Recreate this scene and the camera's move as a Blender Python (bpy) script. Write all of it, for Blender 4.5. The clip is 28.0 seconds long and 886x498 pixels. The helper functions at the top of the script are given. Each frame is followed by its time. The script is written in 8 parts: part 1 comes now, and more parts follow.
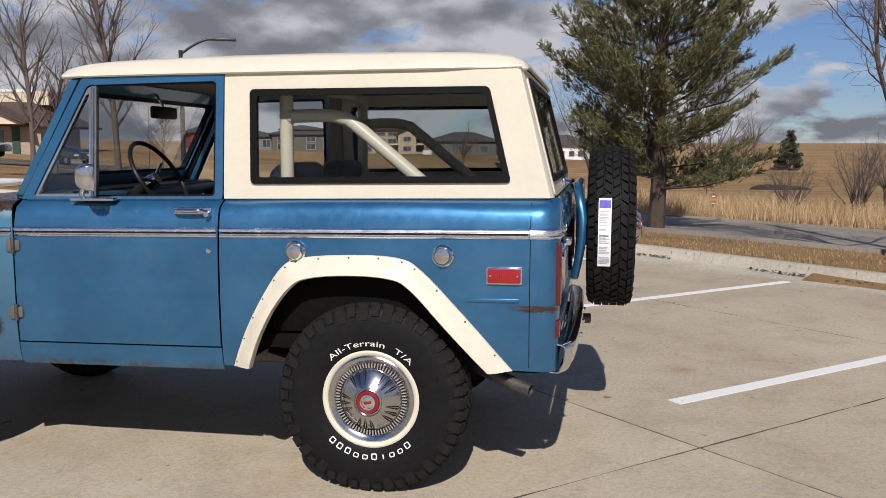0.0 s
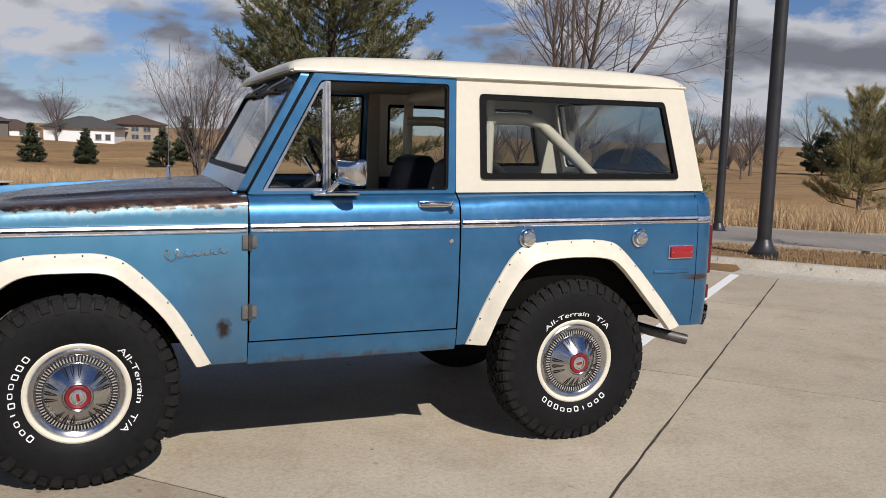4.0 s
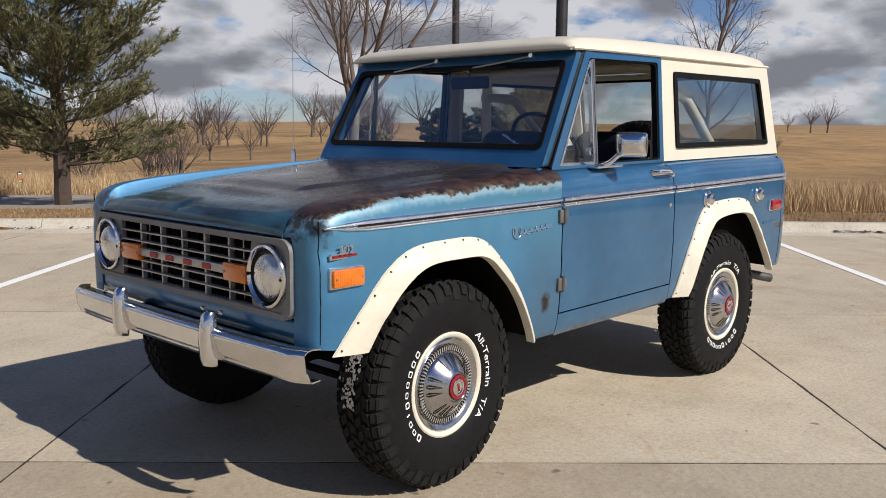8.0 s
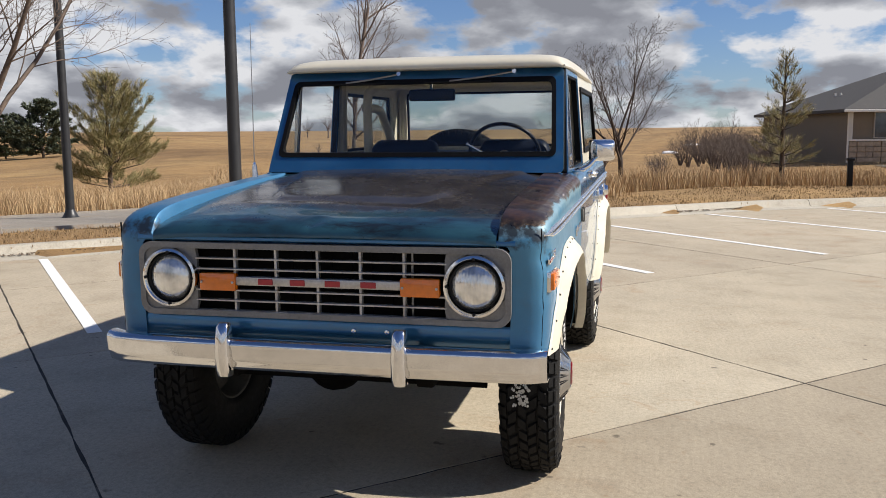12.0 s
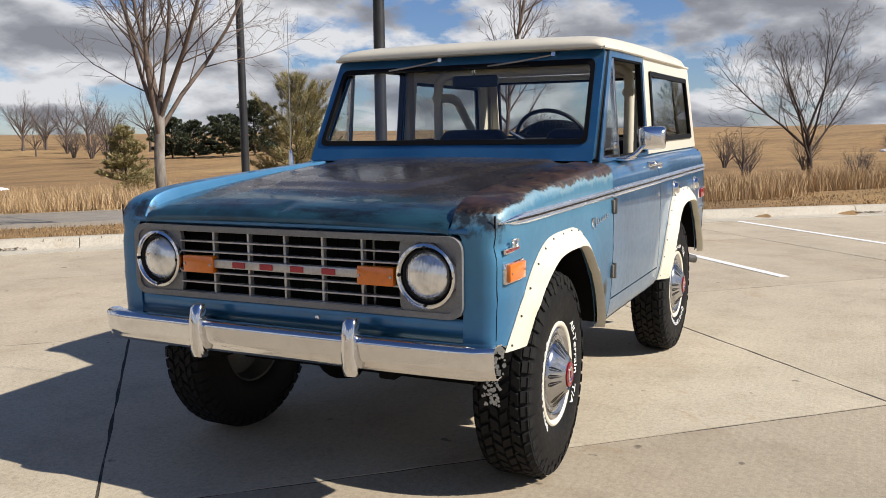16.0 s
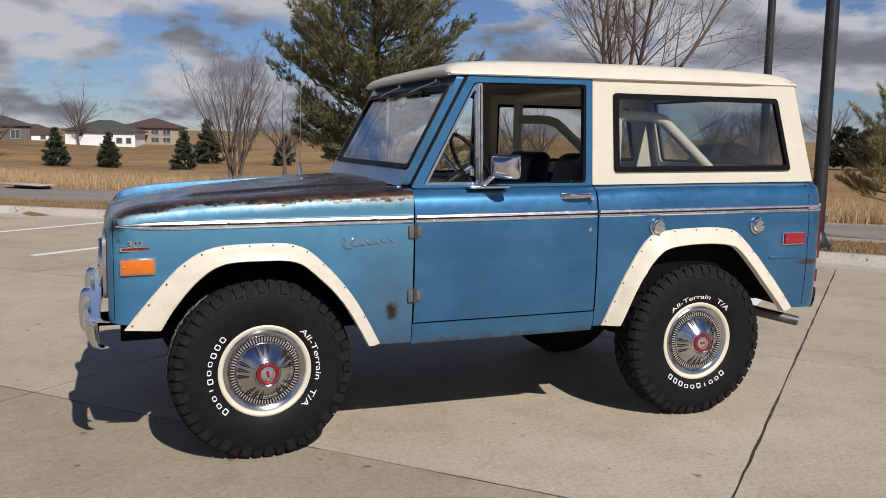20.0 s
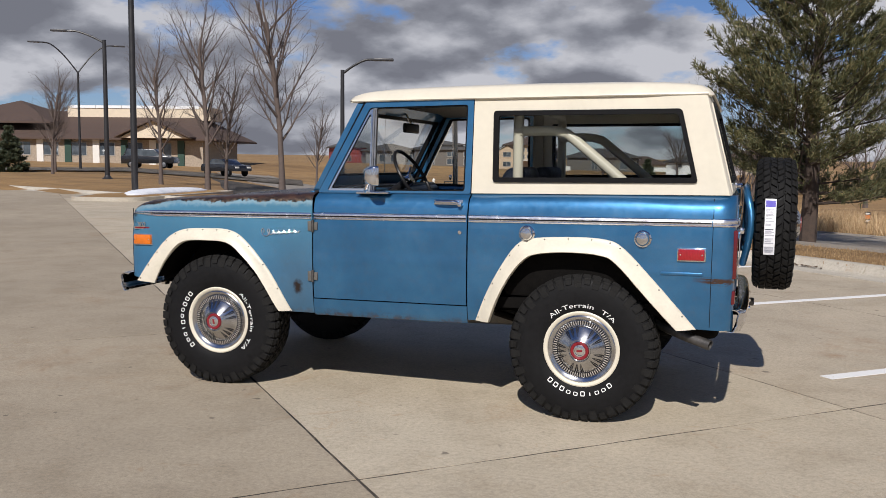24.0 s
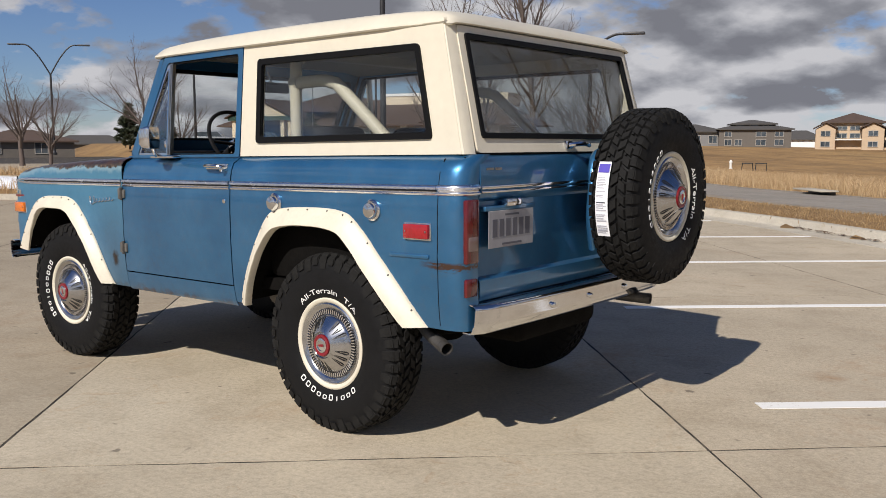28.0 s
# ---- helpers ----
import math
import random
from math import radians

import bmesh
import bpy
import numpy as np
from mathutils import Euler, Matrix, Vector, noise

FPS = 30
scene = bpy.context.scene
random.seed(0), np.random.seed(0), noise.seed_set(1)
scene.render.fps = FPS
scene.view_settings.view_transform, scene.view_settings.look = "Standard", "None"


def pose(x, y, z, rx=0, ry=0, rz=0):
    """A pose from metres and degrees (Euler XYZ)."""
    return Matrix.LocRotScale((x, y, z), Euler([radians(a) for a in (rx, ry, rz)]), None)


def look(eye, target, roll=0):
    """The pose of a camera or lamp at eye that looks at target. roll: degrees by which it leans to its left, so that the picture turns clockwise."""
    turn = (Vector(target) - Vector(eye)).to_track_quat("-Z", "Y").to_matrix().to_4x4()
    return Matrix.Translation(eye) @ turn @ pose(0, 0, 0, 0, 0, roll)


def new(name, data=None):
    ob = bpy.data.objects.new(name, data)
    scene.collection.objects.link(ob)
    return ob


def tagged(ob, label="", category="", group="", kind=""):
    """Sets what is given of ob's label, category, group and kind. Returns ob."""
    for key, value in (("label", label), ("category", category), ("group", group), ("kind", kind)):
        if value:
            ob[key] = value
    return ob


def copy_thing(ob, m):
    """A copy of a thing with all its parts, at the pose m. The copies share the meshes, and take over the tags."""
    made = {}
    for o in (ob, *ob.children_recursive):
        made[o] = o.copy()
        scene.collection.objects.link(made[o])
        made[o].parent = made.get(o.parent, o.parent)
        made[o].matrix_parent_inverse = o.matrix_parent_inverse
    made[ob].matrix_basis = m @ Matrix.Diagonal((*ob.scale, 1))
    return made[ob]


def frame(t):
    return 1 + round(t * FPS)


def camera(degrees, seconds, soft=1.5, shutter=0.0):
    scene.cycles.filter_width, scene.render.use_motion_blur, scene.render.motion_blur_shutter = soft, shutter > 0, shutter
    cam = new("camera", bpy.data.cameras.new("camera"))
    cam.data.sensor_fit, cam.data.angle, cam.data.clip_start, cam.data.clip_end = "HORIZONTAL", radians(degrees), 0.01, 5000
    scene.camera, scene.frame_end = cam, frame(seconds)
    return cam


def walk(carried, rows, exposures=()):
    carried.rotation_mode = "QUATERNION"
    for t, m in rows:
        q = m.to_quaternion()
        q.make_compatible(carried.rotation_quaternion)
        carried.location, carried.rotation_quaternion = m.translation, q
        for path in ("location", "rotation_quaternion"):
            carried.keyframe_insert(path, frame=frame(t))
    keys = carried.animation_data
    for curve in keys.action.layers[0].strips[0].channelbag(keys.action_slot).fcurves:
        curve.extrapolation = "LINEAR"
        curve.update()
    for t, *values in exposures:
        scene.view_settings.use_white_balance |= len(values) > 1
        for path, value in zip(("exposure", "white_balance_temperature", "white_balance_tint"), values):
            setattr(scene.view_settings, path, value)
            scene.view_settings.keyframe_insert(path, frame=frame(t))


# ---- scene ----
cam = camera(53.4, 28.0, soft=0.9)
PATH = [
    (0, (2.123, -4.391, 1.484), (1.769, -2.436, 1.254), 0.2),
    (0.5, (1.754, -4.563, 1.49), (1.489, -2.594, 1.257), 0.2),
    (1, (1.335, -4.65, 1.504), (1.166, -2.669, 1.29), 0.5),
    (1.5, (0.92, -4.769, 1.526), (0.922, -2.781, 1.307), -0.3),
    (2, (0.51, -4.813, 1.506), (0.676, -2.832, 1.288), 0.2),
    (2.5, (0.119, -4.773, 1.512), (0.424, -2.81, 1.281), 1.5),
    (3, (-0.295, -4.797, 1.506), (0.145, -2.861, 1.263), 1.7),
    (3.5, (-0.666, -4.757, 1.512), (-0.089, -2.859, 1.263), 1.6),
    (5.5, (-2.075, -4.288, 1.421), (-1.013, -2.608, 1.197), 2.8),
    (6, (-2.403, -4.101, 1.422), (-1.234, -2.497, 1.181), 2.4),
    (6.5, (-2.772, -3.947, 1.442), (-1.528, -2.4, 1.196), 1.2),
    (7, (-3.043, -3.72, 1.423), (-1.75, -2.213, 1.184), 1.2),
    (7.5, (-3.306, -3.424, 1.425), (-1.965, -1.96, 1.179), 0.9),
    (8, (-3.628, -3.181, 1.423), (-2.2, -1.808, 1.151), 0.4),
    (8.5, (-3.84, -2.926, 1.406), (-2.32, -1.658, 1.116), 0.6),
    (9, (-4.032, -2.686, 1.401), (-2.438, -1.515, 1.11), 1.2),
    (9.5, (-4.273, -2.461, 1.404), (-2.616, -1.381, 1.106), 0.4),
    (10, (-4.428, -2.247, 1.425), (-2.705, -1.274, 1.135), 0.2),
    (10.5, (-4.507, -1.972, 1.417), (-2.716, -1.124, 1.146), 0.6),
    (11, (-4.595, -1.742, 1.43), (-2.749, -1.017, 1.172), 0.6),
    (11.5, (-4.775, -1.47, 1.439), (-2.873, -0.904, 1.183), 0.1),
    (12, (-4.903, -1.221, 1.441), (-2.973, -0.76, 1.184), -0.5),
    (12.5, (-4.963, -0.916, 1.434), (-3.014, -0.554, 1.17), -1.3),
    (13.5, (-5.051, -0.66, 1.462), (-3.095, -0.4, 1.2), -2.0),
    (14.5, (-5.08, -0.96, 1.44), (-3.117, -0.649, 1.22), -2.7),
    (15, (-5.003, -1.328, 1.46), (-3.087, -0.817, 1.197), -1.6),
    (15.5, (-4.706, -1.613, 1.391), (-2.846, -0.928, 1.121), -1.4),
    (16, (-4.489, -1.98, 1.377), (-2.712, -1.099, 1.121), -0.7),
    (16.5, (-4.175, -2.359, 1.38), (-2.511, -1.284, 1.105), 0.6),
    (17, (-3.819, -2.688, 1.379), (-2.282, -1.434, 1.122), 1.1),
    (17.5, (-3.546, -3.12, 1.407), (-2.153, -1.707, 1.156), 0.4),
    (18, (-3.236, -3.473, 1.393), (-1.97, -1.944, 1.149), 0.5),
    (18.5, (-2.857, -3.778, 1.425), (-1.73, -2.144, 1.18), 0.2),
    (19, (-2.54, -4.182, 1.466), (-1.586, -2.445, 1.195), 0.3),
    (19.5, (-2.152, -4.463, 1.463), (-1.334, -2.657, 1.202), 0.9),
    (20, (-1.746, -4.789, 1.47), (-1.069, -2.923, 1.225), 1.1),
    (20.5, (-1.328, -5.078, 1.484), (-0.794, -3.167, 1.235), 1.9),
    (21, (-0.895, -5.273, 1.482), (-0.551, -3.319, 1.229), 1.5),
    (21.5, (-0.444, -5.478, 1.496), (-0.314, -3.497, 1.253), 1.1),
    (23.5, (1.503, -5.599, 1.457), (0.981, -3.681, 1.238), 0.4),
    (24, (2.002, -5.633, 1.436), (1.354, -3.751, 1.239), 0.7),
    (24.5, (2.378, -5.459, 1.396), (1.597, -3.627, 1.214), 0.7),
    (25, (2.763, -5.254, 1.38), (1.852, -3.484, 1.19), 0.0),
    (25.5, (3.122, -5.101, 1.377), (2.146, -3.367, 1.168), -0.2),
    (26, (3.41, -4.841, 1.367), (2.375, -3.143, 1.155), -0.7),
    (26.5, (3.689, -4.554, 1.371), (2.57, -2.91, 1.153), -1.1),
    (27, (3.93, -4.235, 1.365), (2.732, -2.65, 1.137), -0.6),
    (27.5, (4.022, -3.896, 1.336), (2.792, -2.335, 1.109), -0.6),
    (28, (4.078, -3.566, 1.322), (2.818, -2.031, 1.084), -0.0),
]
EXPOSURES = [(0.0, -0.12, 6310, 13), (3.0, -0.14, 6270, 13), (6.0, -0.10, 6310, 13), (8.0, 0.08, 6420, 12), (10.0, 0.20, 6450, 10), (11.0, 0.32, 6500, 10), (12.5, 0.38, 6500, 10), (14.5, 0.42, 6500, 10), (15.5, 0.42, 6500, 10), (17.0, 0.14, 6440, 11), (20.0, -0.20, 6310, 13), (24.0, -0.12, 6270, 13), (28.0, -0.04, 6490, 12)]
walk(cam, [(t, look(eye, target, roll)) for t, eye, target, roll in PATH], EXPOSURES)


# ---------------------------------------------------------------- world and sun
SUN = Vector((0.16, -1.2, 1.0)).normalized()
ELEVATION = math.asin(SUN.z)
ROTATION = math.atan2(SUN.x, SUN.y)

world = bpy.data.worlds.new("sky")
scene.world = world
world.use_nodes = True
wt = world.node_tree
wt.nodes.clear()


def wn(kind, **vals):
    node = wt.nodes.new(kind)
    for k, v in vals.items():
        node.inputs[k].default_value = v
    return node


def wl(a, b):
    wt.links.new(a, b)


def wmath(op, a, b=None):
    node = wt.nodes.new("ShaderNodeMath")
    node.operation = op
    for i, v in enumerate((a, b)):
        if v is None:
            continue
        if isinstance(v, (int, float)):
            node.inputs[i].default_value = v
        else:
            wl(v, node.inputs[i])
    return node.outputs[0]


sky = wt.nodes.new("ShaderNodeTexSky")
sky.sky_type = "NISHITA"
sky.sun_disc = False
sky.sun_elevation = ELEVATION
sky.sun_rotation = ROTATION
sky.altitude = 300
sky.dust_density = 0.1
sky.ozone_density = 3.0

coord = wt.nodes.new("ShaderNodeTexCoord")
split = wt.nodes.new("ShaderNodeSeparateXYZ")
wl(coord.outputs["Generated"], split.inputs[0])
lift = wmath("ADD", wmath("MAXIMUM", split.outputs[2], 0.0), 0.38)
flat = wt.nodes.new("ShaderNodeCombineXYZ")
wl(wmath("DIVIDE", split.outputs[0], lift), flat.inputs[0])
wl(wmath("DIVIDE", split.outputs[1], lift), flat.inputs[1])
wl(wmath("MULTIPLY", split.outputs[2], 1.2), flat.inputs[2])


def wnoise(scale, detail, rough, shift, dist=0.0, shrink=1.0):
    mp = wt.nodes.new("ShaderNodeMapping")
    mp.inputs["Location"].default_value = shift
    mp.inputs["Scale"].default_value = (shrink, shrink, 1.0)
    wl(flat.outputs[0], mp.inputs[0])
    node = wn("ShaderNodeTexNoise", Scale=scale, Detail=detail, Roughness=rough, Distortion=dist)
    wl(mp.outputs[0], node.inputs["Vector"])
    return node.outputs["Fac"]


def wramp(fac, stops):
    node = wt.nodes.new("ShaderNodeValToRGB")
    els = node.color_ramp.elements
    els[0].position, els[0].color = stops[0]
    els[1].position, els[1].color = stops[-1]
    for pos, col in stops[1:-1]:
        els.new(pos).color = col
    wl(fac, node.inputs[0])
    return node.outputs[0]


PUFF = (3.1, 1.7, 0.0)
puff_n = wnoise(3.4, 10.0, 0.56, PUFF)
soft = wnoise(3.0, 3.5, 0.42, PUFF)
soft_above = wnoise(3.0, 3.5, 0.42, PUFF, 0.0, 0.94)
bank = wnoise(0.75, 3.0, 0.5, (4.1, 9.2, 0.0))
billow = wnoise(9.0, 7.0, 0.58, (1.3, 4.2, 0.0))
# broken cumulus, thinning overhead where one looks up between the clouds
open_sky = wmath("MULTIPLY", wmath("MAXIMUM", wmath("SUBTRACT", split.outputs[2], 0.33), 0.0), 1.1)
body_n = wmath("SUBTRACT", wmath("ADD", puff_n, wmath("MULTIPLY", wmath("SUBTRACT", bank, 0.5), 0.22)), open_sky)
cover = wramp(body_n, [(0.400, (0, 0, 0, 1)), (0.480, (1, 1, 1, 1))])
# sunlit tops and rims over grey undersides
rise = wmath("MULTIPLY", wmath("SUBTRACT", soft, soft_above), 4.2)
thin = wmath("MULTIPLY", wmath("SUBTRACT", 0.55, body_n), 1.9)
curl = wmath("MULTIPLY", wmath("SUBTRACT", billow, 0.5), 1.05)
lit = wmath("ADD", wmath("ADD", wmath("ADD", rise, thin), curl), 0.43)
cloud = wramp(lit, [(0.0, (3.9, 4.05, 4.6, 1)), (0.26, (5.2, 5.4, 6.0, 1)), (0.50, (7.6, 7.8, 8.4, 1)), (0.85, (11.6, 11.7, 12.1, 1))])
mix = wt.nodes.new("ShaderNodeMix")
mix.data_type = "RGBA"
wl(cover, mix.inputs[0])
tint = wt.nodes.new("ShaderNodeMix")
tint.data_type = "RGBA"
tint.blend_type = "MULTIPLY"
tint.inputs[0].default_value = 1.0
wl(sky.outputs[0], tint.inputs[6])
tint.inputs[7].default_value = (0.96, 1.10, 1.44, 1)
wl(tint.outputs[2], mix.inputs[6])
wl(cloud, mix.inputs[7])
bg = wt.nodes.new("ShaderNodeBackground")
bg.inputs[1].default_value = 0.050
wl(mix.outputs[2], bg.inputs[0])
wo = wt.nodes.new("ShaderNodeOutputWorld")
wl(bg.outputs[0], wo.inputs[0])

sun = new("sun", bpy.data.lights.new("sun", "SUN"))
sun.data.energy = 5.0
sun.data.angle = radians(0.6)
sun.data.color = (1.0, 0.945, 0.86)
sun.matrix_world = look(SUN * 40, (0, 0, 0))


# ---------------------------------------------------------------- materials
class Mat:
    """A node material under construction."""

    def __init__(self, name):
        self.m = bpy.data.materials.new(name)
        self.m.use_nodes = True
        self.t = self.m.node_tree
        self.b = self.t.nodes["Principled BSDF"]
        self.co = self.t.nodes.new("ShaderNodeTexCoord")

    def link(self, a, b):
        self.t.links.new(a, b)

    def set(self, **kw):
        for k, v in kw.items():
            self.b.inputs[k.replace("_", " ")].default_value = v
        return self

    def noise(self, scale, detail=4.0, rough=0.55, space="Object", dist=0.0, squash=None):
        n = self.t.nodes.new("ShaderNodeTexNoise")
        n.inputs["Scale"].default_value = scale
        n.inputs["Detail"].default_value = detail
        n.inputs["Roughness"].default_value = rough
        n.inputs["Distortion"].default_value = dist
        src = self.co.outputs[space]
        if squash:
            mp = self.t.nodes.new("ShaderNodeMapping")
            mp.inputs["Scale"].default_value = squash
            self.link(src, mp.inputs[0])
            src = mp.outputs[0]
        self.link(src, n.inputs["Vector"])
        return n.outputs["Fac"]

    def xyz(self, space="Object"):
        s = self.t.nodes.new("ShaderNodeSeparateXYZ")
        self.link(self.co.outputs[space], s.inputs[0])
        return s.outputs

    def ramp(self, fac, stops):
        n = self.t.nodes.new("ShaderNodeValToRGB")
        els = n.color_ramp.elements
        fix = lambda c: (c, c, c, 1) if isinstance(c, (int, float)) else (*c, 1)
        els[0].position, els[0].color = stops[0][0], fix(stops[0][1])
        els[1].position, els[1].color = stops[-1][0], fix(stops[-1][1])
        for p, c in stops[1:-1]:
            els.new(p).color = fix(c)
        self.link(fac, n.inputs[0])
        return n.outputs[0]

    def math(self, op, a, b=None, c=None, clamp=False):
        n = self.t.nodes.new("ShaderNodeMath")
        n.operation, n.use_clamp = op, clamp
        for i, v in enumerate((a, b, c)):
            if v is None:
                continue
            if isinstance(v, (int, float)):
                n.inputs[i].default_value = v
            else:
                self.link(v, n.inputs[i])
        return n.outputs[0]

    def mix(self, fac, a, b, blend="MIX"):
        n = self.t.nodes.new("ShaderNodeMix")
        n.data_type, n.blend_type = "RGBA", blend
        for i, v in ((0, fac), (6, a), (7, b)):
            if isinstance(v, tuple):
                n.inputs[i].default_value = (*v, 1) if len(v) == 3 else v
            elif isinstance(v, (int, float)):
                n.inputs[i].default_value = v
            else:
                self.link(v, n.inputs[i])
        return n.outputs[2]

    def rand(self):
        return self.t.nodes.new("ShaderNodeObjectInfo").outputs["Random"]

    def island(self):
        return self.t.nodes.new("ShaderNodeNewGeometry").outputs["Random Per Island"]

    def color(self, out):
        self.link(out, self.b.inputs["Base Color"])
        return self

    def rough(self, out):
        self.link(out, self.b.inputs["Roughness"])
        return self

    def bump(self, height, strength=0.3, distance=0.01):
        n = self.t.nodes.new("ShaderNodeBump")
        n.inputs["Strength"].default_value = strength
        n.inputs["Distance"].default_value = distance
        self.link(height, n.inputs["Height"])
        self.link(n.outputs[0], self.b.inputs["Normal"])
        return self


def plain(name, col, rough=0.5, metal=0.0, vary=0.12, scale=12.0, bump=0.0, coat=0.0, bscale=None, spec=0.5):
    """A surface with soft two-scale colour variation."""
    k = Mat(name).set(Metallic=metal, Roughness=rough, Specular_IOR_Level=spec)
    n1, n2 = k.noise(scale, 3), k.noise(scale * 7, 2)
    f = k.math("ADD", k.math("MULTIPLY", n1, 0.6), k.math("MULTIPLY", n2, 0.4))
    lo = tuple(c * (1 - vary) for c in col)
    hi = tuple(min(1, c * (1 + vary)) for c in col)
    k.color(k.ramp(f, [(0.3, lo), (0.7, hi)]))
    k.rough(k.ramp(n1, [(0.3, max(0.02, rough * 0.85)), (0.7, min(1, rough * 1.15))]))
    if coat:
        k.set(Coat_Weight=coat, Coat_Roughness=0.08)
    if bump:
        k.bump(k.noise(bscale or scale * 10, 3), bump, 0.004)
    return k.m


def concrete_material(name, base, wear=1.0):
    """Broomed concrete, laid out by place so that no two slabs repeat."""
    k = Mat(name).set(Roughness=0.85)
    where = k.t.nodes.new("ShaderNodeNewGeometry").outputs["Position"]

    def pn(scale, detail, rough=0.6, dist=0.0, squash=(1, 1, 1)):
        n = k.t.nodes.new("ShaderNodeTexNoise")
        for a, v in (("Scale", scale), ("Detail", detail), ("Roughness", rough), ("Distortion", dist)):
            n.inputs[a].default_value = v
        mp = k.t.nodes.new("ShaderNodeMapping")
        mp.inputs["Scale"].default_value = squash
        mp.inputs["Rotation"].default_value = (0, 0, radians(-42))
        k.link(where, mp.inputs[0])
        k.link(mp.outputs[0], n.inputs["Vector"])
        return n.outputs["Fac"]

    big, mid, fine, grit = pn(0.30, 5), pn(2.0, 6, 0.68), pn(120, 3, 0.75), pn(420, 2, 0.7)
    broom = pn(14, 4, 0.6, squash=(0.15, 6.0, 1.0))
    c = k.ramp(big, [(0.3, tuple(v * 0.86 for v in base)), (0.7, tuple(min(1, v * 1.1) for v in base))])
    c = k.mix(0.75, c, k.ramp(mid, [(0.25, (0.72, 0.68, 0.62)), (0.5, (0.98, 0.97, 0.95)), (0.75, (1.10, 1.09, 1.06))]), "MULTIPLY")
    c = k.mix(0.6, c, k.ramp(fine, [(0.25, 0.62), (0.5, 1.0), (0.75, 1.25)]), "MULTIPLY")
    c = k.mix(0.4, c, k.ramp(grit, [(0.3, 0.6), (0.7, 1.3)]), "MULTIPLY")
    c = k.mix(0.7, c, k.ramp(pn(38, 4, 0.7), [(0.30, 0.70), (0.5, 1.0), (0.70, 1.18)]), "MULTIPLY")
    c = k.mix(0.35, c, k.ramp(broom, [(0.3, 0.85), (0.7, 1.12)]), "MULTIPLY")
    # rusty runs, damp patches, dark specks
    stain = k.math("MULTIPLY", k.ramp(pn(0.8, 7, 0.74, 0.8), [(0.555, 0.0), (0.70, 1.0)]), k.ramp(pn(7, 5, 0.7), [(0.35, 0.1), (0.65, 1.0)]))
    c = k.mix(k.math("MULTIPLY", stain, 0.55 * wear), c, (0.33, 0.175, 0.07))
    damp = k.ramp(pn(1.3, 6, 0.7, 0.5), [(0.60, 0.0), (0.72, 1.0)])
    c = k.mix(k.math("MULTIPLY", damp, 0.30 * wear), c, (0.24, 0.205, 0.16))
    c = k.mix(k.math("MULTIPLY", k.ramp(pn(3.2, 7, 0.78, 1.4), [(0.60, 0.0), (0.66, 1.0)]), 0.32 * wear), c, (0.36, 0.215, 0.105))
    spot = k.ramp(pn(9.0, 2, 0.4), [(0.73, 0.0), (0.76, 1.0)])
    c = k.mix(k.math("MULTIPLY", spot, 0.7 * wear), c, (0.10, 0.08, 0.06))
    c = k.mix(1.0, c, k.t.nodes.new("ShaderNodeObjectInfo").outputs["Color"], "MULTIPLY")
    k.color(k.mix(k.math("MULTIPLY", k.rand(), 0.20), c, (0.74, 0.72, 0.68), "MULTIPLY"))
    k.bump(k.math("ADD", k.math("MULTIPLY", fine, 0.8), k.math("MULTIPLY", broom, 0.5)), 0.35, 0.004)
    return k.m


M_SLAB = concrete_material("broomed_concrete", (0.505, 0.437, 0.332))
M_KERB = concrete_material("kerb_concrete", (0.50, 0.46, 0.385))
M_ROAD = concrete_material("road_concrete", (0.29, 0.262, 0.225))
k = Mat("joint_filler").set(Roughness=0.95)
k.color(k.ramp(k.noise(2.2, 6, 0.75), [(0.30, (0.022, 0.018, 0.014)), (0.52, (0.04, 0.033, 0.026)), (0.66, (0.16, 0.13, 0.095))]))
M_JOINT = k.m

k = Mat("worn_white_paint").set(Roughness=0.75)
wear = k.ramp(k.math("ADD", k.noise(45, 5, 0.7), k.math("MULTIPLY", k.noise(3, 3), 0.25)), [(0.40, 0.0), (0.52, 1.0)])
k.color(k.mix(wear, (0.56, 0.52, 0.45), (0.80, 0.79, 0.76)))
M_PAINT = k.m

# dry winter turf
k = Mat("dormant_turf").set(Roughness=0.95)
a, b2, c3 = k.noise(0.05, 6, 0.6), k.noise(1.2, 6, 0.7), k.noise(60, 4, 0.7, squash=(1, 1, 0.3))
col = k.ramp(a, [(0.25, (0.26, 0.165, 0.075)), (0.5, (0.33, 0.21, 0.095)), (0.75, (0.42, 0.29, 0.135))])
band = k.noise(0.018, 5, 0.6, squash=(1.0, 2.6, 1.0))
col = k.mix(0.85, col, k.ramp(band, [(0.36, (0.66, 0.62, 0.58)), (0.47, (0.95, 0.95, 0.95)), (0.56, (1.12, 1.12, 1.10)), (0.66, (0.78, 0.74, 0.70))]), "MULTIPLY")
col = k.mix(0.6, col, k.ramp(b2, [(0.3, (0.62, 0.58, 0.5)), (0.7, (1.15, 1.12, 1.05))]), "MULTIPLY")
col = k.mix(0.7, col, k.ramp(c3, [(0.3, (0.6, 0.56, 0.5)), (0.7, (1.2, 1.17, 1.1))]), "MULTIPLY")
col = k.mix(0.8, col, k.ramp(k.noise(0.22, 6, 0.68, squash=(1.0, 1.8, 1.0)), [(0.32, (0.62, 0.58, 0.55)), (0.48, (0.98, 0.98, 0.98)), (0.64, (1.20, 1.18, 1.12))]), "MULTIPLY")
k.color(col)
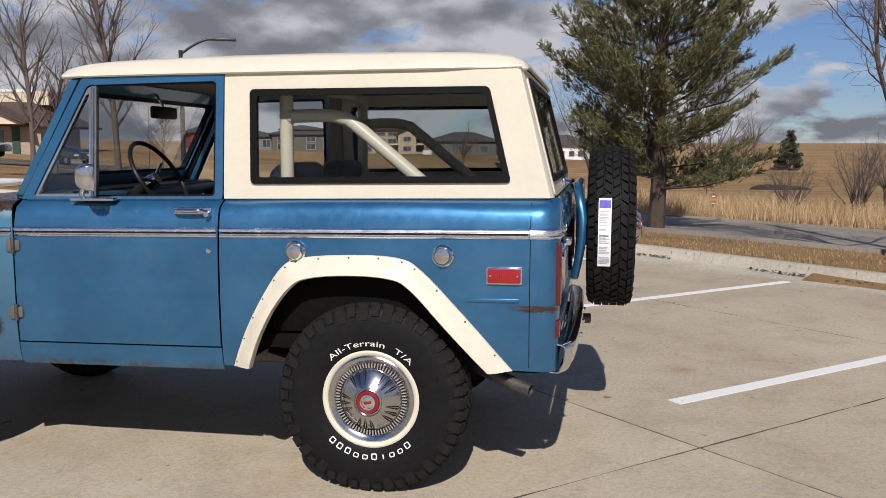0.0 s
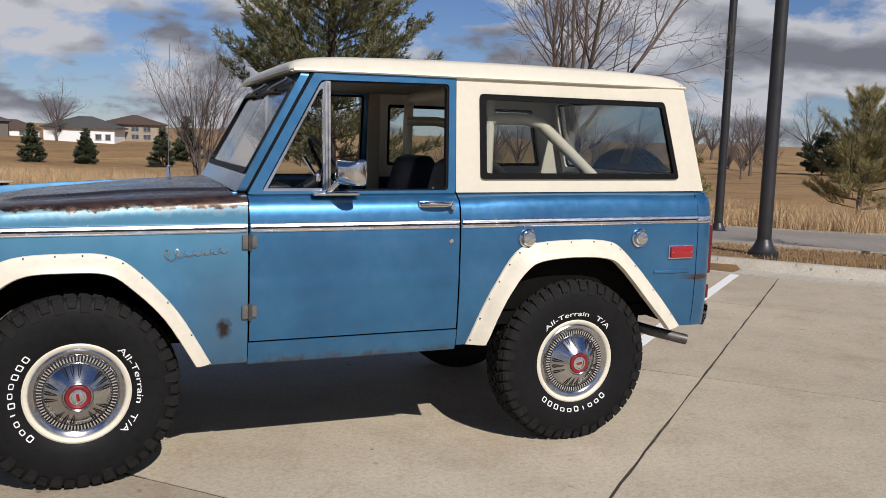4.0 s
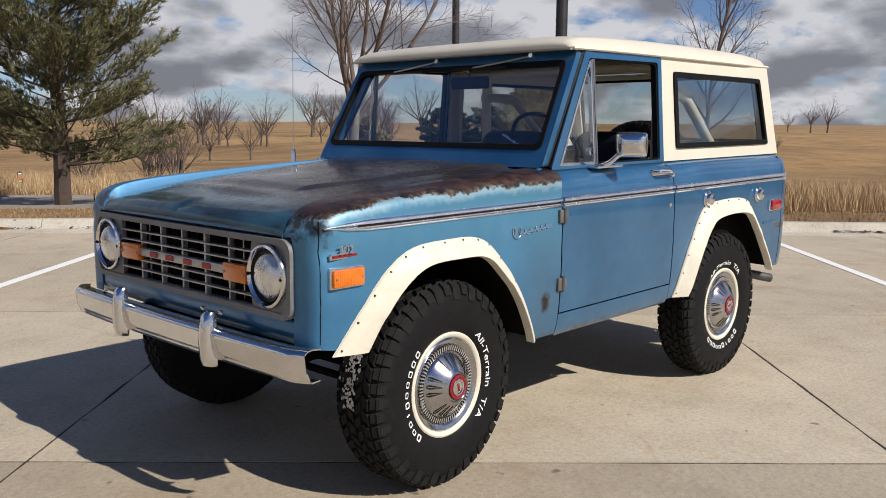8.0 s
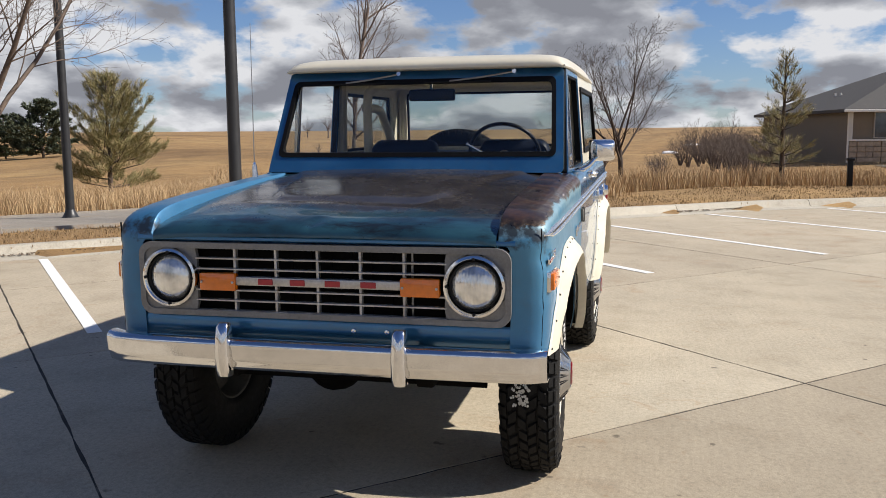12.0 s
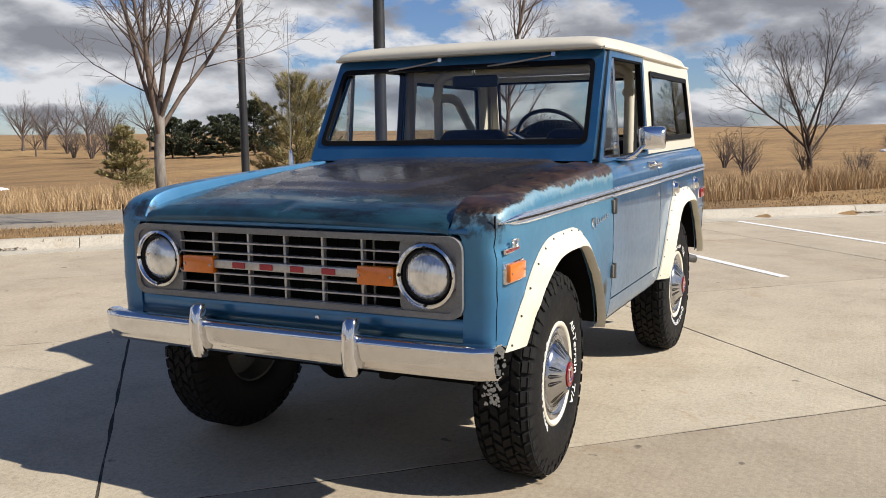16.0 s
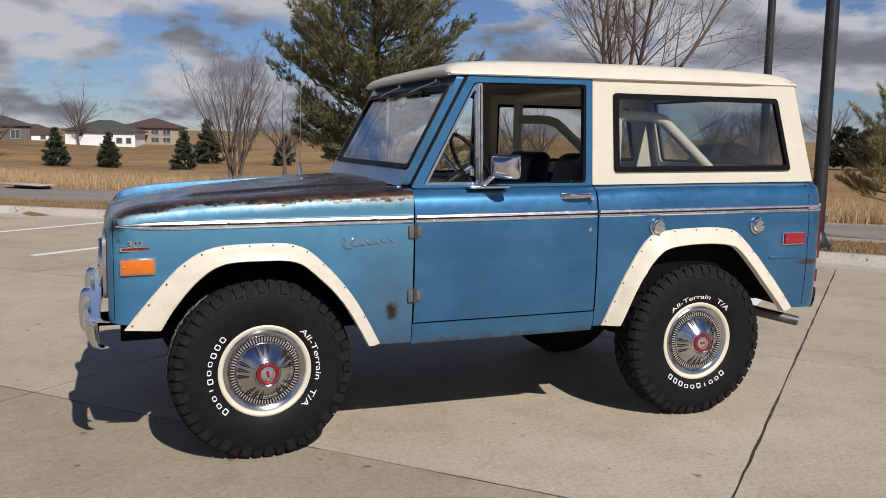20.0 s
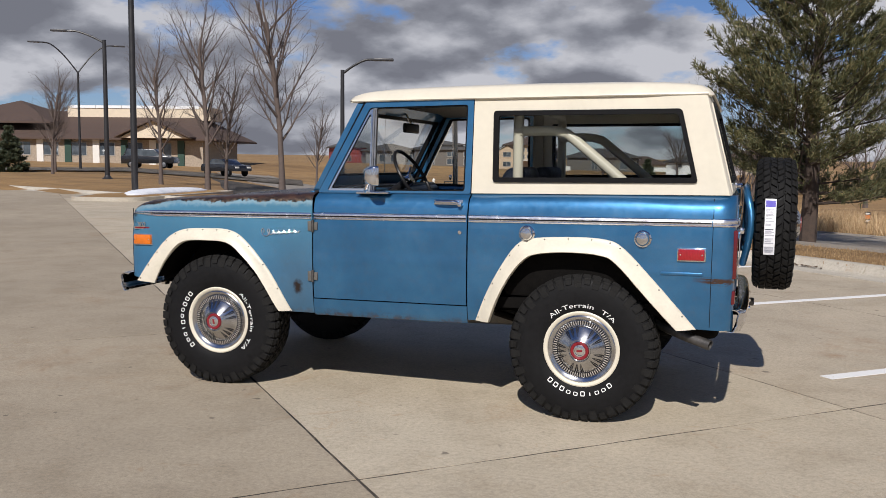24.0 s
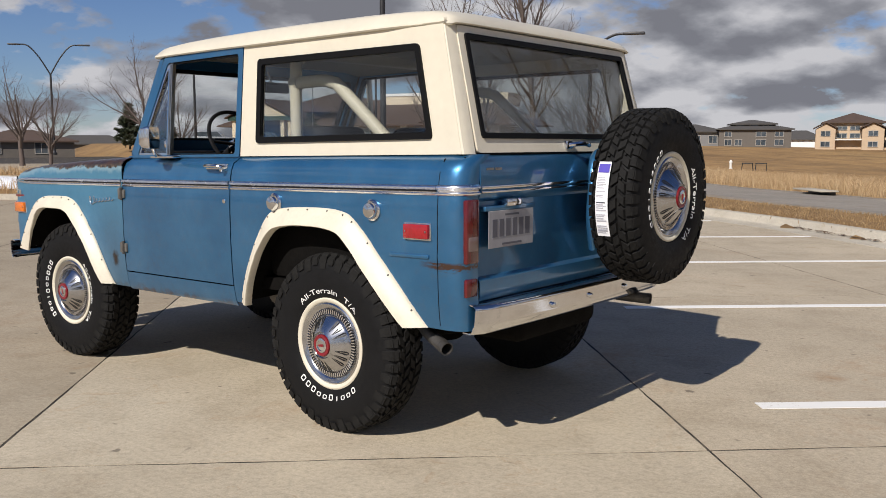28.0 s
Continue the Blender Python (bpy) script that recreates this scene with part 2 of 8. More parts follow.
k.bump(k.math("ADD", c3, k.math("MULTIPLY", b2, 0.6)), 0.6, 0.03)
M_TURF = k.m


# ---------------------------------------------------------------- building helpers
def mesh_of(name, bm, material, smooth=40):
    me = bpy.data.meshes.new(name)
    bm.normal_update()
    if smooth:
        for f in bm.faces:
            f.smooth = True
        for e in bm.edges:
            if len(e.link_faces) == 2 and e.calc_face_angle(0) > radians(smooth):
                e.smooth = False
    bm.to_mesh(me)
    bm.free()
    for m in material if isinstance(material, (list, tuple)) else (material,):
        me.materials.append(m)
    return me


def part(name, bm, material, parent=None, label="", smooth=40):
    ob = new(name, mesh_of(name, bm, material, smooth))
    if parent:
        ob.parent = parent
    if label:
        ob["label"] = label
    return ob


def empty(name, x=0, y=0, z=0, rz=0):
    ob = new(name)
    ob.empty_display_size = 0.1
    ob.matrix_basis = pose(x, y, z, 0, 0, rz)
    return ob


def box(bm, x0, x1, y0, y1, z0, z1, bevel=0.0, seg=2, m=None):
    vs = bmesh.ops.create_cube(bm, size=1)["verts"]
    for v in vs:
        v.co = Vector(((x0 + x1) / 2 + v.co.x * (x1 - x0), (y0 + y1) / 2 + v.co.y * (y1 - y0), (z0 + z1) / 2 + v.co.z * (z1 - z0)))
    if bevel:
        es = list({e for v in vs for e in v.link_edges})
        out = bmesh.ops.bevel(bm, geom=es, offset=bevel, segments=seg, profile=0.5, affect="EDGES", clamp_overlap=True)
        vs = list({v for f in out["faces"] for v in f.verts} | {v for v in vs if v.is_valid})
    if m is not None:
        bmesh.ops.transform(bm, matrix=m, verts=vs)
    return bm


def solid(x0, x1, y0, y1, z0, z1, bevel=0.0, seg=2, m=None):
    return box(bmesh.new(), x0, x1, y0, y1, z0, z1, bevel, seg, m)


def rings(bm, loops, close=True, caps=True):
    """Skin rows of points into faces."""
    rows = [[bm.verts.new(p) for p in loop] for loop in loops]
    for a, b in zip(rows, rows[1:]):
        n = len(a)
        for i in range(n if close else n - 1):
            j = (i + 1) % n
            try:
                bm.faces.new((a[i], a[j], b[j], b[i]))
            except ValueError:
                pass
    if caps and close:
        for r, flip in ((rows[0], True), (rows[-1], False)):
            try:
                bm.faces.new(list(reversed(r)) if flip else r)
            except ValueError:
                pass
    return rows


def tube(bm, pts, radius, seg=8, caps=True):
    """A round bar along points; radius: a number or one for each point."""
    pts = [Vector(p) for p in pts]
    rad = [radius] * len(pts) if isinstance(radius, (int, float)) else radius
    loops, side = [], None
    for i, p in enumerate(pts):
        d = (pts[min(i + 1, len(pts) - 1)] - pts[max(i - 1, 0)]).normalized()
        if side is None:
            side = d.orthogonal().normalized()
        side = (side - d * side.dot(d)).normalized()
        up = d.cross(side)
        loops.append([p + (side * math.cos(a) + up * math.sin(a)) * rad[i] for a in (2 * math.pi * q / seg for q in range(seg))])
    rings(bm, loops, True, caps)
    return bm


def bar(pts, radius, seg=8):
    return tube(bmesh.new(), pts, radius, seg)


def smooth_path(pts, n=6):
    """Catmull-Rom points through pts."""
    pts = [Vector(p) for p in pts]
    out = []
    for i in range(len(pts) - 1):
        p0, p1, p2, p3 = pts[max(i - 1, 0)], pts[i], pts[i + 1], pts[min(i + 2, len(pts) - 1)]
        for j in range(n):
            t = j / n
            out.append(0.5 * (2 * p1 + (p2 - p0) * t + (2 * p0 - 5 * p1 + 4 * p2 - p3) * t * t + (3 * p1 - p0 - 3 * p2 + p3) * t ** 3))
    out.append(pts[-1])
    return out


def lathe(bm, profile, axis="y", seg=48, centre=(0, 0, 0)):
    """Spin (radius, along) pairs round an axis."""
    loops = []
    c = Vector(centre)
    for r, h in profile:
        row = []
        for q in range(seg):
            a = 2 * math.pi * q / seg
            u, w = r * math.cos(a), r * math.sin(a)
            row.append(c + Vector({"y": (u, h, w), "x": (h, u, w), "z": (u, w, h)}[axis]))
        loops.append(row)
    rings(bm, loops, True, False)
    return bm


def prism(bm, poly, axis, a, b, bevel=0.0):
    """Extrude a flat outline between two places on an axis; poly holds the other two coordinates."""
    def at(p, v):
        return Vector({"x": (v, p[0], p[1]), "y": (p[0], v, p[1]), "z": (p[0], p[1], v)}[axis])
    lo, hi = [bm.verts.new(at(p, a)) for p in poly], [bm.verts.new(at(p, b)) for p in poly]
    fs = [bm.faces.new(list(reversed(lo))), bm.faces.new(hi)]
    for i in range(len(poly)):
        j = (i + 1) % len(poly)
        fs.append(bm.faces.new((lo[i], lo[j], hi[j], hi[i])))
    bmesh.ops.recalc_face_normals(bm, faces=fs)
    if bevel:
        es = [e for f in fs[:2] for e in f.edges]
        bmesh.ops.bevel(bm, geom=list(set(es)), offset=bevel, segments=2, profile=0.5, affect="EDGES", clamp_overlap=True)
    return bm


def interp(x, table):
    """Straight-line reading of a small table of (x, value)."""
    if x <= table[0][0]:
        return table[0][1]
    for (a, va), (b, vb) in zip(table, table[1:]):
        if x <= b:
            return va + (vb - va) * (x - a) / (b - a)
    return table[-1][1]


def ease(x, table):
    """Smooth reading of a table."""
    if x <= table[0][0]:
        return table[0][1]
    n = len(table)
    for i in range(n - 1):
        (a, va), (b, vb) = table[i], table[i + 1]
        if x <= b:
            t = (x - a) / (b - a)
            def slope(j):
                if j <= 0 or j >= n - 1:
                    return (table[min(j + 1, n - 1)][1] - table[max(j - 1, 0)][1]) / (table[min(j + 1, n - 1)][0] - table[max(j - 1, 0)][0])
                return (table[j + 1][1] - table[j - 1][1]) / (table[j + 1][0] - table[j - 1][0])
            m0, m1, h = slope(i), slope(i + 1), b - a
            return (2 * t ** 3 - 3 * t * t + 1) * va + (t ** 3 - 2 * t * t + t) * h * m0 + (3 * t * t - 2 * t ** 3) * vb + (t ** 3 - t * t) * h * m1
    return table[-1][1]


def thicken(bm, depth, inward=True):
    """Give a sheet real thickness."""
    bmesh.ops.recalc_face_normals(bm, faces=bm.faces)
    bmesh.ops.solidify(bm, geom=list(bm.faces), thickness=depth)
    return bm


# ---------------------------------------------------------------- ground: lot, kerb, verge, road, fields
UX, UY = math.cos(radians(42)), math.sin(radians(42))      # from the lot towards the kerb


def sn(s, n, z=0.0):
    """Lot coordinates: s towards the kerb, n along it."""
    return Vector((UX * s - UY * n, UY * s + UX * n, z))


def to_sn(x, y):
    return UX * x + UY * y, -UY * x + UX * y


KERB = [(-60, -16), (-30, -1.0), (-19, 4.2), (-15, 6.2), (-11, 7.35), (-7, 7.65), (0, 7.6), (4, 7.35), (8, 6.75), (12, 5.8), (17, 4.4), (24, 2.0), (34, -2.5), (60, -15), (120, -45)]


def road_near(n):
    return interp(n, [(-60, 120), (-16, 60), (-10, 30), (-6, 15.0), (-2, 10.9), (2, 10.2), (8, 9.6), (14, 9.2), (24, 8.9), (34, 9.0), (60, 10), (120, 14)])


def road_far(n):
    return interp(n, [(-60, 130), (-16, 70), (-10, 38), (-6, 22.0), (-2, 17.2), (2, 16.3), (8, 15.6), (14, 14.8), (24, 14.0), (34, 14.0), (60, 15), (120, 19)])


def land(x, y):
    """Height of the open land."""
    s, n = to_sn(x, y)
    past = s - interp(n, KERB)
    if past < 0.3:
        return -0.06
    r, az = math.hypot(x, y), math.degrees(math.atan2(y, x))
    near = interp(past, [(0.3, 0.12), (2.6, 0.06), (4, -0.08), (9, -0.26), (14, -0.42), (30, -0.55)])
    bend = min(1, max(0, (-10 - n) / 3))
    near = near * (1 - bend) + bend * interp(past, [(0.3, 0.14), (3.4, 0.16), (5.8, 0.07), (8.6, -0.36), (14, -0.42), (30, -0.55)])
    near = near * (1 - min(1, max(0, (az - 118) / 14))) + 0.10 * min(1, max(0, (az - 118) / 14))
    mid_z = interp(az, [(-60, 0.6), (-25, 0.4), (-12, -0.1), (-4, -0.3), (5, -0.6), (15, -0.6), (24, 0.0), (32, 0.4), (42, -0.4), (52, -0.8), (62, -1.2), (75, -1.7), (92, -2.0), (105, -1.4), (120, -0.4), (130, 0.6), (150, 1.0), (180, 1.1)])
    far = interp(az, [(-60, 2.0), (-25, 1.5), (-12, 1.2), (-4, 2.0), (5, 0.2), (15, 0.4), (24, 1.0), (32, 1.8), (42, 0.6), (54, 0.3), (65, -0.1), (75, 0.0), (92, 0.25), (105, 0.65), (114, 0.95), (120, 1.1), (130, 1.3), (180, 1.4)])
    w = min(1.0, max(0.0, (r - 24) / 60.0))
    w = w * w * (3 - 2 * w)
    w2 = min(1.0, max(0.0, (r - 88) / 40.0))
    w2 = w2 * w2 * (3 - 2 * w2)
    bumps = 0.3 * noise.noise((x * 0.03, y * 0.03, 0.3)) * min(1, max(0, (r - 25) / 40)) + 0.8 * noise.noise((x * 0.006, y * 0.006, 4.0)) * min(1, max(0, (r - 130) / 150))
    return (near * (1 - w) + mid_z * w) * (1 - w2) + far * w2 + bumps + max(0, r - 140) * 0.006


# one sheet out to the horizon
bm = bmesh.new()
radii = [0.0, 3, 6, 7, 8, 9, 10, 11, 12, 13.5, 15, 17, 19, 21.5, 24, 27, 31, 36, 42, 50, 60, 72, 86, 104, 125, 150, 180, 220, 270, 340, 450, 650, 1000, 1800, 3500]
SEG = 240
rows = []
for r in radii[1:]:
    rows.append([bm.verts.new((r * math.cos(a), r * math.sin(a), land(r * math.cos(a), r * math.sin(a)))) for a in (2 * math.pi * q / SEG for q in range(SEG))])
mid = bm.verts.new((0, 0, -0.06))
for q in range(SEG):
    bm.faces.new((mid, rows[0][q], rows[0][(q + 1) % SEG]))
for a, b in zip(rows, rows[1:]):
    for q in range(SEG):
        bm.faces.new((a[q], b[q], b[(q + 1) % SEG], a[(q + 1) % SEG]))
ground = tagged(part("ground", bm, M_TURF, smooth=180), "brown winter grassland rolling away to low hills", "ground", kind="structure")

# the lot: its slabs are pieces of their own
J0 = Vector((2.63, 0.018))
UD = Vector((math.cos(radians(43.4)), math.sin(radians(43.4))))
VD = Vector((math.cos(radians(134.6)), math.sin(radians(134.6))))
LU, LV = 3.08, 3.78


def joint_point(i, j):
    p = J0 + UD * (LU * i) + VD * (LV * j)
    return p


lot_bed = bmesh.new()
box(lot_bed, -80, 60, -70, 70, -0.055, -0.003)
bmesh.ops.bisect_plane(lot_bed, geom=list(lot_bed.verts) + list(lot_bed.edges) + list(lot_bed.faces), plane_co=sn(7.6, 0), plane_no=sn(1, 0), clear_outer=True)
lot = tagged(part("lot_bed", lot_bed, M_JOINT, smooth=0), "dark sealed joints between the concrete slabs", "joints", kind="structure")
lot.name = "lot"


def clip_to_kerb(poly):
    """Keep the part of an outline on the lot's side of the kerb."""
    def inside(p):
        s, n = to_sn(*p)
        return interp(n, KERB) - s
    out = []
    for a, b in zip(poly, poly[1:] + poly[:1]):
        da, db = inside(a), inside(b)
        if da >= 0:
            out.append(a)
        if da * db < 0:
            t = da / (da - db)
            out.append((a[0] + (b[0] - a[0]) * t, a[1] + (b[1] - a[1]) * t))
    return out


def inset(poly, g):
    """A convex outline drawn in by g on every side."""
    pts = [Vector(p) for p in poly]
    pts = [p for q, p in enumerate(pts) if (p - pts[q - 1]).length > 0.02]
    turn = 1 if sum(a.x * b.y - a.y * b.x for a, b in zip(pts, pts[1:] + pts[:1])) > 0 else -1
    out = []
    for q, p in enumerate(pts):
        d0, d1 = (p - pts[q - 1]).normalized(), (pts[(q + 1) % len(pts)] - p).normalized()
        n0, n1 = Vector((-d0.y, d0.x)) * turn, Vector((-d1.y, d1.x)) * turn
        out.append(p + (n0 + n1) * (g / max(0.3, 1 + n0.dot(n1))))
    return out


def slab(poly, tone, name="slab"):
    c = Vector((sum(p[0] for p in poly) / len(poly), sum(p[1] for p in poly) / len(poly)))
    inner = inset(poly, 0.0075)
    if len(inner) < 3:
        return
    rough = []
    for a, b in zip(inner, inner[1:] + inner[:1]):
        side = Vector((a.y - b.y, b.x - a.x)).normalized()
        n = max(1, int((b - a).length / 0.16))
        rough += [a + (b - a) * (q / n) + side * (random.uniform(-0.0045, 0.0035) if q else 0.0) for q in range(n)]
    bm = bmesh.new()
    prism(bm, [(p.x - c.x, p.y - c.y) for p in rough], "z", -0.05, 0.0)
    ob = part(name, bm, M_SLAB, lot, smooth=0)
    ob.location = (c.x, c.y, random.uniform(-0.0012, 0.0))
    ob.color = (*tone, 1.0)


for i in range(-6, 4):
    for j in range(-5, 8):
        a = [tuple(joint_point(i + di, j + dj)) for di, dj in ((0, 0), (1, 0), (1, 1), (0, 1))]
        a = clip_to_kerb(a)
        if len(a) >= 3:
            # the drive lane is an older, browner pour than the stalls
            slab(a, (0.76, 0.74, 0.715) if i <= -2 else ((1.0, 1.0, 0.99) if i == -1 else (0.95, 0.94, 0.93)))
# the far pavement, beyond the slabs told apart
bm = bmesh.new()
for i in range(-26, 12):
    for j in range(-22, 26):
        if -6 <= i < 4 and -5 <= j < 8:
            continue
        a = [tuple(joint_point(i + di, j + dj)) for di, dj in ((0, 0), (1, 0), (1, 1), (0, 1))]
        if max((Vector(p)).length for p in a) > 62:
            continue
        a = clip_to_kerb(a)
        if len(a) < 3:
            continue
        c = Vector((sum(p[0] for p in a) / len(a), sum(p[1] for p in a) / len(a)))
        vs = [bm.verts.new((c.x + (p[0] - c.x) * 0.996, c.y + (p[1] - c.y) * 0.996, -0.001)) for p in a]
        bm.faces.new(vs)
bmesh.ops.recalc_face_normals(bm, faces=bm.faces)
for f in bm.faces:
    if f.normal.z < 0:
        f.normal_flip()
bmesh.ops.solidify(bm, geom=list(bm.faces), thickness=0.03)
far_slabs = tagged(part("far_slabs", bm, M_SLAB, lot, "pale concrete slabs of the far lot", smooth=0), kind="stuff")
far_slabs.color = (0.80, 0.78, 0.76, 1.0)

# painted stall lines
LINE_N = [-1.12 - 2.71 * 5, -1.12 - 2.71 * 4, -1.12 - 2.71 * 3, -1.12 - 2.71 * 2, -1.12 - 2.71, -1.12, 1.58, 4.27, 6.9, 9.5, 12.1]
for n in LINE_N:
    end = interp(n, KERB) - 0.45
    bm = bmesh.new()
    loops = []
    for q in range(13):
        s = 2.44 + (end - 2.44) * q / 12
        w = 0.052
        loops.append([sn(s, n - w, 0.0005), sn(s, n - w, 0.004), sn(s, n + w, 0.004), sn(s, n + w, 0.0005)])
    rings(bm, loops)
    bmesh.ops.recalc_face_normals(bm, faces=bm.faces)
    tagged(part("stall_line", bm, M_PAINT, smooth=0), "worn white painted line between parking stalls", "road marking", "stall lines", "structure")

# kerb, in cast lengths with open joints
kerb = tagged(empty("kerb"), "pale concrete kerb with cast joints round the lot", "kerb", kind="structure")
ks = [n * 1.0 for n in range(-48, 100, 3)]
for n0, n1 in zip(ks, ks[1:]):
    bm = bmesh.new()
    loops = []
    for q in range(5):
        n = n0 + 0.006 + (n1 - n0 - 0.012) * q / 4
        s = interp(n, KERB)
        loops.append([sn(s - 0.42, n, -0.05), sn(s - 0.42, n, 0.006), sn(s - 0.03, n, 0.012), sn(s + 0.01, n, 0.03), sn(s + 0.045, n, 0.115), sn(s + 0.075, n, 0.135), sn(s + 0.19, n, 0.14), sn(s + 0.21, n, 0.125), sn(s + 0.21, n, -0.1)])
    rings(bm, loops)
    bmesh.ops.recalc_face_normals(bm, faces=bm.faces)
    part("kerb_stone", bm, M_KERB, kerb, smooth=50)

# the street past the verge, with its own low kerbs
bm = bmesh.new()
loops = []
for q in range(0, 76):
    n = -9 + q * 1.6
    a, b = road_near(n), road_far(n)
    loops.append([sn(a + (b - a) * u, n, land(*sn(a + (b - a) * u, n).xy) + 0.035) for u in (0, 0.25, 0.5, 0.75, 1)])
rings(bm, loops, close=False)
bmesh.ops.recalc_face_normals(bm, faces=bm.faces)
for f in bm.faces:
    if f.normal.z < 0:
        f.normal_flip()
bmesh.ops.solidify(bm, geom=list(bm.faces), thickness=0.1)
road = tagged(part("road", bm, M_ROAD, smooth=60), "grey concrete street with low kerbs beyond the verge", "road", kind="structure")
for edge, out in ((road_near, -1), (road_far, 1)):
    bm = bmesh.new()
    loops = []
    for q in range(0, 76):
        n = -9 + q * 1.6
        s = edge(n)
        z = land(*sn(s, n).xy)
        loops.append([sn(s, n, z - 0.05), sn(s + out * 0.02, n, z + 0.060), sn(s + out * 0.14, n, z + 0.065), sn(s + out * 0.16, n, z - 0.05)])
    rings(bm, loops)
    bmesh.ops.recalc_face_normals(bm, faces=bm.faces)
    part("street_kerb", bm, M_ROAD, road, "low concrete street kerb")


# ---------------------------------------------------------------- car materials
def blue_paint(name, burnt="none"):
    """Old metallic blue enamel; burnt: where the paint is gone to dark primer and rust."""
    k = Mat(name).set(Metallic=0.6, Coat_Weight=0.9, Coat_Roughness=0.05)
    flake, fade, dirt = k.noise(900, 2, 0.5), k.noise(3.2, 5, 0.6), k.noise(22, 5, 0.65)
    c = k.ramp(fade, [(0.28, (0.022, 0.122, 0.262)), (0.5, (0.032, 0.152, 0.312)), (0.72, (0.052, 0.192, 0.366))])
    c = k.mix(0.35, c, k.ramp(flake, [(0.3, 0.7), (0.7, 1.35)]), "MULTIPLY")
    c = k.mix(k.math("MULTIPLY", k.ramp(dirt, [(0.5, 0.0), (0.75, 1.0)]), 0.18), c, (0.12, 0.12, 0.11))
    x, y, z = k.xyz()
    rough = k.ramp(dirt, [(0.3, 0.29), (0.7, 0.40)])
    # rust along the bottom seams
    low = k.math("MULTIPLY", k.math("SUBTRACT", 0.548, z), 16.0, clamp=True)
    rust_n = k.noise(16, 6, 0.7)
    rust = k.math("MULTIPLY", low, k.ramp(rust_n, [(0.47, 0.0), (0.60, 1.0)]), clamp=True)
    c = k.mix(rust, c, k.ramp(k.noise(60, 3), [(0.3, (0.030, 0.015, 0.010)), (0.7, (0.12, 0.050, 0.022))]))
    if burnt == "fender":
        # more teal towards the top, paler on the driver's side
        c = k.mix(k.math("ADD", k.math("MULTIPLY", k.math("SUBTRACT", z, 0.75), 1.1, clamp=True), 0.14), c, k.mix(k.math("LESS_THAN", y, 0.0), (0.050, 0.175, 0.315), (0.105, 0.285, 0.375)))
        rough = k.ramp(dirt, [(0.3, 0.42), (0.7, 0.56)])
        k.set(Coat_Weight=0.3, Metallic=0.4)
        rag = k.math("ADD", k.math("MULTIPLY", k.math("SUBTRACT", k.noise(11, 5, 0.6), 0.5), 0.070), k.math("MULTIPLY", k.math("SUBTRACT", k.noise(55, 3, 0.6), 0.5), 0.03))
        edge = k.math("ADD", k.math("ADD", k.math("ADD", k.math("MULTIPLY", k.math("ADD", x, 1.1), 0.022), 1.172), k.math("MULTIPLY", k.math("MINIMUM", k.math("ADD", x, 1.48), 0.0), 0.17)), rag)
        d = k.math("SUBTRACT", z, edge)
        left = k.math("LESS_THAN", y, -0.55)
        gone = k.math("MULTIPLY", k.math("MULTIPLY", d, 130.0, clamp=True), left)
        deep = k.math("MULTIPLY", k.math("SUBTRACT", d, 0.012), 60.0, clamp=True)
        metal = k.ramp(k.noise(9, 6, 0.65), [(0.30, (0.016, 0.012, 0.011)), (0.48, (0.040, 0.025, 0.021)), (0.62, (0.085, 0.042, 0.026)), (0.74, (0.034, 0.029, 0.030))])
        pale = k.math("MULTIPLY", k.math("MULTIPLY", k.math("ADD", d, 0.03), 40.0, clamp=True), left)
        c = k.mix(k.math("MULTIPLY", pale, 0.55), c, (0.33, 0.45, 0.48))
        c = k.mix(gone, c, k.mix(deep, k.ramp(k.noise(38, 4, 0.65), [(0.38, (0.014, 0.012, 0.011)), (0.52, (0.075, 0.048, 0.030)), (0.68, (0.22, 0.165, 0.11))]), metal))
        # scorched corners of the nose
        qx, qz = k.math("ADD", x, 1.79), k.math("SUBTRACT", z, 1.085)
        q2 = k.math("SQRT", k.math("ADD", k.math("MULTIPLY", qx, qx), k.math("MULTIPLY", qz, qz)))
        nose = k.math("MULTIPLY", k.math("SUBTRACT", 0.052, k.math("ADD", q2, k.math("MULTIPLY", k.math("SUBTRACT", k.noise(17, 5, 0.65), 0.5), 0.20))), 26.0, clamp=True)
        c = k.mix(k.math("MULTIPLY", nose, 0.9), c, (0.016, 0.017, 0.020))
        # bruise and grey haze behind the wheel arch
        px, pz = k.math("SUBTRACT", x, -0.575), k.math("SUBTRACT", z, 0.665)
        r2 = k.math("SQRT", k.math("ADD", k.math("MULTIPLY", px, px), k.math("MULTIPLY", k.math("MULTIPLY", pz, pz), 0.45)))
        spot = k.math("MULTIPLY", k.math("SUBTRACT", 0.038, k.math("ADD", r2, k.math("MULTIPLY", k.math("SUBTRACT", k.noise(30, 4), 0.5), 0.05))), 40.0, clamp=True)
        haze = k.math("MULTIPLY", k.math("SUBTRACT", 0.30, r2), 3.0, clamp=True)
        c = k.mix(k.math("MULTIPLY", k.math("MULTIPLY", haze, left), 0.5), c, (0.10, 0.125, 0.135))
        c = k.mix(k.math("MULTIPLY", spot, left), c, (0.022, 0.013, 0.010))
        rough = k.mix(gone, rough, k.ramp(k.noise(18, 4), [(0.3, (0.25, 0.25, 0.25)), (0.7, (0.6, 0.6, 0.6))]))
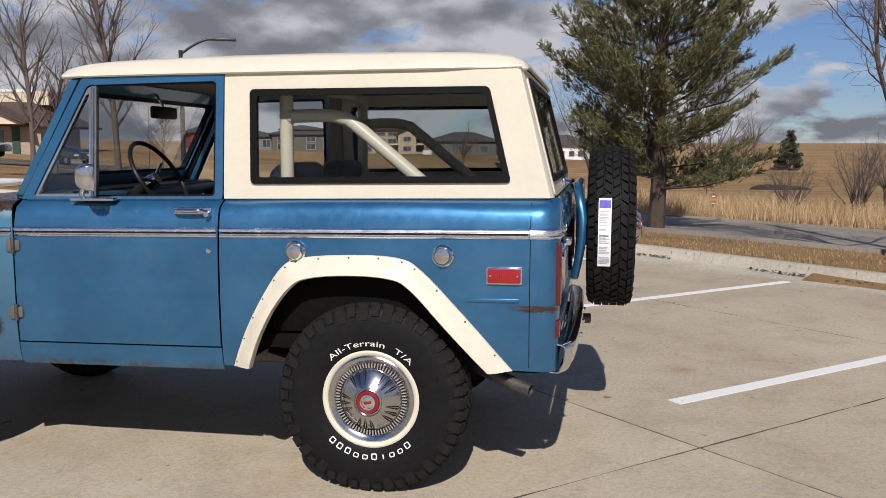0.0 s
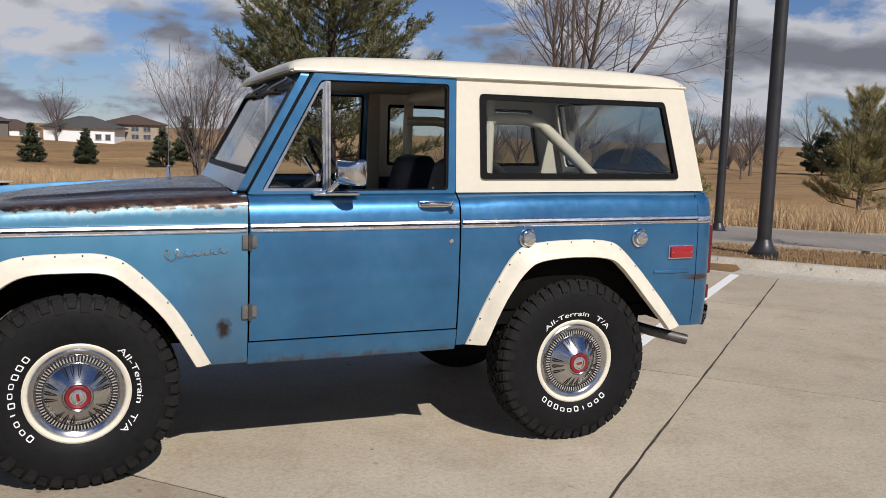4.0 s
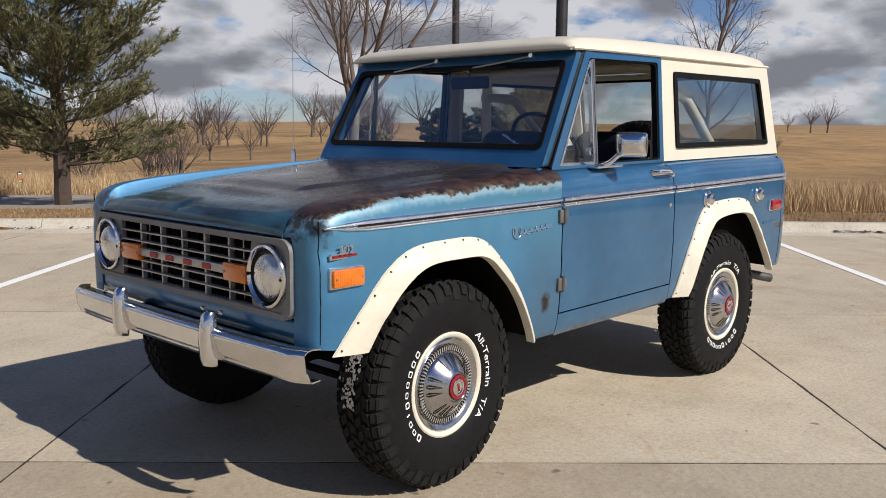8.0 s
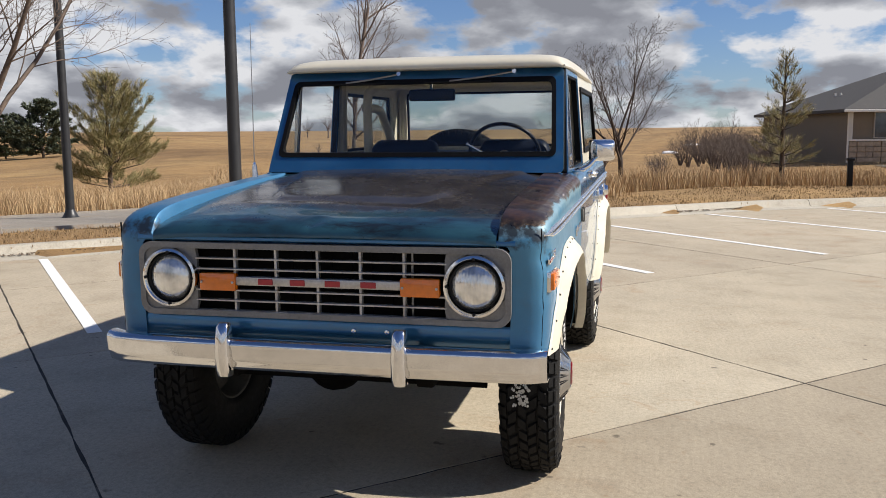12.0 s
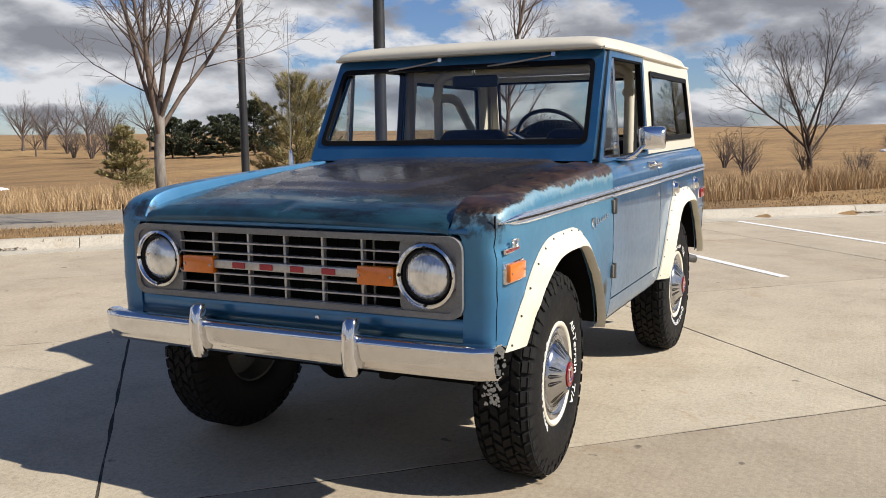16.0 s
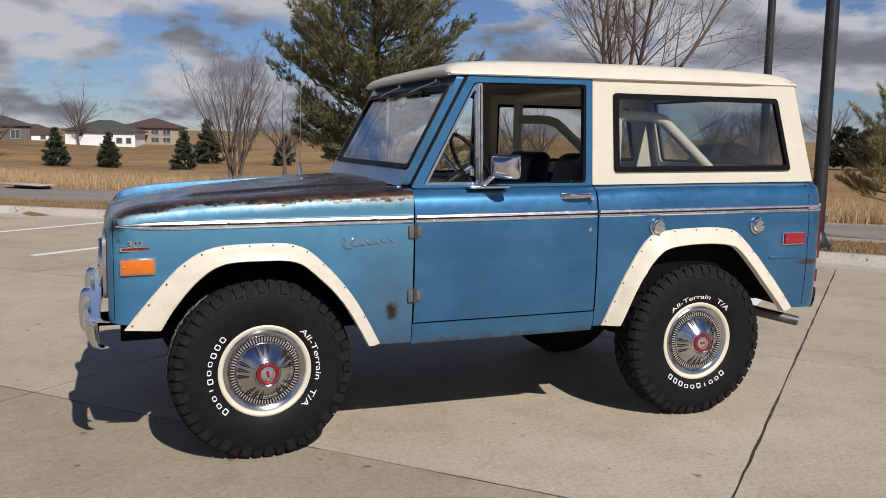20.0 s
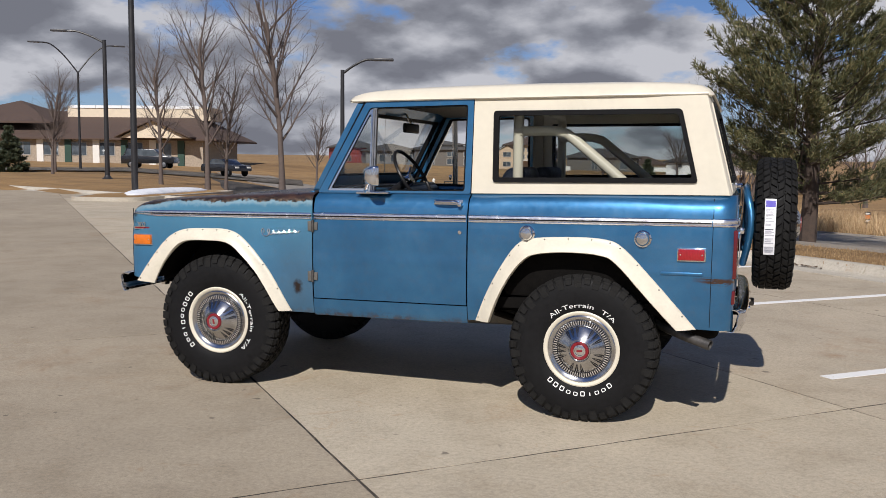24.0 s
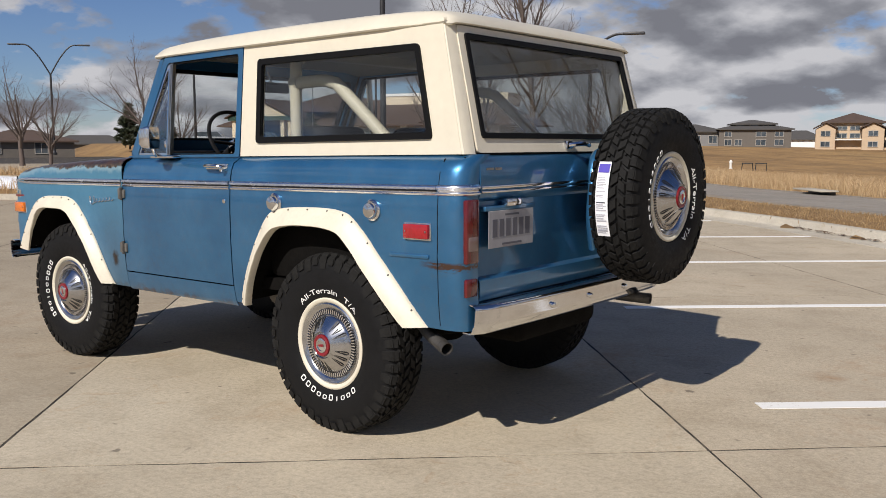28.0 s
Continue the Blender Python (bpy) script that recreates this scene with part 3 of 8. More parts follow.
    if burnt == "hood":
        # dull teal left on the lip, sooted; bare brown metal behind
        teal = k.ramp(k.noise(4.5, 6, 0.65, squash=(1.0, 0.5, 1)), [(0.30, (0.012, 0.025, 0.034)), (0.46, (0.022, 0.068, 0.096)), (0.68, (0.036, 0.118, 0.158))])
        soot = k.ramp(k.noise(5.5, 6, 0.72, squash=(1.4, 0.45, 1.2)), [(0.52, 0.0), (0.64, 0.9)])
        c = k.mix(soot, teal, (0.012, 0.013, 0.016))
        rag = k.math("MULTIPLY", k.math("SUBTRACT", k.noise(4.2, 7, 0.7, squash=(1.0, 0.8, 1)), 0.5), 0.50)
        front = k.math("ADD", k.math("ADD", x, 1.655), rag)
        side = k.math("ADD", k.math("SUBTRACT", 0.66, y), k.math("MULTIPLY", rag, 0.3))
        gone = k.math("MULTIPLY", k.math("MULTIPLY", front, 9.0, clamp=True), k.math("MULTIPLY", side, 14.0, clamp=True))
        k.link(k.math("SUBTRACT", 0.5, k.math("MULTIPLY", gone, 0.35)), k.b.inputs["Coat Weight"])
        k.set(Metallic=0.45)
        metal = k.ramp(k.noise(2.4, 7, 0.66), [(0.28, (0.022, 0.019, 0.018)), (0.5, (0.054, 0.046, 0.042)), (0.72, (0.092, 0.079, 0.070))])
        metal = k.mix(0.35, metal, k.ramp(k.noise(30, 5, 0.7, squash=(0.25, 1, 1)), [(0.3, 0.72), (0.7, 1.3)]), "MULTIPLY")
        c = k.mix(gone, c, metal)
        rough = k.mix(gone, k.ramp(dirt, [(0.3, 0.26), (0.7, 0.42)]), k.ramp(k.noise(5, 6, 0.65), [(0.3, (0.15, 0.15, 0.15)), (0.7, (0.34, 0.34, 0.34))]))
    if burnt == "quarter":
        # the scrape along the crease
        zc = k.math("SUBTRACT", z, k.math("ADD", 0.835, k.math("MULTIPLY", k.math("SUBTRACT", k.noise(7, 4), 0.5), 0.05)))
        band = k.math("MULTIPLY", k.math("SUBTRACT", 0.022, k.math("ABSOLUTE", zc)), 90.0, clamp=True)
        where = k.math("MULTIPLY", k.math("SUBTRACT", x, 1.74), 12.0, clamp=True)
        scr = k.math("MULTIPLY", k.math("MULTIPLY", band, where), k.ramp(k.noise(26, 5, 0.7, squash=(0.35, 1, 2.2)), [(0.46, 0.0), (0.54, 1.0)]))
        c = k.mix(scr, c, (0.07, 0.035, 0.024))
    k.color(c)
    k.rough(rough)
    k.bump(k.math("ADD", k.math("MULTIPLY", k.noise(6, 3), 1.0), k.math("MULTIPLY", k.noise(240, 2), 0.04)), 0.09, 0.012)
    return k.m


M_BLUE = blue_paint("blue_enamel")
M_FENDER = blue_paint("burnt_fender_enamel", "fender")
M_HOOD = blue_paint("burnt_hood_enamel", "hood")
M_QUARTER = blue_paint("scraped_quarter_enamel", "quarter")
M_CREAM = plain("cream_enamel", (0.67, 0.62, 0.50), 0.36, vary=0.05, scale=4, coat=0.3)
M_FLARE = plain("cream_gelcoat", (0.66, 0.61, 0.49), 0.45, vary=0.08, scale=9, bump=0.05)
M_CHROME = plain("pitted_chrome", (0.74, 0.74, 0.75), 0.10, 1.0, vary=0.08, scale=25, bump=0.02)
M_STRIP = plain("polished_strip", (0.90, 0.90, 0.91), 0.24, 1.0, vary=0.06, scale=30, bump=0.02)
M_COVER = plain("wheel_cover_metal", (0.50, 0.50, 0.51), 0.16, 1.0, vary=0.15, scale=14, bump=0.02)
M_DULL = plain("dull_aluminium", (0.42, 0.42, 0.42), 0.32, 1.0, vary=0.18, scale=30, bump=0.04)
M_GRILLE = plain("weathered_grille_metal", (0.46, 0.45, 0.435), 0.40, 0.6, vary=0.28, scale=14, bump=0.06)
M_RIM = plain("grimy_rim_paint", (0.10, 0.095, 0.085), 0.7, vary=0.35, scale=14, bump=0.1)
M_SURROUND = plain("dull_grille_surround", (0.20, 0.20, 0.20), 0.55, 0.4, vary=0.25, scale=14, bump=0.06)
M_RUBBER = plain("black_rubber", (0.0085, 0.0085, 0.009), 0.6, vary=0.3, scale=40, bump=0.12, spec=0.14)
M_TREAD = plain("dusty_tread_rubber", (0.0125, 0.0122, 0.0118), 0.75, vary=0.45, scale=35, bump=0.3, spec=0.16)
M_GASKET = plain("gasket_rubber", (0.007, 0.007, 0.0075), 0.5, vary=0.2, scale=50, spec=0.10)
M_WHITE = plain("white_letter_rubber", (0.80, 0.80, 0.78), 0.6, vary=0.08, scale=60)
M_RED = plain("red_enamel", (0.20, 0.006, 0.012), 0.3, vary=0.15, scale=30, coat=0.4)
# near black; also worn by the sheets that stand in for shade
M_UNDER = plain("grimy_chassis_and_shade_paint", (0.0065, 0.006, 0.0056), 0.85, vary=0.4, scale=14, bump=0.3, spec=0.06)
M_STEEL = plain("sooty_pipe_steel", (0.10, 0.095, 0.09), 0.5, 0.7, vary=0.4, scale=14, bump=0.15)
M_NAVY = plain("navy_vinyl", (0.010, 0.014, 0.026), 0.48, vary=0.25, scale=18, bump=0.12, spec=0.16)
M_DASH = plain("dark_blue_dash_paint", (0.012, 0.05, 0.095), 0.4, vary=0.2, scale=10, spec=0.16)
M_LINER = plain("beige_headliner", (0.42, 0.38, 0.30), 0.85, vary=0.1, scale=20, bump=0.1)
M_BLACK = plain("black_plastic", (0.012, 0.012, 0.013), 0.4, vary=0.2, scale=30, spec=0.16)
M_STICKER = plain("paper_label", (0.82, 0.82, 0.84), 0.6, vary=0.03, scale=30)
M_PRINT = plain("dark_print", (0.10, 0.10, 0.12), 0.7, vary=0.1, scale=60)
M_FAINT = plain("faint_print", (0.45, 0.45, 0.50), 0.7, vary=0.1, scale=60)
M_PLATE = plain("plate_enamel", (0.30, 0.30, 0.32), 0.45, vary=0.1, scale=30)
M_INDIGO = plain("indigo_print", (0.08, 0.06, 0.42), 0.6, vary=0.1, scale=60)
M_LETTER = plain("faded_red_paint", (0.36, 0.03, 0.035), 0.5, vary=0.2, scale=60)


def lens(name, col, emit=0.0, rough=0.15):
    k = Mat(name).set(Roughness=rough, Coat_Weight=0.8, Coat_Roughness=0.05, Subsurface_Weight=0.0)
    k.color(k.ramp(k.noise(40, 3), [(0.3, tuple(v * 0.85 for v in col)), (0.7, col)]))
    wave = k.t.nodes.new("ShaderNodeTexWave")
    wave.inputs["Scale"].default_value = 40
    k.link(k.co.outputs["Object"], wave.inputs["Vector"])
    k.bump(wave.outputs["Fac"], 0.25, 0.003)
    return k.m


M_AMBER = lens("amber_lens", (0.72, 0.17, 0.008))
M_TAIL = lens("red_lens", (0.11, 0.004, 0.007))
M_MARKER = lens("red_marker_lens", (0.34, 0.010, 0.016))
M_REVERSE = lens("cloudy_clear_lens", (0.20, 0.13, 0.12))


def glass(name, tint, rough=0.0):
    m = bpy.data.materials.new(name)
    m.use_nodes = True
    t = m.node_tree
    t.nodes.clear()
    out, mx = t.nodes.new("ShaderNodeOutputMaterial"), t.nodes.new("ShaderNodeMixShader")
    clear, gl = t.nodes.new("ShaderNodeBsdfTransparent"), t.nodes.new("ShaderNodeBsdfGlossy")
    fr = t.nodes.new("ShaderNodeLayerWeight")
    fr.inputs["Blend"].default_value = 0.12
    clear.inputs[0].default_value = (*tint, 1)
    gl.inputs["Roughness"].default_value = rough
    gl.inputs["Color"].default_value = (0.9, 0.92, 0.95, 1)
    t.links.new(fr.outputs["Facing"], mx.inputs[0])
    t.links.new(clear.outputs[0], mx.inputs[1])
    t.links.new(gl.outputs[0], mx.inputs[2])
    t.links.new(mx.outputs[0], out.inputs[0])
    return m


M_GLASS = glass("window_glass", (0.955, 0.97, 0.965), 0.01)
M_SMOKE = glass("tinted_glass", (0.83, 0.85, 0.845), 0.01)

k = Mat("fluted_headlamp_glass").set(Roughness=0.14, Metallic=0.7, Coat_Weight=1.0, Coat_Roughness=0.03)
k.color(k.ramp(k.noise(14, 3), [(0.3, (0.42, 0.43, 0.43)), (0.5, (0.75, 0.76, 0.75)), (0.7, (0.92, 0.92, 0.90))]))
wv = k.t.nodes.new("ShaderNodeTexWave")
wv.inputs["Scale"].default_value = 26
wv.bands_direction = "Y"
k.link(k.co.outputs["Object"], wv.inputs["Vector"])
k.bump(wv.outputs["Fac"], 0.18, 0.003)
M_HEADLAMP = k.m

# ---------------------------------------------------------------- the car: front towards -x, driver's side towards -y
RAKE = 0.0148
car = tagged(empty("car"), "weathered blue two-door off-road vehicle with cream hard top on concrete", "car")


def rake(bm):
    for v in bm.verts:
        v.co.z += RAKE * v.co.x
    return bm


def cpart(name, bm, material, parent=None, label="", smooth=40, raked=True):
    bmesh.ops.remove_doubles(bm, verts=list(bm.verts), dist=0.0002)
    return part(name, rake(bm) if raked else bm, material, parent or car, label, smooth)


def both(make):
    """Call make for the driver's side (-1) and the passenger's side (+1)."""
    return [make(-1), make(1)]


SIDE = [(0.49, 0.828), (0.52, 0.848), (0.60, 0.864), (0.72, 0.873), (0.82, 0.876), (0.845, 0.879), (0.87, 0.876), (0.98, 0.877), (1.05, 0.875), (1.109, 0.871), (1.15, 0.866), (1.19, 0.857), (1.22, 0.843), (1.24, 0.822), (1.249, 0.795)]


def side_y(z):
    return ease(z, SIDE)


F_OUT = [(-1.762, 0.664), (-1.648, 0.806), (-1.520, 0.942), (-1.39, 1.008), (-1.20, 1.020), (-1.045, 1.011), (-0.934, 0.950), (-0.768, 0.765), (-0.625, 0.518)]
F_IN = [(-1.612, 0.656), (-1.545, 0.765), (-1.445, 0.878), (-1.342, 0.937), (-1.19, 0.945), (-1.04, 0.934), (-0.945, 0.868), (-0.82, 0.735), (-0.694, 0.522)]
R_OUT = [(0.558, 0.526), (0.625, 0.69), (0.702, 0.835), (0.790, 0.962), (0.88, 1.006), (1.09, 1.020), (1.294, 1.010), (1.40, 0.955), (1.59, 0.757), (1.776, 0.545)]
R_IN = [(0.650, 0.526), (0.703, 0.665), (0.770, 0.790), (0.845, 0.882), (0.92, 0.922), (1.09, 0.937), (1.27, 0.925), (1.36, 0.878), (1.52, 0.705), (1.675, 0.540)]


def blend(a, b, t):
    return [(p[0] + (q[0] - p[0]) * t, p[1] + (q[1] - p[1]) * t) for p, q in zip(a, b)]


F_CUT, R_CUT = blend(F_IN, F_OUT, 0.35), blend(R_IN, R_OUT, 0.35)
FENDER_TOP = [(-1.84, 1.06), (-1.815, 1.10), (-1.79, 1.135), (-1.75, 1.160), (-1.66, 1.180), (-1.45, 1.198), (-1.1, 1.217), (-0.8, 1.230), (-0.47, 1.243)]


def fender(side):
    """Front wing: side, rolled top, and its rounded nose round to the grille."""
    bm = bmesh.new()
    cols = []
    stop = [-0.474, -0.52, -0.56, -0.60]
    arch = [x for x, _ in F_CUT]
    xs = stop + [(-0.60 + (F_CUT[0][0] + 0.60) * q / 34) for q in range(1, 35)] + [-1.675, -1.70, -1.72]
    for x in xs:
        cols.append((x, 0.0))
    for x, inset in [(-1.745, 0.001), (-1.765, 0.004), (-1.787, 0.010), (-1.804, 0.020), (-1.815, 0.036), (-1.821, 0.060), (-1.824, 0.09), (-1.825, 0.128)]:
        cols.append((x, inset))
    rows = []
    n = 16
    for x, inset in cols:
        zs = ease(x, FENDER_TOP)
        if x >= F_CUT[-1][0]:
            zb = 0.513
        elif x <= F_CUT[0][0]:
            zb = 0.672 + (F_CUT[0][0] - x) * 0.15
        else:
            zb = interp(x, F_CUT)
        taper = 0.014 * max(0.0, min(1.0, (-1.45 - x) / 0.35)) ** 1.5
        row = []
        top = zs - 0.06
        for q in range(n):
            z = zb + (top - zb) * q / (n - 1)
            y = side_y(min(z, 1.10)) - taper - inset
            if inset:
                # the nose panel bulges out round the lamp and pinches at the crease
                y -= 0.010 * math.exp(-((z - 1.03) / 0.03) ** 2)
            row.append((x, side * y, z))
        yy = side_y(min(top, 1.10)) - taper - inset
        for dy, dz in [(0.004, 0.030), (0.014, 0.046), (0.032, 0.058), (0.058, 0.066), (0.10, 0.072), (0.145, 0.074), (0.18, 0.074)]:
            row.append((x, side * max(0.692, yy - dy), top + dz))
        row.append((x, side * 0.687, top + 0.066))
        row.append((x, side * 0.680, top + 0.0))
        rows.append(row)
    rings(bm, rows, close=False)
    thicken(bm, 0.004)
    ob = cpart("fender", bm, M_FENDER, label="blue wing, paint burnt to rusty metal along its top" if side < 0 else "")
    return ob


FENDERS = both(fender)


def nose_in(x):
    """How far the flank has turned in towards the grille."""
    return interp(-x, [(1.72, 0.0), (1.745, 0.001), (1.765, 0.004), (1.787, 0.010), (1.804, 0.020), (1.815, 0.036)]) + 0.014 * max(0.0, min(1.0, (-1.45 - x) / 0.35)) ** 1.5


def body_seam(name, x, z0, z1, drop, parent, s):
    """A fine dark panel join up the flank."""
    bm = bmesh.new()
    loops = []
    for q in range(13):
        z = z0 + (z1 - z0) * q / 12
        y = side_y(min(z, 1.10) if x < 0 else z) - drop
        if x < 0:
            y -= 0.010 * math.exp(-((z - 1.03) / 0.03) ** 2)
        loops.append([(x - 0.0016, s * (y - 0.004), z), (x - 0.0016, s * (y + 0.0011), z), (x + 0.0016, s * (y + 0.0011), z), (x + 0.0016, s * (y - 0.004), z)])
    rings(bm, loops)
    bmesh.ops.recalc_face_normals(bm, faces=bm.faces)
    return cpart(name, bm, M_GASKET, parent)


for s in (-1, 1):
    body_seam("nose_seam", -1.798, 0.71, 1.135, nose_in(-1.798), FENDERS[0 if s < 0 else 1], s)


def panel(name, x0, x1, cut, zb, zt, side, mat, extra=(), label="", cols=40, rolled=True):
    bm = bmesh.new()
    xs = sorted({x0 + (x1 - x0) * q / cols for q in range(cols + 1)} | ({p[0] for p in cut} if cut else set()))
    cl = [(x, 0.0) for x in xs] + list(extra)
    rows = []
    for x, inset in cl:
        b = interp(x, cut) if cut and cut[0][0] <= x <= cut[-1][0] else (zb(x) if callable(zb) else zb)
        row = []
        for q in range(22):
            z = b + (zt - b) * q / 21
            row.append((x, side * (side_y(z) - inset), z))
        if rolled:
            row.append((x, side * (0.77 - inset * 0.6), zt + 0.001))
        rows.append(row)
    rings(bm, rows, close=False)
    thicken(bm, 0.004)
    return cpart(name, bm, mat, label=label)


def quarter(side):
    wrap = [(1.885, 0.003), (1.912, 0.010), (1.934, 0.022), (1.948, 0.038), (1.956, 0.06), (1.958, 0.085), (1.958, 0.113)]
    return panel("quarter_panel", 0.512, 1.86, R_CUT, lambda x: 0.525 if x < 1 else 0.545 - (x - 1.776) * 0.02, 1.249, side, M_QUARTER if side < 0 else M_BLUE, wrap, "blue rear quarter with a rusty scrape" if side < 0 else "", 56)


QUARTERS = both(quarter)
for s in (-1, 1):
    body_seam("tail_seam", 1.842, 0.56, 1.235, 0.0, QUARTERS[0 if s < 0 else 1], s)
both(lambda s: panel("rocker", -0.470, 0.508, None, 0.502, 0.604, s, M_BLUE, label="blue sill with rust along its edges", cols=16, rolled=False))
DOORS = both(lambda s: panel("door", -0.466, 0.504, None, 0.611, 1.249, s, M_BLUE, label="dented blue door with its glass wound down", cols=28))

# dark gaps behind the panel joins
for s in (-1, 1):
    bm = bmesh.new()
    box(bm, -0.50, 0.54, min(s * 0.78, s * 0.80), max(s * 0.78, s * 0.80), 0.52, 1.235)
    cpart("door_sill_shell", bm, M_UNDER)


def flare(side, outer, inner, lift):
    """Bolt-on arch flare with a proud rolled lip."""
    o, i = smooth_path([(x, 0, z) for x, z in outer], 5), smooth_path([(x, 0, z) for x, z in inner], 5)
    bm = bmesh.new()
    rows = []
    for a, b in zip(o, i):
        y = side_y(max(0.52, min(1.1, a.z))) - 0.014 * max(0.0, min(1.0, (-1.45 - a.x) / 0.35)) ** 1.5
        tuck = max(0.0, min(1.0, (-1.35 - a.x) / 0.33))
        row = []
        for t, out in [(0.0, 0.002), (0.04, 0.010), (0.12, 0.012), (0.30, 0.024), (0.55, 0.041), (0.82, lift), (0.95, lift + 0.004), (1.0, lift - 0.004), (1.0, lift - 0.035)]:
            p = a + (b - a) * t
            row.append((p.x, side * (y + (out if out < 0.011 else 0.010 + (out - 0.010) * (1 - 0.62 * tuck))), p.z))
        rows.append(row)
    rings(bm, rows, close=False)
    thicken(bm, 0.005)
    ob = cpart("arch_flare", bm, M_FLARE, label="cream moulded arch flare held by small screws")
    pts = o[::2]
    for a, b in list(zip(o, i))[1::3]:
        p = a + (b - a) * 0.13
        y = side_y(max(0.52, min(1.1, p.z))) - 0.014 * max(0.0, min(1.0, (-1.45 - a.x) / 0.35)) ** 1.5
        bm = bmesh.new()
        lathe(bm, [(0.0005, 0.0165), (0.0032, 0.016), (0.0044, 0.012), (0.0044, 0.005)], "y", 8)
        for v in bm.verts:
            v.co = Vector((p.x + v.co.x, side * (y + v.co.y), p.z + v.co.z))
        if side < 0:
            bmesh.ops.reverse_faces(bm, faces=bm.faces)
        bmesh.ops.recalc_face_normals(bm, faces=bm.faces)
        cpart("screw", bm, M_STEEL, ob)
    return ob


for s in (-1, 1):
    flare(s, F_OUT, F_IN, 0.052)
    flare(s, R_OUT, R_IN, 0.052)


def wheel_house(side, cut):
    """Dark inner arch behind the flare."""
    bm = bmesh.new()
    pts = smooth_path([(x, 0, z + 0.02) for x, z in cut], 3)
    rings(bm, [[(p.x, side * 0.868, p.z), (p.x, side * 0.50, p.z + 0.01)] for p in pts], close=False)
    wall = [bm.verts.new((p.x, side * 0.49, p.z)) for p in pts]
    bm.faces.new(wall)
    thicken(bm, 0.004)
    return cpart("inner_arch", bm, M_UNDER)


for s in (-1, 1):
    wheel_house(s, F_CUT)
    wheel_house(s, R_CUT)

# bonnet
HOOD_Z = [(-1.842, 1.092), (-1.840, 1.108), (-1.825, 1.128), (-1.79, 1.146), (-1.72, 1.163), (-1.55, 1.188), (-1.3, 1.214), (-1.0, 1.238), (-0.75, 1.254), (-0.535, 1.264)]
bm = bmesh.new()
rows = []
hx = [-1.842, -1.8415, -1.84, -1.835, -1.825, -1.81, -1.79, -1.76, -1.73, -1.70] + [-1.66 + 1.125 * q / 44 for q in range(45)]


def step(x, a, b):
    t = min(1.0, max(0.0, (x - a) / (b - a)))
    return t * t * (3 - 2 * t)


for x in hx:
    row = []
    for q in range(101):
        u = -1 + 2 * q / 100
        y = 0.681 * u
        z = interp(x, HOOD_Z) - 0.012 * u ** 2 - 0.010 * abs(u) ** 14
        # the raised middle, widening towards the screen, with a low fold along its edge
        wide = 0.33 + 0.27 * (x + 1.45)
        rim = step(wide - abs(y) + 0.02 * math.sin(9 * x), -0.022, 0.022)
        z += 0.013 * rim * step(x + 0.05 * abs(y), -1.50, -1.40)
        # creases and old dents behind the lip
        z += 0.007 * math.exp(-((x + 1.56 - 0.10 * y) / 0.035) ** 2) * math.exp(-((y - 0.08) / 0.34) ** 2)
        z -= 0.012 * math.exp(-((x + 1.78) ** 2 + (y - 0.02) ** 2) / 0.0010) + 0.010 * math.exp(-(((x + 1.62) / 0.07) ** 2 + ((y + 0.12) / 0.22) ** 2)) + 0.006 * math.exp(-((x + 1.2) ** 2 + (y - 0.3) ** 2) / 0.02)
        z -= 0.006 * math.exp(-((y - 0.03) / 0.008) ** 2 - ((x + 1.81) / 0.03) ** 2)
        row.append((x + 0.010 * u ** 2, y, z))
    row.insert(0, (row[0][0], row[0][1] - 0.001, row[0][2] - 0.022))
    row.append((row[-1][0], row[-1][1] + 0.001, row[-1][2] - 0.022))
    rows.append(row)
rings(bm, rows, close=False)
thicken(bm, 0.005)
hood = cpart("hood", bm, M_HOOD, label="dented bonnet burnt to bare dark brown metal, blue at its lip", smooth=60)
# cowl with vent slots
bm = bmesh.new()
rows = []
for x, z in [(-0.530, 1.258), (-0.50, 1.262), (-0.46, 1.263), (-0.44, 1.24)]:
    rows.append([(x, 0.80 * u, z - 0.014 * u * u - 0.012 * abs(u) ** 8) for u in [-1 + q / 8 for q in range(17)]])
rings(bm, rows, close=False)
thicken(bm, 0.006)
cowl = cpart("cowl", bm, M_HOOD, label="scuttle panel with vent slots")
for s in (-1, 1):
    for q in range(9):
        y = s * (0.50 + 0.022 * q)
        cpart("vent_slot", solid(-0.575, -0.548, y - 0.005, y + 0.005, 1.243 - 0.012 * (y / 0.69) ** 2, 1.2525 - 0.013 * (y / 0.69) ** 2, 0.002), M_BLACK, hood)
for s in (-1, 1):
    bm = bmesh.new()
    lathe(bm, [(0.0005, 0.014), (0.007, 0.012), (0.008, 0.0)], "z", 10, (-0.62, s * 0.22, 1.257))
    cpart("bumper_stop", bm, M_DULL, hood)

# nose: surround of the grille and the apron
bm = bmesh.new()
rows = []
for z, dx in [(1.092, 0.004), (1.086, 0.0), (1.074, 0.0), (1.068, 0.006)]:
    rows.append([(-1.826 + dx, 0.75 * u, z) for u in [-1 + q / 8 for q in range(17)]])
rings(bm, rows, close=False)
thicken(bm, 0.004)
cpart("header_panel", bm, M_BLUE)
bm = bmesh.new()
rows = []
for z, x in [(0.778, -1.822), (0.768, -1.828), (0.735, -1.828), (0.70, -1.818), (0.685, -1.80), (0.68, -1.76)]:
    rows.append([(x + 0.012 * u ** 4, 0.78 * u, z) for u in [-1 + q / 10 for q in range(21)]])
rings(bm, rows, close=False)
thicken(bm, 0.004)
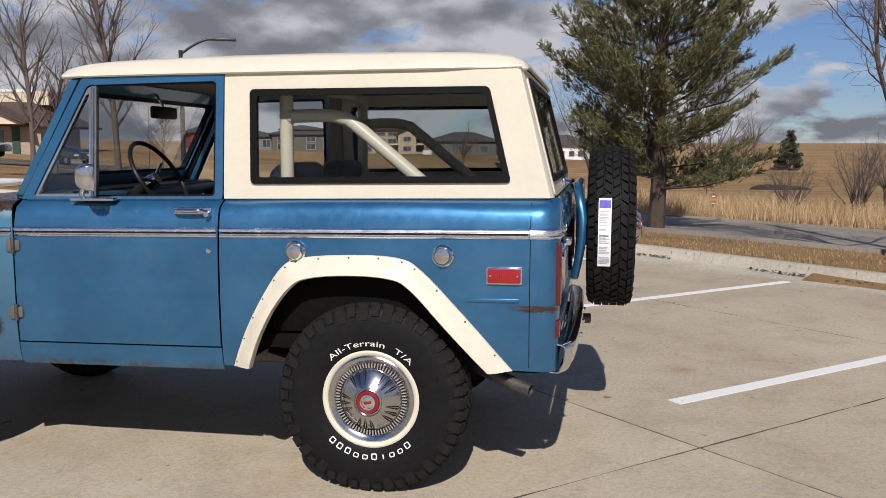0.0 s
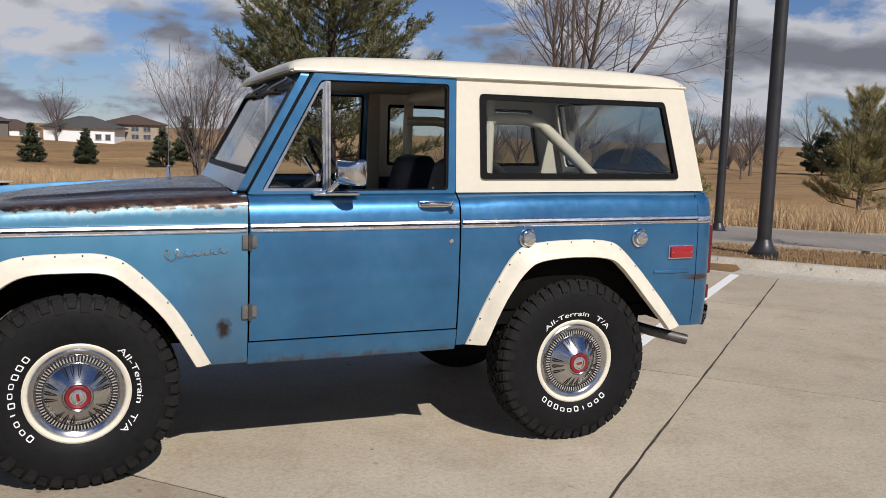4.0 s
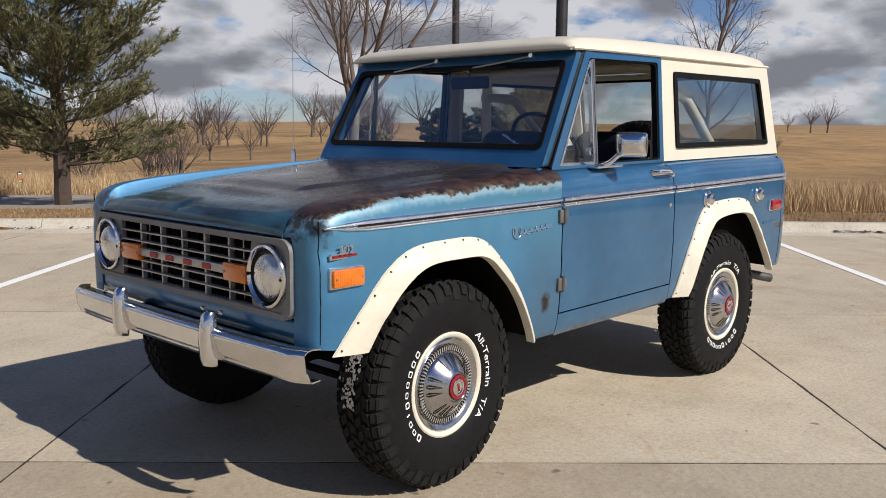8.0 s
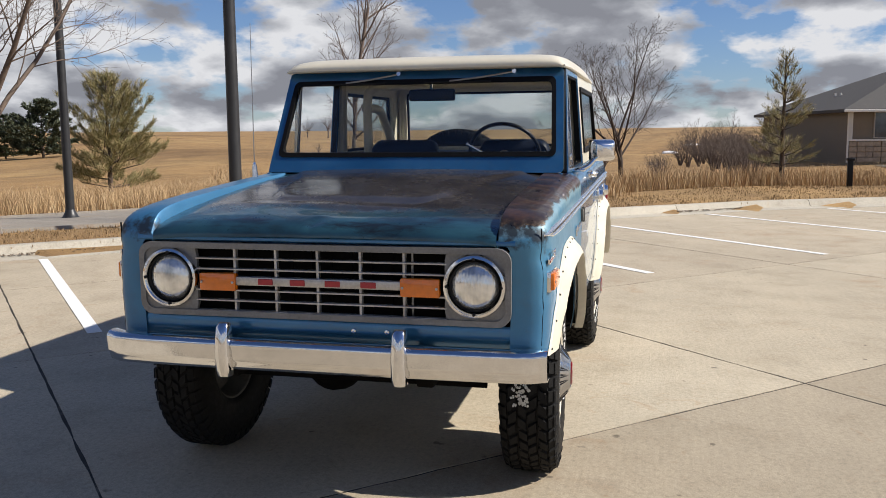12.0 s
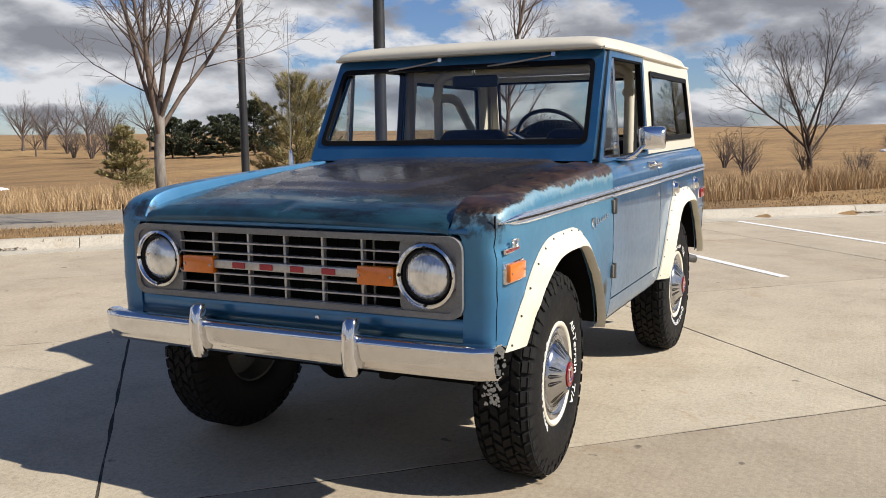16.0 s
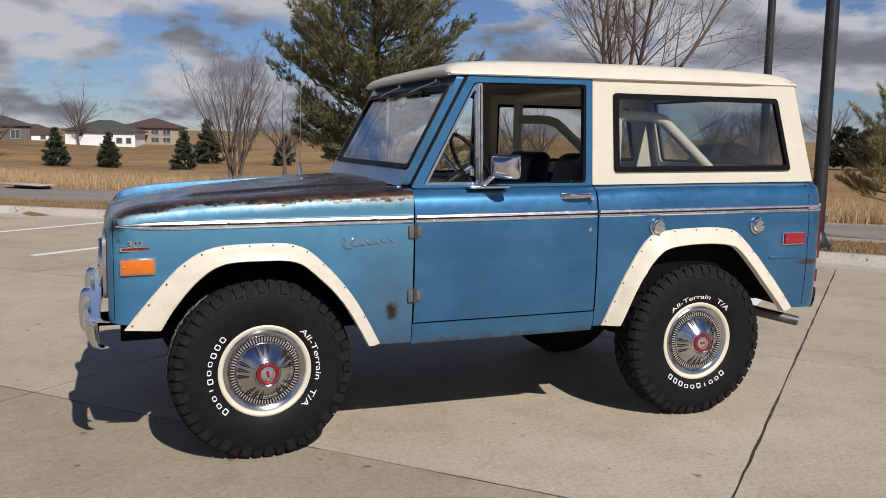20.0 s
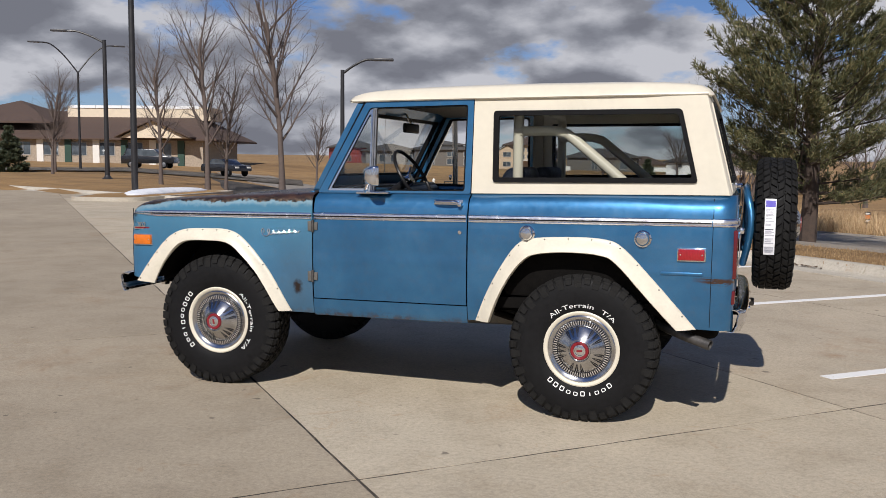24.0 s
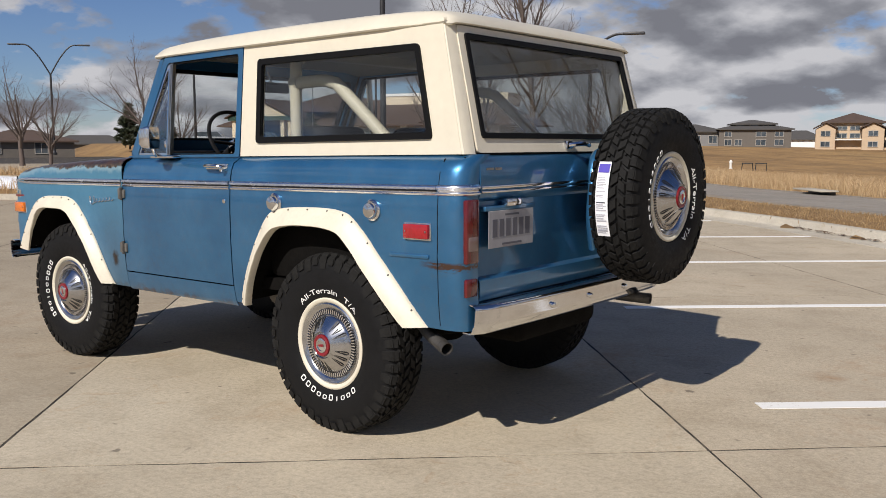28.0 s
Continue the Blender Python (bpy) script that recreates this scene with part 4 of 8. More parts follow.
apron = cpart("apron", bm, M_BLUE, label="blue panel below the grille")
for y in (-0.14, -0.27):
    bm = bmesh.new()
    lathe(bm, [(0.0005, -1.836), (0.009, -1.834), (0.011, -1.826)], "x", 10, (0, y, 0.742))
    cpart("bolt", bm, M_CHROME, apron)


def rrect(w, h, r, n=5):
    """Rounded rectangle round the origin."""
    out = []
    for cx, cy, a0 in ((w - r, h - r, 0), (-w + r, h - r, 90), (-w + r, -h + r, 180), (w - r, -h + r, 270)):
        for q in range(n + 1):
            a = radians(a0 + 90 * q / n)
            out.append((cx + r * math.cos(a), cy + r * math.sin(a)))
    return out


def ring_bar(outer, inner, place, d0, d1):
    """A frame between two outlines of equal count; place(u, v, depth) gives the point."""
    bm = bmesh.new()
    rows = [[place(u, v, d) for u, v in o] for o, d in ((outer, d0), (outer, d1), (inner, d1), (inner, d0), (outer, d0))]
    rings(bm, rows, True, False)
    bmesh.ops.remove_doubles(bm, verts=bm.verts, dist=0.0001)
    bmesh.ops.recalc_face_normals(bm, faces=bm.faces)
    return bm


# grille
GZ, GH, GW = 0.922, 0.143, 0.738
at_nose = lambda u, v, d: (-1.832 + d, u, GZ + v)
grille = cpart("grille", ring_bar(rrect(GW, GH, 0.05), rrect(GW - 0.022, GH - 0.022, 0.04), at_nose, -0.012, 0.03), M_SURROUND, label="weathered grey metal grille with thin bars")
# near-black sheet added behind the bars for the shade over the radiator
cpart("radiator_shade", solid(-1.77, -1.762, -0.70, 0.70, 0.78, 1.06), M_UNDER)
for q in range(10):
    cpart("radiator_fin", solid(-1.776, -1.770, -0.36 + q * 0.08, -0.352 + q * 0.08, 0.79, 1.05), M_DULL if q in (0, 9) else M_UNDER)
for s in (-1, 1):
    # lamp panel at each end of the grille
    bm = bmesh.new()
    out_pts = [(s * 0.612 + 0.118 * math.copysign(min(1, abs(math.cos(a)) * 1.35), math.cos(a)), 0.124 * math.copysign(min(1, abs(math.sin(a)) * 1.35), math.sin(a))) for a in [2 * math.pi * q / 32 for q in range(32)]]
    in_pts = [(s * 0.605 + 0.108 * math.cos(a), 0.005 + 0.108 * math.sin(a)) for a in [2 * math.pi * q / 32 for q in range(32)]]
    cpart("lamp_panel", ring_bar(out_pts, in_pts, at_nose, -0.004, 0.014), M_SURROUND, grille)
bars_z = [GZ - 0.122 + 0.0407 * q for q in range(7)]
for q, z in enumerate(bars_z):
    if q == 3:
        continue
    cpart("grille_bar", solid(-1.838, -1.812, -0.50, 0.50, z - 0.0031, z + 0.0031, 0.0008, 1), M_GRILLE, grille)
for y in [-0.338, -0.169, 0.0, 0.169, 0.338]:
    cpart("grille_upright", solid(-1.830, -1.806, y - 0.0055, y + 0.0055, GZ - 0.123, GZ + 0.123, 0.002, 1), M_GRILLE, grille)
name_bar = cpart("name_bar", solid(-1.845, -1.815, -0.335, 0.335, GZ - 0.019, GZ + 0.014, 0.004), M_GRILLE, grille, "flat bar with four red raised marks")
for y in (0.205, 0.075, -0.065, -0.205):
    cpart("red_mark", solid(-1.849, -1.844, y - 0.030, y + 0.030, GZ - 0.014, GZ + 0.009, 0.002, 1), M_LETTER, grille, "red raised mark")
for s in (-1, 1):
    ob = cpart("turn_lamp", solid(-1.854, -1.82, min(s * 0.327, s * 0.478), max(s * 0.327, s * 0.478), GZ - 0.042, GZ + 0.028, 0.008), M_AMBER, grille, "amber plastic turn lamp")
    for y in (0.338, 0.467):
        bm = bmesh.new()
        lathe(bm, [(0.0005, -1.858), (0.005, -1.857), (0.005, -1.85)], "x", 8, (0, s * y, GZ - 0.007))
        cpart("lamp_screw", bm, M_DULL, grille)

# head lamps
for s in (-1, 1):
    c = (-1.84, s * 0.605, 0.927)
    bm = bmesh.new()
    lathe(bm, [(0.113, 0.012), (0.117, -0.004), (0.113, -0.016), (0.104, -0.020), (0.098, -0.012), (0.094, 0.004), (0.090, 0.01)], "x", 48, c)
    bmesh.ops.recalc_face_normals(bm, faces=bm.faces)
    lamp = cpart("headlight", bm, M_CHROME, label="round sealed headlight in a chrome ring")
    bm = bmesh.new()
    lathe(bm, [(0.095, -0.002), (0.091, -0.010), (0.086, -0.006), (0.084, 0.003)], "x", 48, c)
    bmesh.ops.recalc_face_normals(bm, faces=bm.faces)
    cpart("lamp_ring", bm, M_BLACK, lamp)
    bm = bmesh.new()
    lathe(bm, [(0.0005, -0.030), (0.02, -0.029), (0.04, -0.026), (0.06, -0.020), (0.075, -0.011), (0.085, 0.002)], "x", 40, c)
    bmesh.ops.recalc_face_normals(bm, faces=bm.faces)
    cpart("lamp_glass", bm, M_HEADLAMP, lamp, "fluted clear lamp glass")
    bm = bmesh.new()
    lathe(bm, [(0.098, 0.0), (0.0955, -0.006)], "x", 32, c)
    cpart("lamp_gap", bm, M_BLACK, lamp)
    for a in (0, 90, 180, 270):
        bm = bmesh.new()
        lathe(bm, [(0.0005, -0.024), (0.006, -0.022), (0.007, -0.01)], "x", 8, (c[0], c[1] + 0.1005 * math.cos(radians(a)), c[2] + 0.1005 * math.sin(radians(a))))
        cpart("ring_screw", bm, M_BLACK, lamp)


def bumper(name, x, out, zc, half, label, h=0.060):
    """Pressed chrome bar with rolled top and bottom; out: -1 front, +1 rear."""
    bm = bmesh.new()
    rows = []
    for q in range(33):
        u = -1 + 2 * q / 32
        back = 0.022 * abs(u) ** 3 + (0.03 * max(0, abs(u) - 0.93) / 0.07)
        row = []
        for dx, dz in [(-0.055, h - 0.004), (-0.018, h), (0.000, h - 0.003), (0.011, h - 0.011), (0.015, h - 0.020), (0.014, h - 0.03), (0.009, -h + 0.046), (0.008, -h + 0.038), (0.002, -h + 0.030), (-0.003, -h + 0.016), (-0.008, -h + 0.006), (-0.016, -h), (-0.05, -h + 0.003)]:
            row.append((x + out * (dx - back), half * u, zc + dz))
        rows.append(row)
    rings(bm, rows, close=False)
    thicken(bm, 0.005)
    return cpart(name, bm, M_CHROME, label=label)


fb = bumper("front_bumper", -1.925, -1, 0.652, 0.872, "dented chrome front bumper with two upright guards")
for s in (-1, 1):
    bm = bmesh.new()
    rows = []
    for z, dx, w in [(0.565, 0.02, 0.020), (0.572, 0.0, 0.026), (0.60, -0.010, 0.027), (0.66, -0.014, 0.027), (0.72, -0.010, 0.026), (0.762, 0.0, 0.025), (0.774, 0.014, 0.020)]:
        rows.append([(-1.91, s * 0.345 - w, z), (-1.938 + dx, s * 0.345 - w, z), (-1.948 + dx, s * 0.345 - w * 0.7, z), (-1.952 + dx, s * 0.345, z), (-1.948 + dx, s * 0.345 + w * 0.7, z), (-1.938 + dx, s * 0.345 + w, z), (-1.91, s * 0.345 + w, z)])
    rings(bm, rows)
    bmesh.ops.recalc_face_normals(bm, faces=bm.faces)
    cpart("bumper_guard", bm, M_CHROME, fb)
for s in (-1, 1):
    cpart("bumper_bracket", solid(-1.88, -1.45, s * 0.40 - 0.025, s * 0.40 + 0.025, 0.60, 0.66, 0.005), M_UNDER)
rb = bumper("rear_bumper", 2.025, 1, 0.590, 0.815, "chrome rear bumper", 0.062)
for y in (-0.32, 0.0, 0.34):
    bm = bmesh.new()
    lathe(bm, [(0.014, 2.030), (0.012, 2.046), (0.0005, 2.050)], "x", 12, (0, y, 0.59))
    cpart("bumper_bolt", bm, M_CHROME, rb)
for s in (-1, 1):
    cpart("bumper_bracket", solid(1.60, 2.0, s * 0.38 - 0.025, s * 0.38 + 0.025, 0.56, 0.62, 0.005), M_UNDER)

# bright strips along the flanks
def strip(side, x0, x1, name="side_moulding", point=False):
    bm = bmesh.new()
    rows = []
    n = 14
    for q in range(n + 1):
        x = x0 + (x1 - x0) * q / n
        t = min(1.0, (x - x0) / 0.16) if point else 1.0
        taper = nose_in(x)
        row = []
        for dz, out in [(-0.022, 0.0), (-0.019, 0.007), (-0.012, 0.011), (-0.006, 0.007), (-0.003, 0.002), (0.001, 0.002), (0.004, 0.008), (0.009, 0.0135), (0.015, 0.0125), (0.020, 0.007), (0.023, 0.0)]:
            z = 1.109 + dz * max(0.15, t ** 0.5)
            row.append((x, side * (side_y(1.109) - taper + out - 0.001), z))
        rows.append(row)
    rings(bm, rows, True, True)
    bmesh.ops.recalc_face_normals(bm, faces=bm.faces)
    ob = cpart(name, bm, M_STRIP, label="bright metal flank strip")
    if x1 - x0 > 0.3:
        y = side_y(1.109)
        a0 = x0 + (0.14 if point else 0.002)
        bm = bmesh.new()
        rows = []
        for q in range(9):
            x = a0 + (x1 - 0.002 - a0) * q / 8
            t = nose_in(x)
            rows.append([(x, side * (y - t + out), 1.109 + dz) for dz, out in ((-0.0042, 0.001), (-0.0036, 0.0034), (0.0014, 0.0034), (0.002, 0.001))])
        rings(bm, rows, True, True)
        bmesh.ops.recalc_face_normals(bm, faces=bm.faces)
        cpart("groove", bm, M_BLACK, ob)
    return ob


for s in (-1, 1):
    strip(s, -1.786, -0.478, point=True)
    strip(s, -0.462, 0.500)
    strip(s, 0.516, 1.835)
    bm = bmesh.new()
    rows = []
    for x, ins in [(1.839, 0.0), (1.885, 0.003), (1.912, 0.010), (1.934, 0.022), (1.948, 0.038), (1.957, 0.06), (1.960, 0.085), (1.960, 0.108)]:
        back = min(1.0, ins / 0.05)
        rows.append([(x + out * back, s * (0.871 - ins + out * (1 - back)), 1.109 + dz) for dz, out in [(-0.022, 0.0), (-0.019, 0.007), (-0.012, 0.011), (-0.006, 0.007), (-0.003, 0.002), (0.001, 0.002), (0.004, 0.008), (0.009, 0.0135), (0.015, 0.0125), (0.020, 0.007), (0.023, 0.0)]])
    rings(bm, rows, True, True)
    bmesh.ops.recalc_face_normals(bm, faces=bm.faces)
    cpart("side_moulding", bm, M_STRIP)
    # lower strip from the arch to the tail
    cpart("lower_strip", solid(1.585, 1.80, min(s * 0.874, s * 0.885), max(s * 0.874, s * 0.885), 0.832, 0.848, 0.004), M_BLUE, QUARTERS[0 if s < 0 else 1])


# hinges, handles, lock, fillers, side lamps
for s in (-1, 1):
    door = DOORS[0 if s < 0 else 1]
    for z in (1.048, 0.744):
        y = side_y(z)
        # hinge colour taken dark to carry the body's shadow on it
        cpart("hinge", solid(-0.500, -0.474, min(s * (y - 0.01), s * (y + 0.012)), max(s * (y - 0.01), s * (y + 0.012)), z - 0.030, z + 0.030, 0.004), M_RIM, door)
        cpart("hinge_pin", bar([(-0.466, s * (y + 0.010), z - 0.036), (-0.466, s * (y + 0.010), z + 0.036)], 0.009), M_STEEL, door)
        cpart("hinge_leaf", solid(-0.458, -0.436, min(s * (y - 0.01), s * (y + 0.010)), max(s * (y - 0.01), s * (y + 0.010)), z - 0.024, z + 0.024, 0.004), M_RIM, door)
    y = side_y(1.20)
    pts = smooth_path([(0.31, s * (y + 0.012), 1.203), (0.33, s * (y + 0.035), 1.205), (0.38, s * (y + 0.042), 1.205), (0.43, s * (y + 0.040), 1.204), (0.455, s * (y + 0.024), 1.198)], 4)
    cpart("handle", bar(pts, [0.009] * len(pts)), M_CHROME, door, "chrome door handle")
    cpart("handle_base", solid(0.30, 0.475, min(s * (y - 0.01), s * (y + 0.010)), max(s * (y - 0.01), s * (y + 0.010)), 1.186, 1.216, 0.006), M_CHROME, door)
    bm = bmesh.new()
    lathe(bm, [(0.0005, 0.045), (0.011, 0.043), (0.014, 0.03), (0.014, 0.0)], "y", 14)
    for v in bm.verts:
        v.co = Vector((0.463 + v.co.x, s * (y + v.co.y - 0.005), 1.188 + v.co.z))
    bmesh.ops.recalc_face_normals(bm, faces=bm.faces)
    cpart("push_button", bm, M_CHROME, door)
    y = side_y(1.03)
    bm = bmesh.new()
    lathe(bm, [(0.0005, 0.006), (0.009, 0.006), (0.012, 0.003), (0.012, -0.004)], "y", 14)
    for v in bm.verts:
        v.co = Vector((0.463 + v.co.x, s * (y + v.co.y), 1.031 + v.co.z))
    bmesh.ops.recalc_face_normals(bm, faces=bm.faces)
    cpart("door_lock", bm, M_CHROME, door)
for x, z in ((0.856, 1.033), (1.487, 1.020)):
    y = side_y(z)
    bm = bmesh.new()
    lathe(bm, [(0.046, 0.0), (0.046, 0.008), (0.040, 0.014), (0.036, 0.010), (0.035, 0.024), (0.030, 0.032), (0.015, 0.036), (0.0005, 0.037)], "y", 32)
    for v in bm.verts:
        v.co = Vector((x + v.co.x, -(y + v.co.y), z + v.co.z))
    bmesh.ops.recalc_face_normals(bm, faces=bm.faces)
    cap = cpart("fuel_cap", bm, M_CHROME, label="round chrome fuel filler cap")


def side_lamp(name, x0, x1, z0, z1, mat, s, label):
    y = side_y((z0 + z1) / 2) - (0.010 if x0 < -1.5 else 0.0)
    tw = 0.035 if x0 < -1.5 else 0.0
    b = solid(x0 - 0.006, x1 + 0.006, -0.012, 0.007, z0 - 0.006, z1 + 0.006, 0.003)
    b2 = solid(x0, x1, -0.01, 0.020, z0, z1, 0.006)
    for bmx in (b, b2):
        for v in bmx.verts:
            v.co.y = s * (v.co.y + y + (v.co.x - (x0 + x1) / 2) * tw)
        bmesh.ops.recalc_face_normals(bmx, faces=bmx.faces)
    base = cpart(name, b, M_CHROME, label=label)
    lensob = cpart("lens", b2, mat, base)
    for xx in (x0 + 0.012, x1 - 0.012):
        bm = bmesh.new()
        lathe(bm, [(0.0005, 0.023), (0.004, 0.022), (0.004, 0.015)], "y", 8)
        for v in bm.verts:
            v.co = Vector((xx + v.co.x, s * (y + v.co.y + (xx - (x0 + x1) / 2) * tw), (z0 + z1) / 2 + v.co.z))
        cpart("lens_screw", bm, M_DULL, base)


for s in (-1, 1):
    side_lamp("side_lamp", -1.768, -1.633, 0.906, 0.968, M_AMBER, s, "amber front side marker lamp")
    side_lamp("side_lamp", 1.672, 1.806, 0.912, 0.972, M_MARKER, s, "red rear side marker lamp")


# ---------------------------------------------------------------- car: glasshouse
def upper_y(z):
    """Half width of the upper body, leaning in towards the roof."""
    return 0.803 - (z - 1.249) * 0.078


def side_place(s, thick=0.0):
    return lambda u, v, d: (u, s * (upper_y(v) + d), v)


def corner_round(poly, r=0.03, n=4):
    """Round the corners of an outline."""
    out = []
    m = len(poly)
    for i, p in enumerate(poly):
        a, b, c = Vector(poly[i - 1]), Vector(p), Vector(poly[(i + 1) % m])
        ra = min(r, (a - b).length / 2.5, (c - b).length / 2.5)
        p0, p1 = b + (a - b).normalized() * ra, b + (c - b).normalized() * ra
        for q in range(n + 1):
            t = q / n
            out.append(tuple(p0 * (1 - t) ** 2 + b * 2 * t * (1 - t) + p1 * t * t))
    return out


def pane(poly, place, d0, d1):
    bm = bmesh.new()
    rings(bm, [[place(u, v, d0) for u, v in poly], [place(u, v, d1) for u, v in poly]])
    bmesh.ops.recalc_face_normals(bm, faces=bm.faces)
    return bm


def clear(ob):
    ob.visible_shadow = False
    return ob


# hard-top flanks with their long windows
TOP_OUT = [(0.507, 1.251), (0.507, 1.80), (1.772, 1.79), (1.905, 1.251)]
TOP_IN = [(0.640, 1.322), (0.632, 1.710), (1.652, 1.700), (1.745, 1.322)]
for s in (-1, 1):
    top = cpart("hardtop_side", ring_bar(corner_round(TOP_OUT, 0.004), corner_round(TOP_IN, 0.02), side_place(s), -0.035, 0.0), M_CREAM, label="cream hard-top flank")
    grown = [(0.632, 1.314), (0.624, 1.718), (1.657, 1.708), (1.754, 1.314)]
    inner = [(0.662, 1.342), (0.656, 1.690), (1.638, 1.681), (1.722, 1.342)]
    cpart("window_gasket", ring_bar(corner_round(grown, 0.022), corner_round(inner, 0.014), side_place(s), -0.012, 0.010), M_GASKET, top, "black rubber window seal")
    clear(cpart("side_window", pane(corner_round(inner, 0.014), side_place(s), -0.006, -0.002), M_SMOKE, top, "lightly tinted fixed window"))
    # dark seam under the top
    cpart("top_seam", solid(0.508, 1.90, min(s * 0.77, s * 0.797), max(s * 0.77, s * 0.797), 1.2485, 1.2545), M_GASKET, top)

# rear corner posts of the hard top and the lift gate
REAR = lambda v: 1.928 - (v - 1.251) * 0.262


def rear_place(u, v, d):
    return (REAR(v) + d, u, v)


for s in (-1, 1):
    bm = bmesh.new()
    rows = []
    for q in range(9):
        v = 1.251 + (1.80 - 1.251) * q / 8
        xe, yo = 1.905 - (v - 1.251) * 0.2465, upper_y(v)
        xr = REAR(v)
        rows.append([(xe - 0.006, s * yo, v), (xe + (xr - xe) * 0.45, s * (yo - 0.004), v), (xr - 0.006, s * (yo - 0.016), v), (xr, s * (yo - 0.032), v), (xr + 0.002, s * (yo - 0.06), v), (xr - 0.03, s * (yo - 0.062), v)])
    rings(bm, rows, close=False)
    thicken(bm, 0.005)
    cpart("hardtop_corner", bm, M_CREAM)
gate = cpart("lift_gate", ring_bar(corner_round([(-0.732, 1.256), (-0.705, 1.775), (0.705, 1.775), (0.732, 1.256)], 0.02), corner_round([(-0.682, 1.322), (-0.660, 1.738), (0.660, 1.738), (0.682, 1.322)], 0.03), rear_place, -0.02, 0.008), M_CREAM, label="cream rear lift gate with a wide window")
cpart("gate_gasket", ring_bar(corner_round([(-0.690, 1.314), (-0.668, 1.746), (0.668, 1.746), (0.690, 1.314)], 0.018), corner_round([(-0.668, 1.338), (-0.646, 1.722), (0.646, 1.722), (0.668, 1.338)], 0.016), rear_place, -0.004, 0.016), M_GASKET, gate)
clear(cpart("rear_window", pane(corner_round([(-0.670, 1.336), (-0.648, 1.724), (0.648, 1.724), (0.670, 1.336)], 0.026), rear_place, 0.0, 0.004), M_SMOKE, gate, "tinted rear window"))
cpart("gate_handle", bar(smooth_path([(1.935, -0.05, 1.285), (1.965, -0.03, 1.29), (1.975, 0.03, 1.292), (1.965, 0.09, 1.285)], 4), 0.011), M_CHROME, gate, "chrome twist handle")
cpart("gate_handle_base", solid(1.915, 1.945, -0.07, -0.01, 1.268, 1.305, 0.008), M_CHROME, gate)
cpart("gate_seam", solid(1.90, 1.932, -0.735, 0.735, 1.247, 1.256), M_GASKET, gate)

# roof shell with its gutter lip
def roof_row(x, edge, crown, half, n=29):
    row = []
    for q in range(n):
        u = -1 + 2 * q / (n - 1)
        a = abs(u)
        z = edge + (crown - edge) * (1 - a ** 9) ** 0.5 * (1 - 0.11 * a * a)
        row.append((x, half * math.copysign(1 - (1 - a) ** 1.25, u) if a > 0 else 0.0, z))
    return row


bm = bmesh.new()
rows = []
for x, e, c, h in [(-0.262, 1.784, 1.790, 0.752), (-0.278, 1.790, 1.797, 0.754), (-0.280, 1.796, 1.808, 0.757), (-0.272, 1.800, 1.826, 0.760), (-0.252, 1.801, 1.842, 0.763), (-0.215, 1.800, 1.856, 0.766), (-0.16, 1.800, 1.866, 0.768), (-0.05, 1.799, 1.875, 0.771), (0.2, 1.797, 1.882, 0.774), (0.5, 1.795, 1.885, 0.776), (0.9, 1.792, 1.884, 0.776), (1.3, 1.788, 1.878, 0.774), (1.55, 1.784, 1.869, 0.771), (1.68, 1.781, 1.858, 0.768), (1.745, 1.779, 1.845, 0.764), (1.785, 1.777, 1.825, 0.759), (1.806, 1.776, 1.803, 0.753), (1.812, 1.774, 1.786, 0.749)]:
    rows.append(roof_row(x, e, c, h))
rings(bm, rows, close=False)
thicken(bm, 0.012)
roof = cpart("roof", bm, M_CREAM, label="cream roof shell with a rolled gutter lip", smooth=50)
for s in (-1, 1):
    bm = bmesh.new()
    rows = []
    for q in range(13):
        x = -0.262 + 2.05 * q / 12
        z = 1.797 - 0.010 * max(0, (x - 0.2)) / 1.6
        h = 0.772 if -0.1 < x < 1.6 else 0.760
        rows.append([(x, s * (h - 0.02), z + 0.002), (x, s * (h + 0.006), z + 0.004), (x, s * (h + 0.009), z - 0.004), (x, s * (h + 0.003), z - 0.010), (x, s * (h - 0.02), z - 0.010)])
    rings(bm, rows)
    bmesh.ops.recalc_face_normals(bm, faces=bm.faces)
    cpart("gutter", bm, M_CREAM, roof)
bm = bmesh.new()
rings(bm, [[(x, 0.74 * u, 1.778 + 0.03 * (1 - u ** 4)) for u in [-1 + q / 8 for q in range(17)]] for x in (-0.22, 0.3, 0.9, 1.5, 1.76)], close=False)
thicken(bm, 0.008)
cpart("headliner", bm, M_LINER, roof, "beige headliner")

# windscreen frame
WS = lambda v: -0.512 + (v - 1.249) * 0.545


def ws_place(u, v, d):
    return (WS(v) + d, u, v)


frame_ob = cpart("windshield_frame", ring_bar(corner_round([(-0.786, 1.258), (-0.757, 1.788), (0.757, 1.788), (0.786, 1.258)], 0.02), corner_round([(-0.738, 1.346), (-0.712, 1.734), (0.712, 1.734), (0.738, 1.346)], 0.03), ws_place, -0.006, 0.034), M_BLUE, label="blue windscreen frame")
cpart("windshield_gasket", ring_bar(corner_round([(-0.747, 1.337), (-0.721, 1.744), (0.721, 1.744), (0.747, 1.337)], 0.035), corner_round([(-0.724, 1.360), (-0.700, 1.716), (0.700, 1.716), (0.724, 1.360)], 0.028), ws_place, -0.013, 0.02), M_GASKET, frame_ob)
clear(cpart("windshield", pane(corner_round([(-0.726, 1.358), (-0.702, 1.718), (0.702, 1.718), (0.726, 1.358)], 0.028), ws_place, 0.0, 0.004), M_GLASS, frame_ob, "flat windscreen glass"))
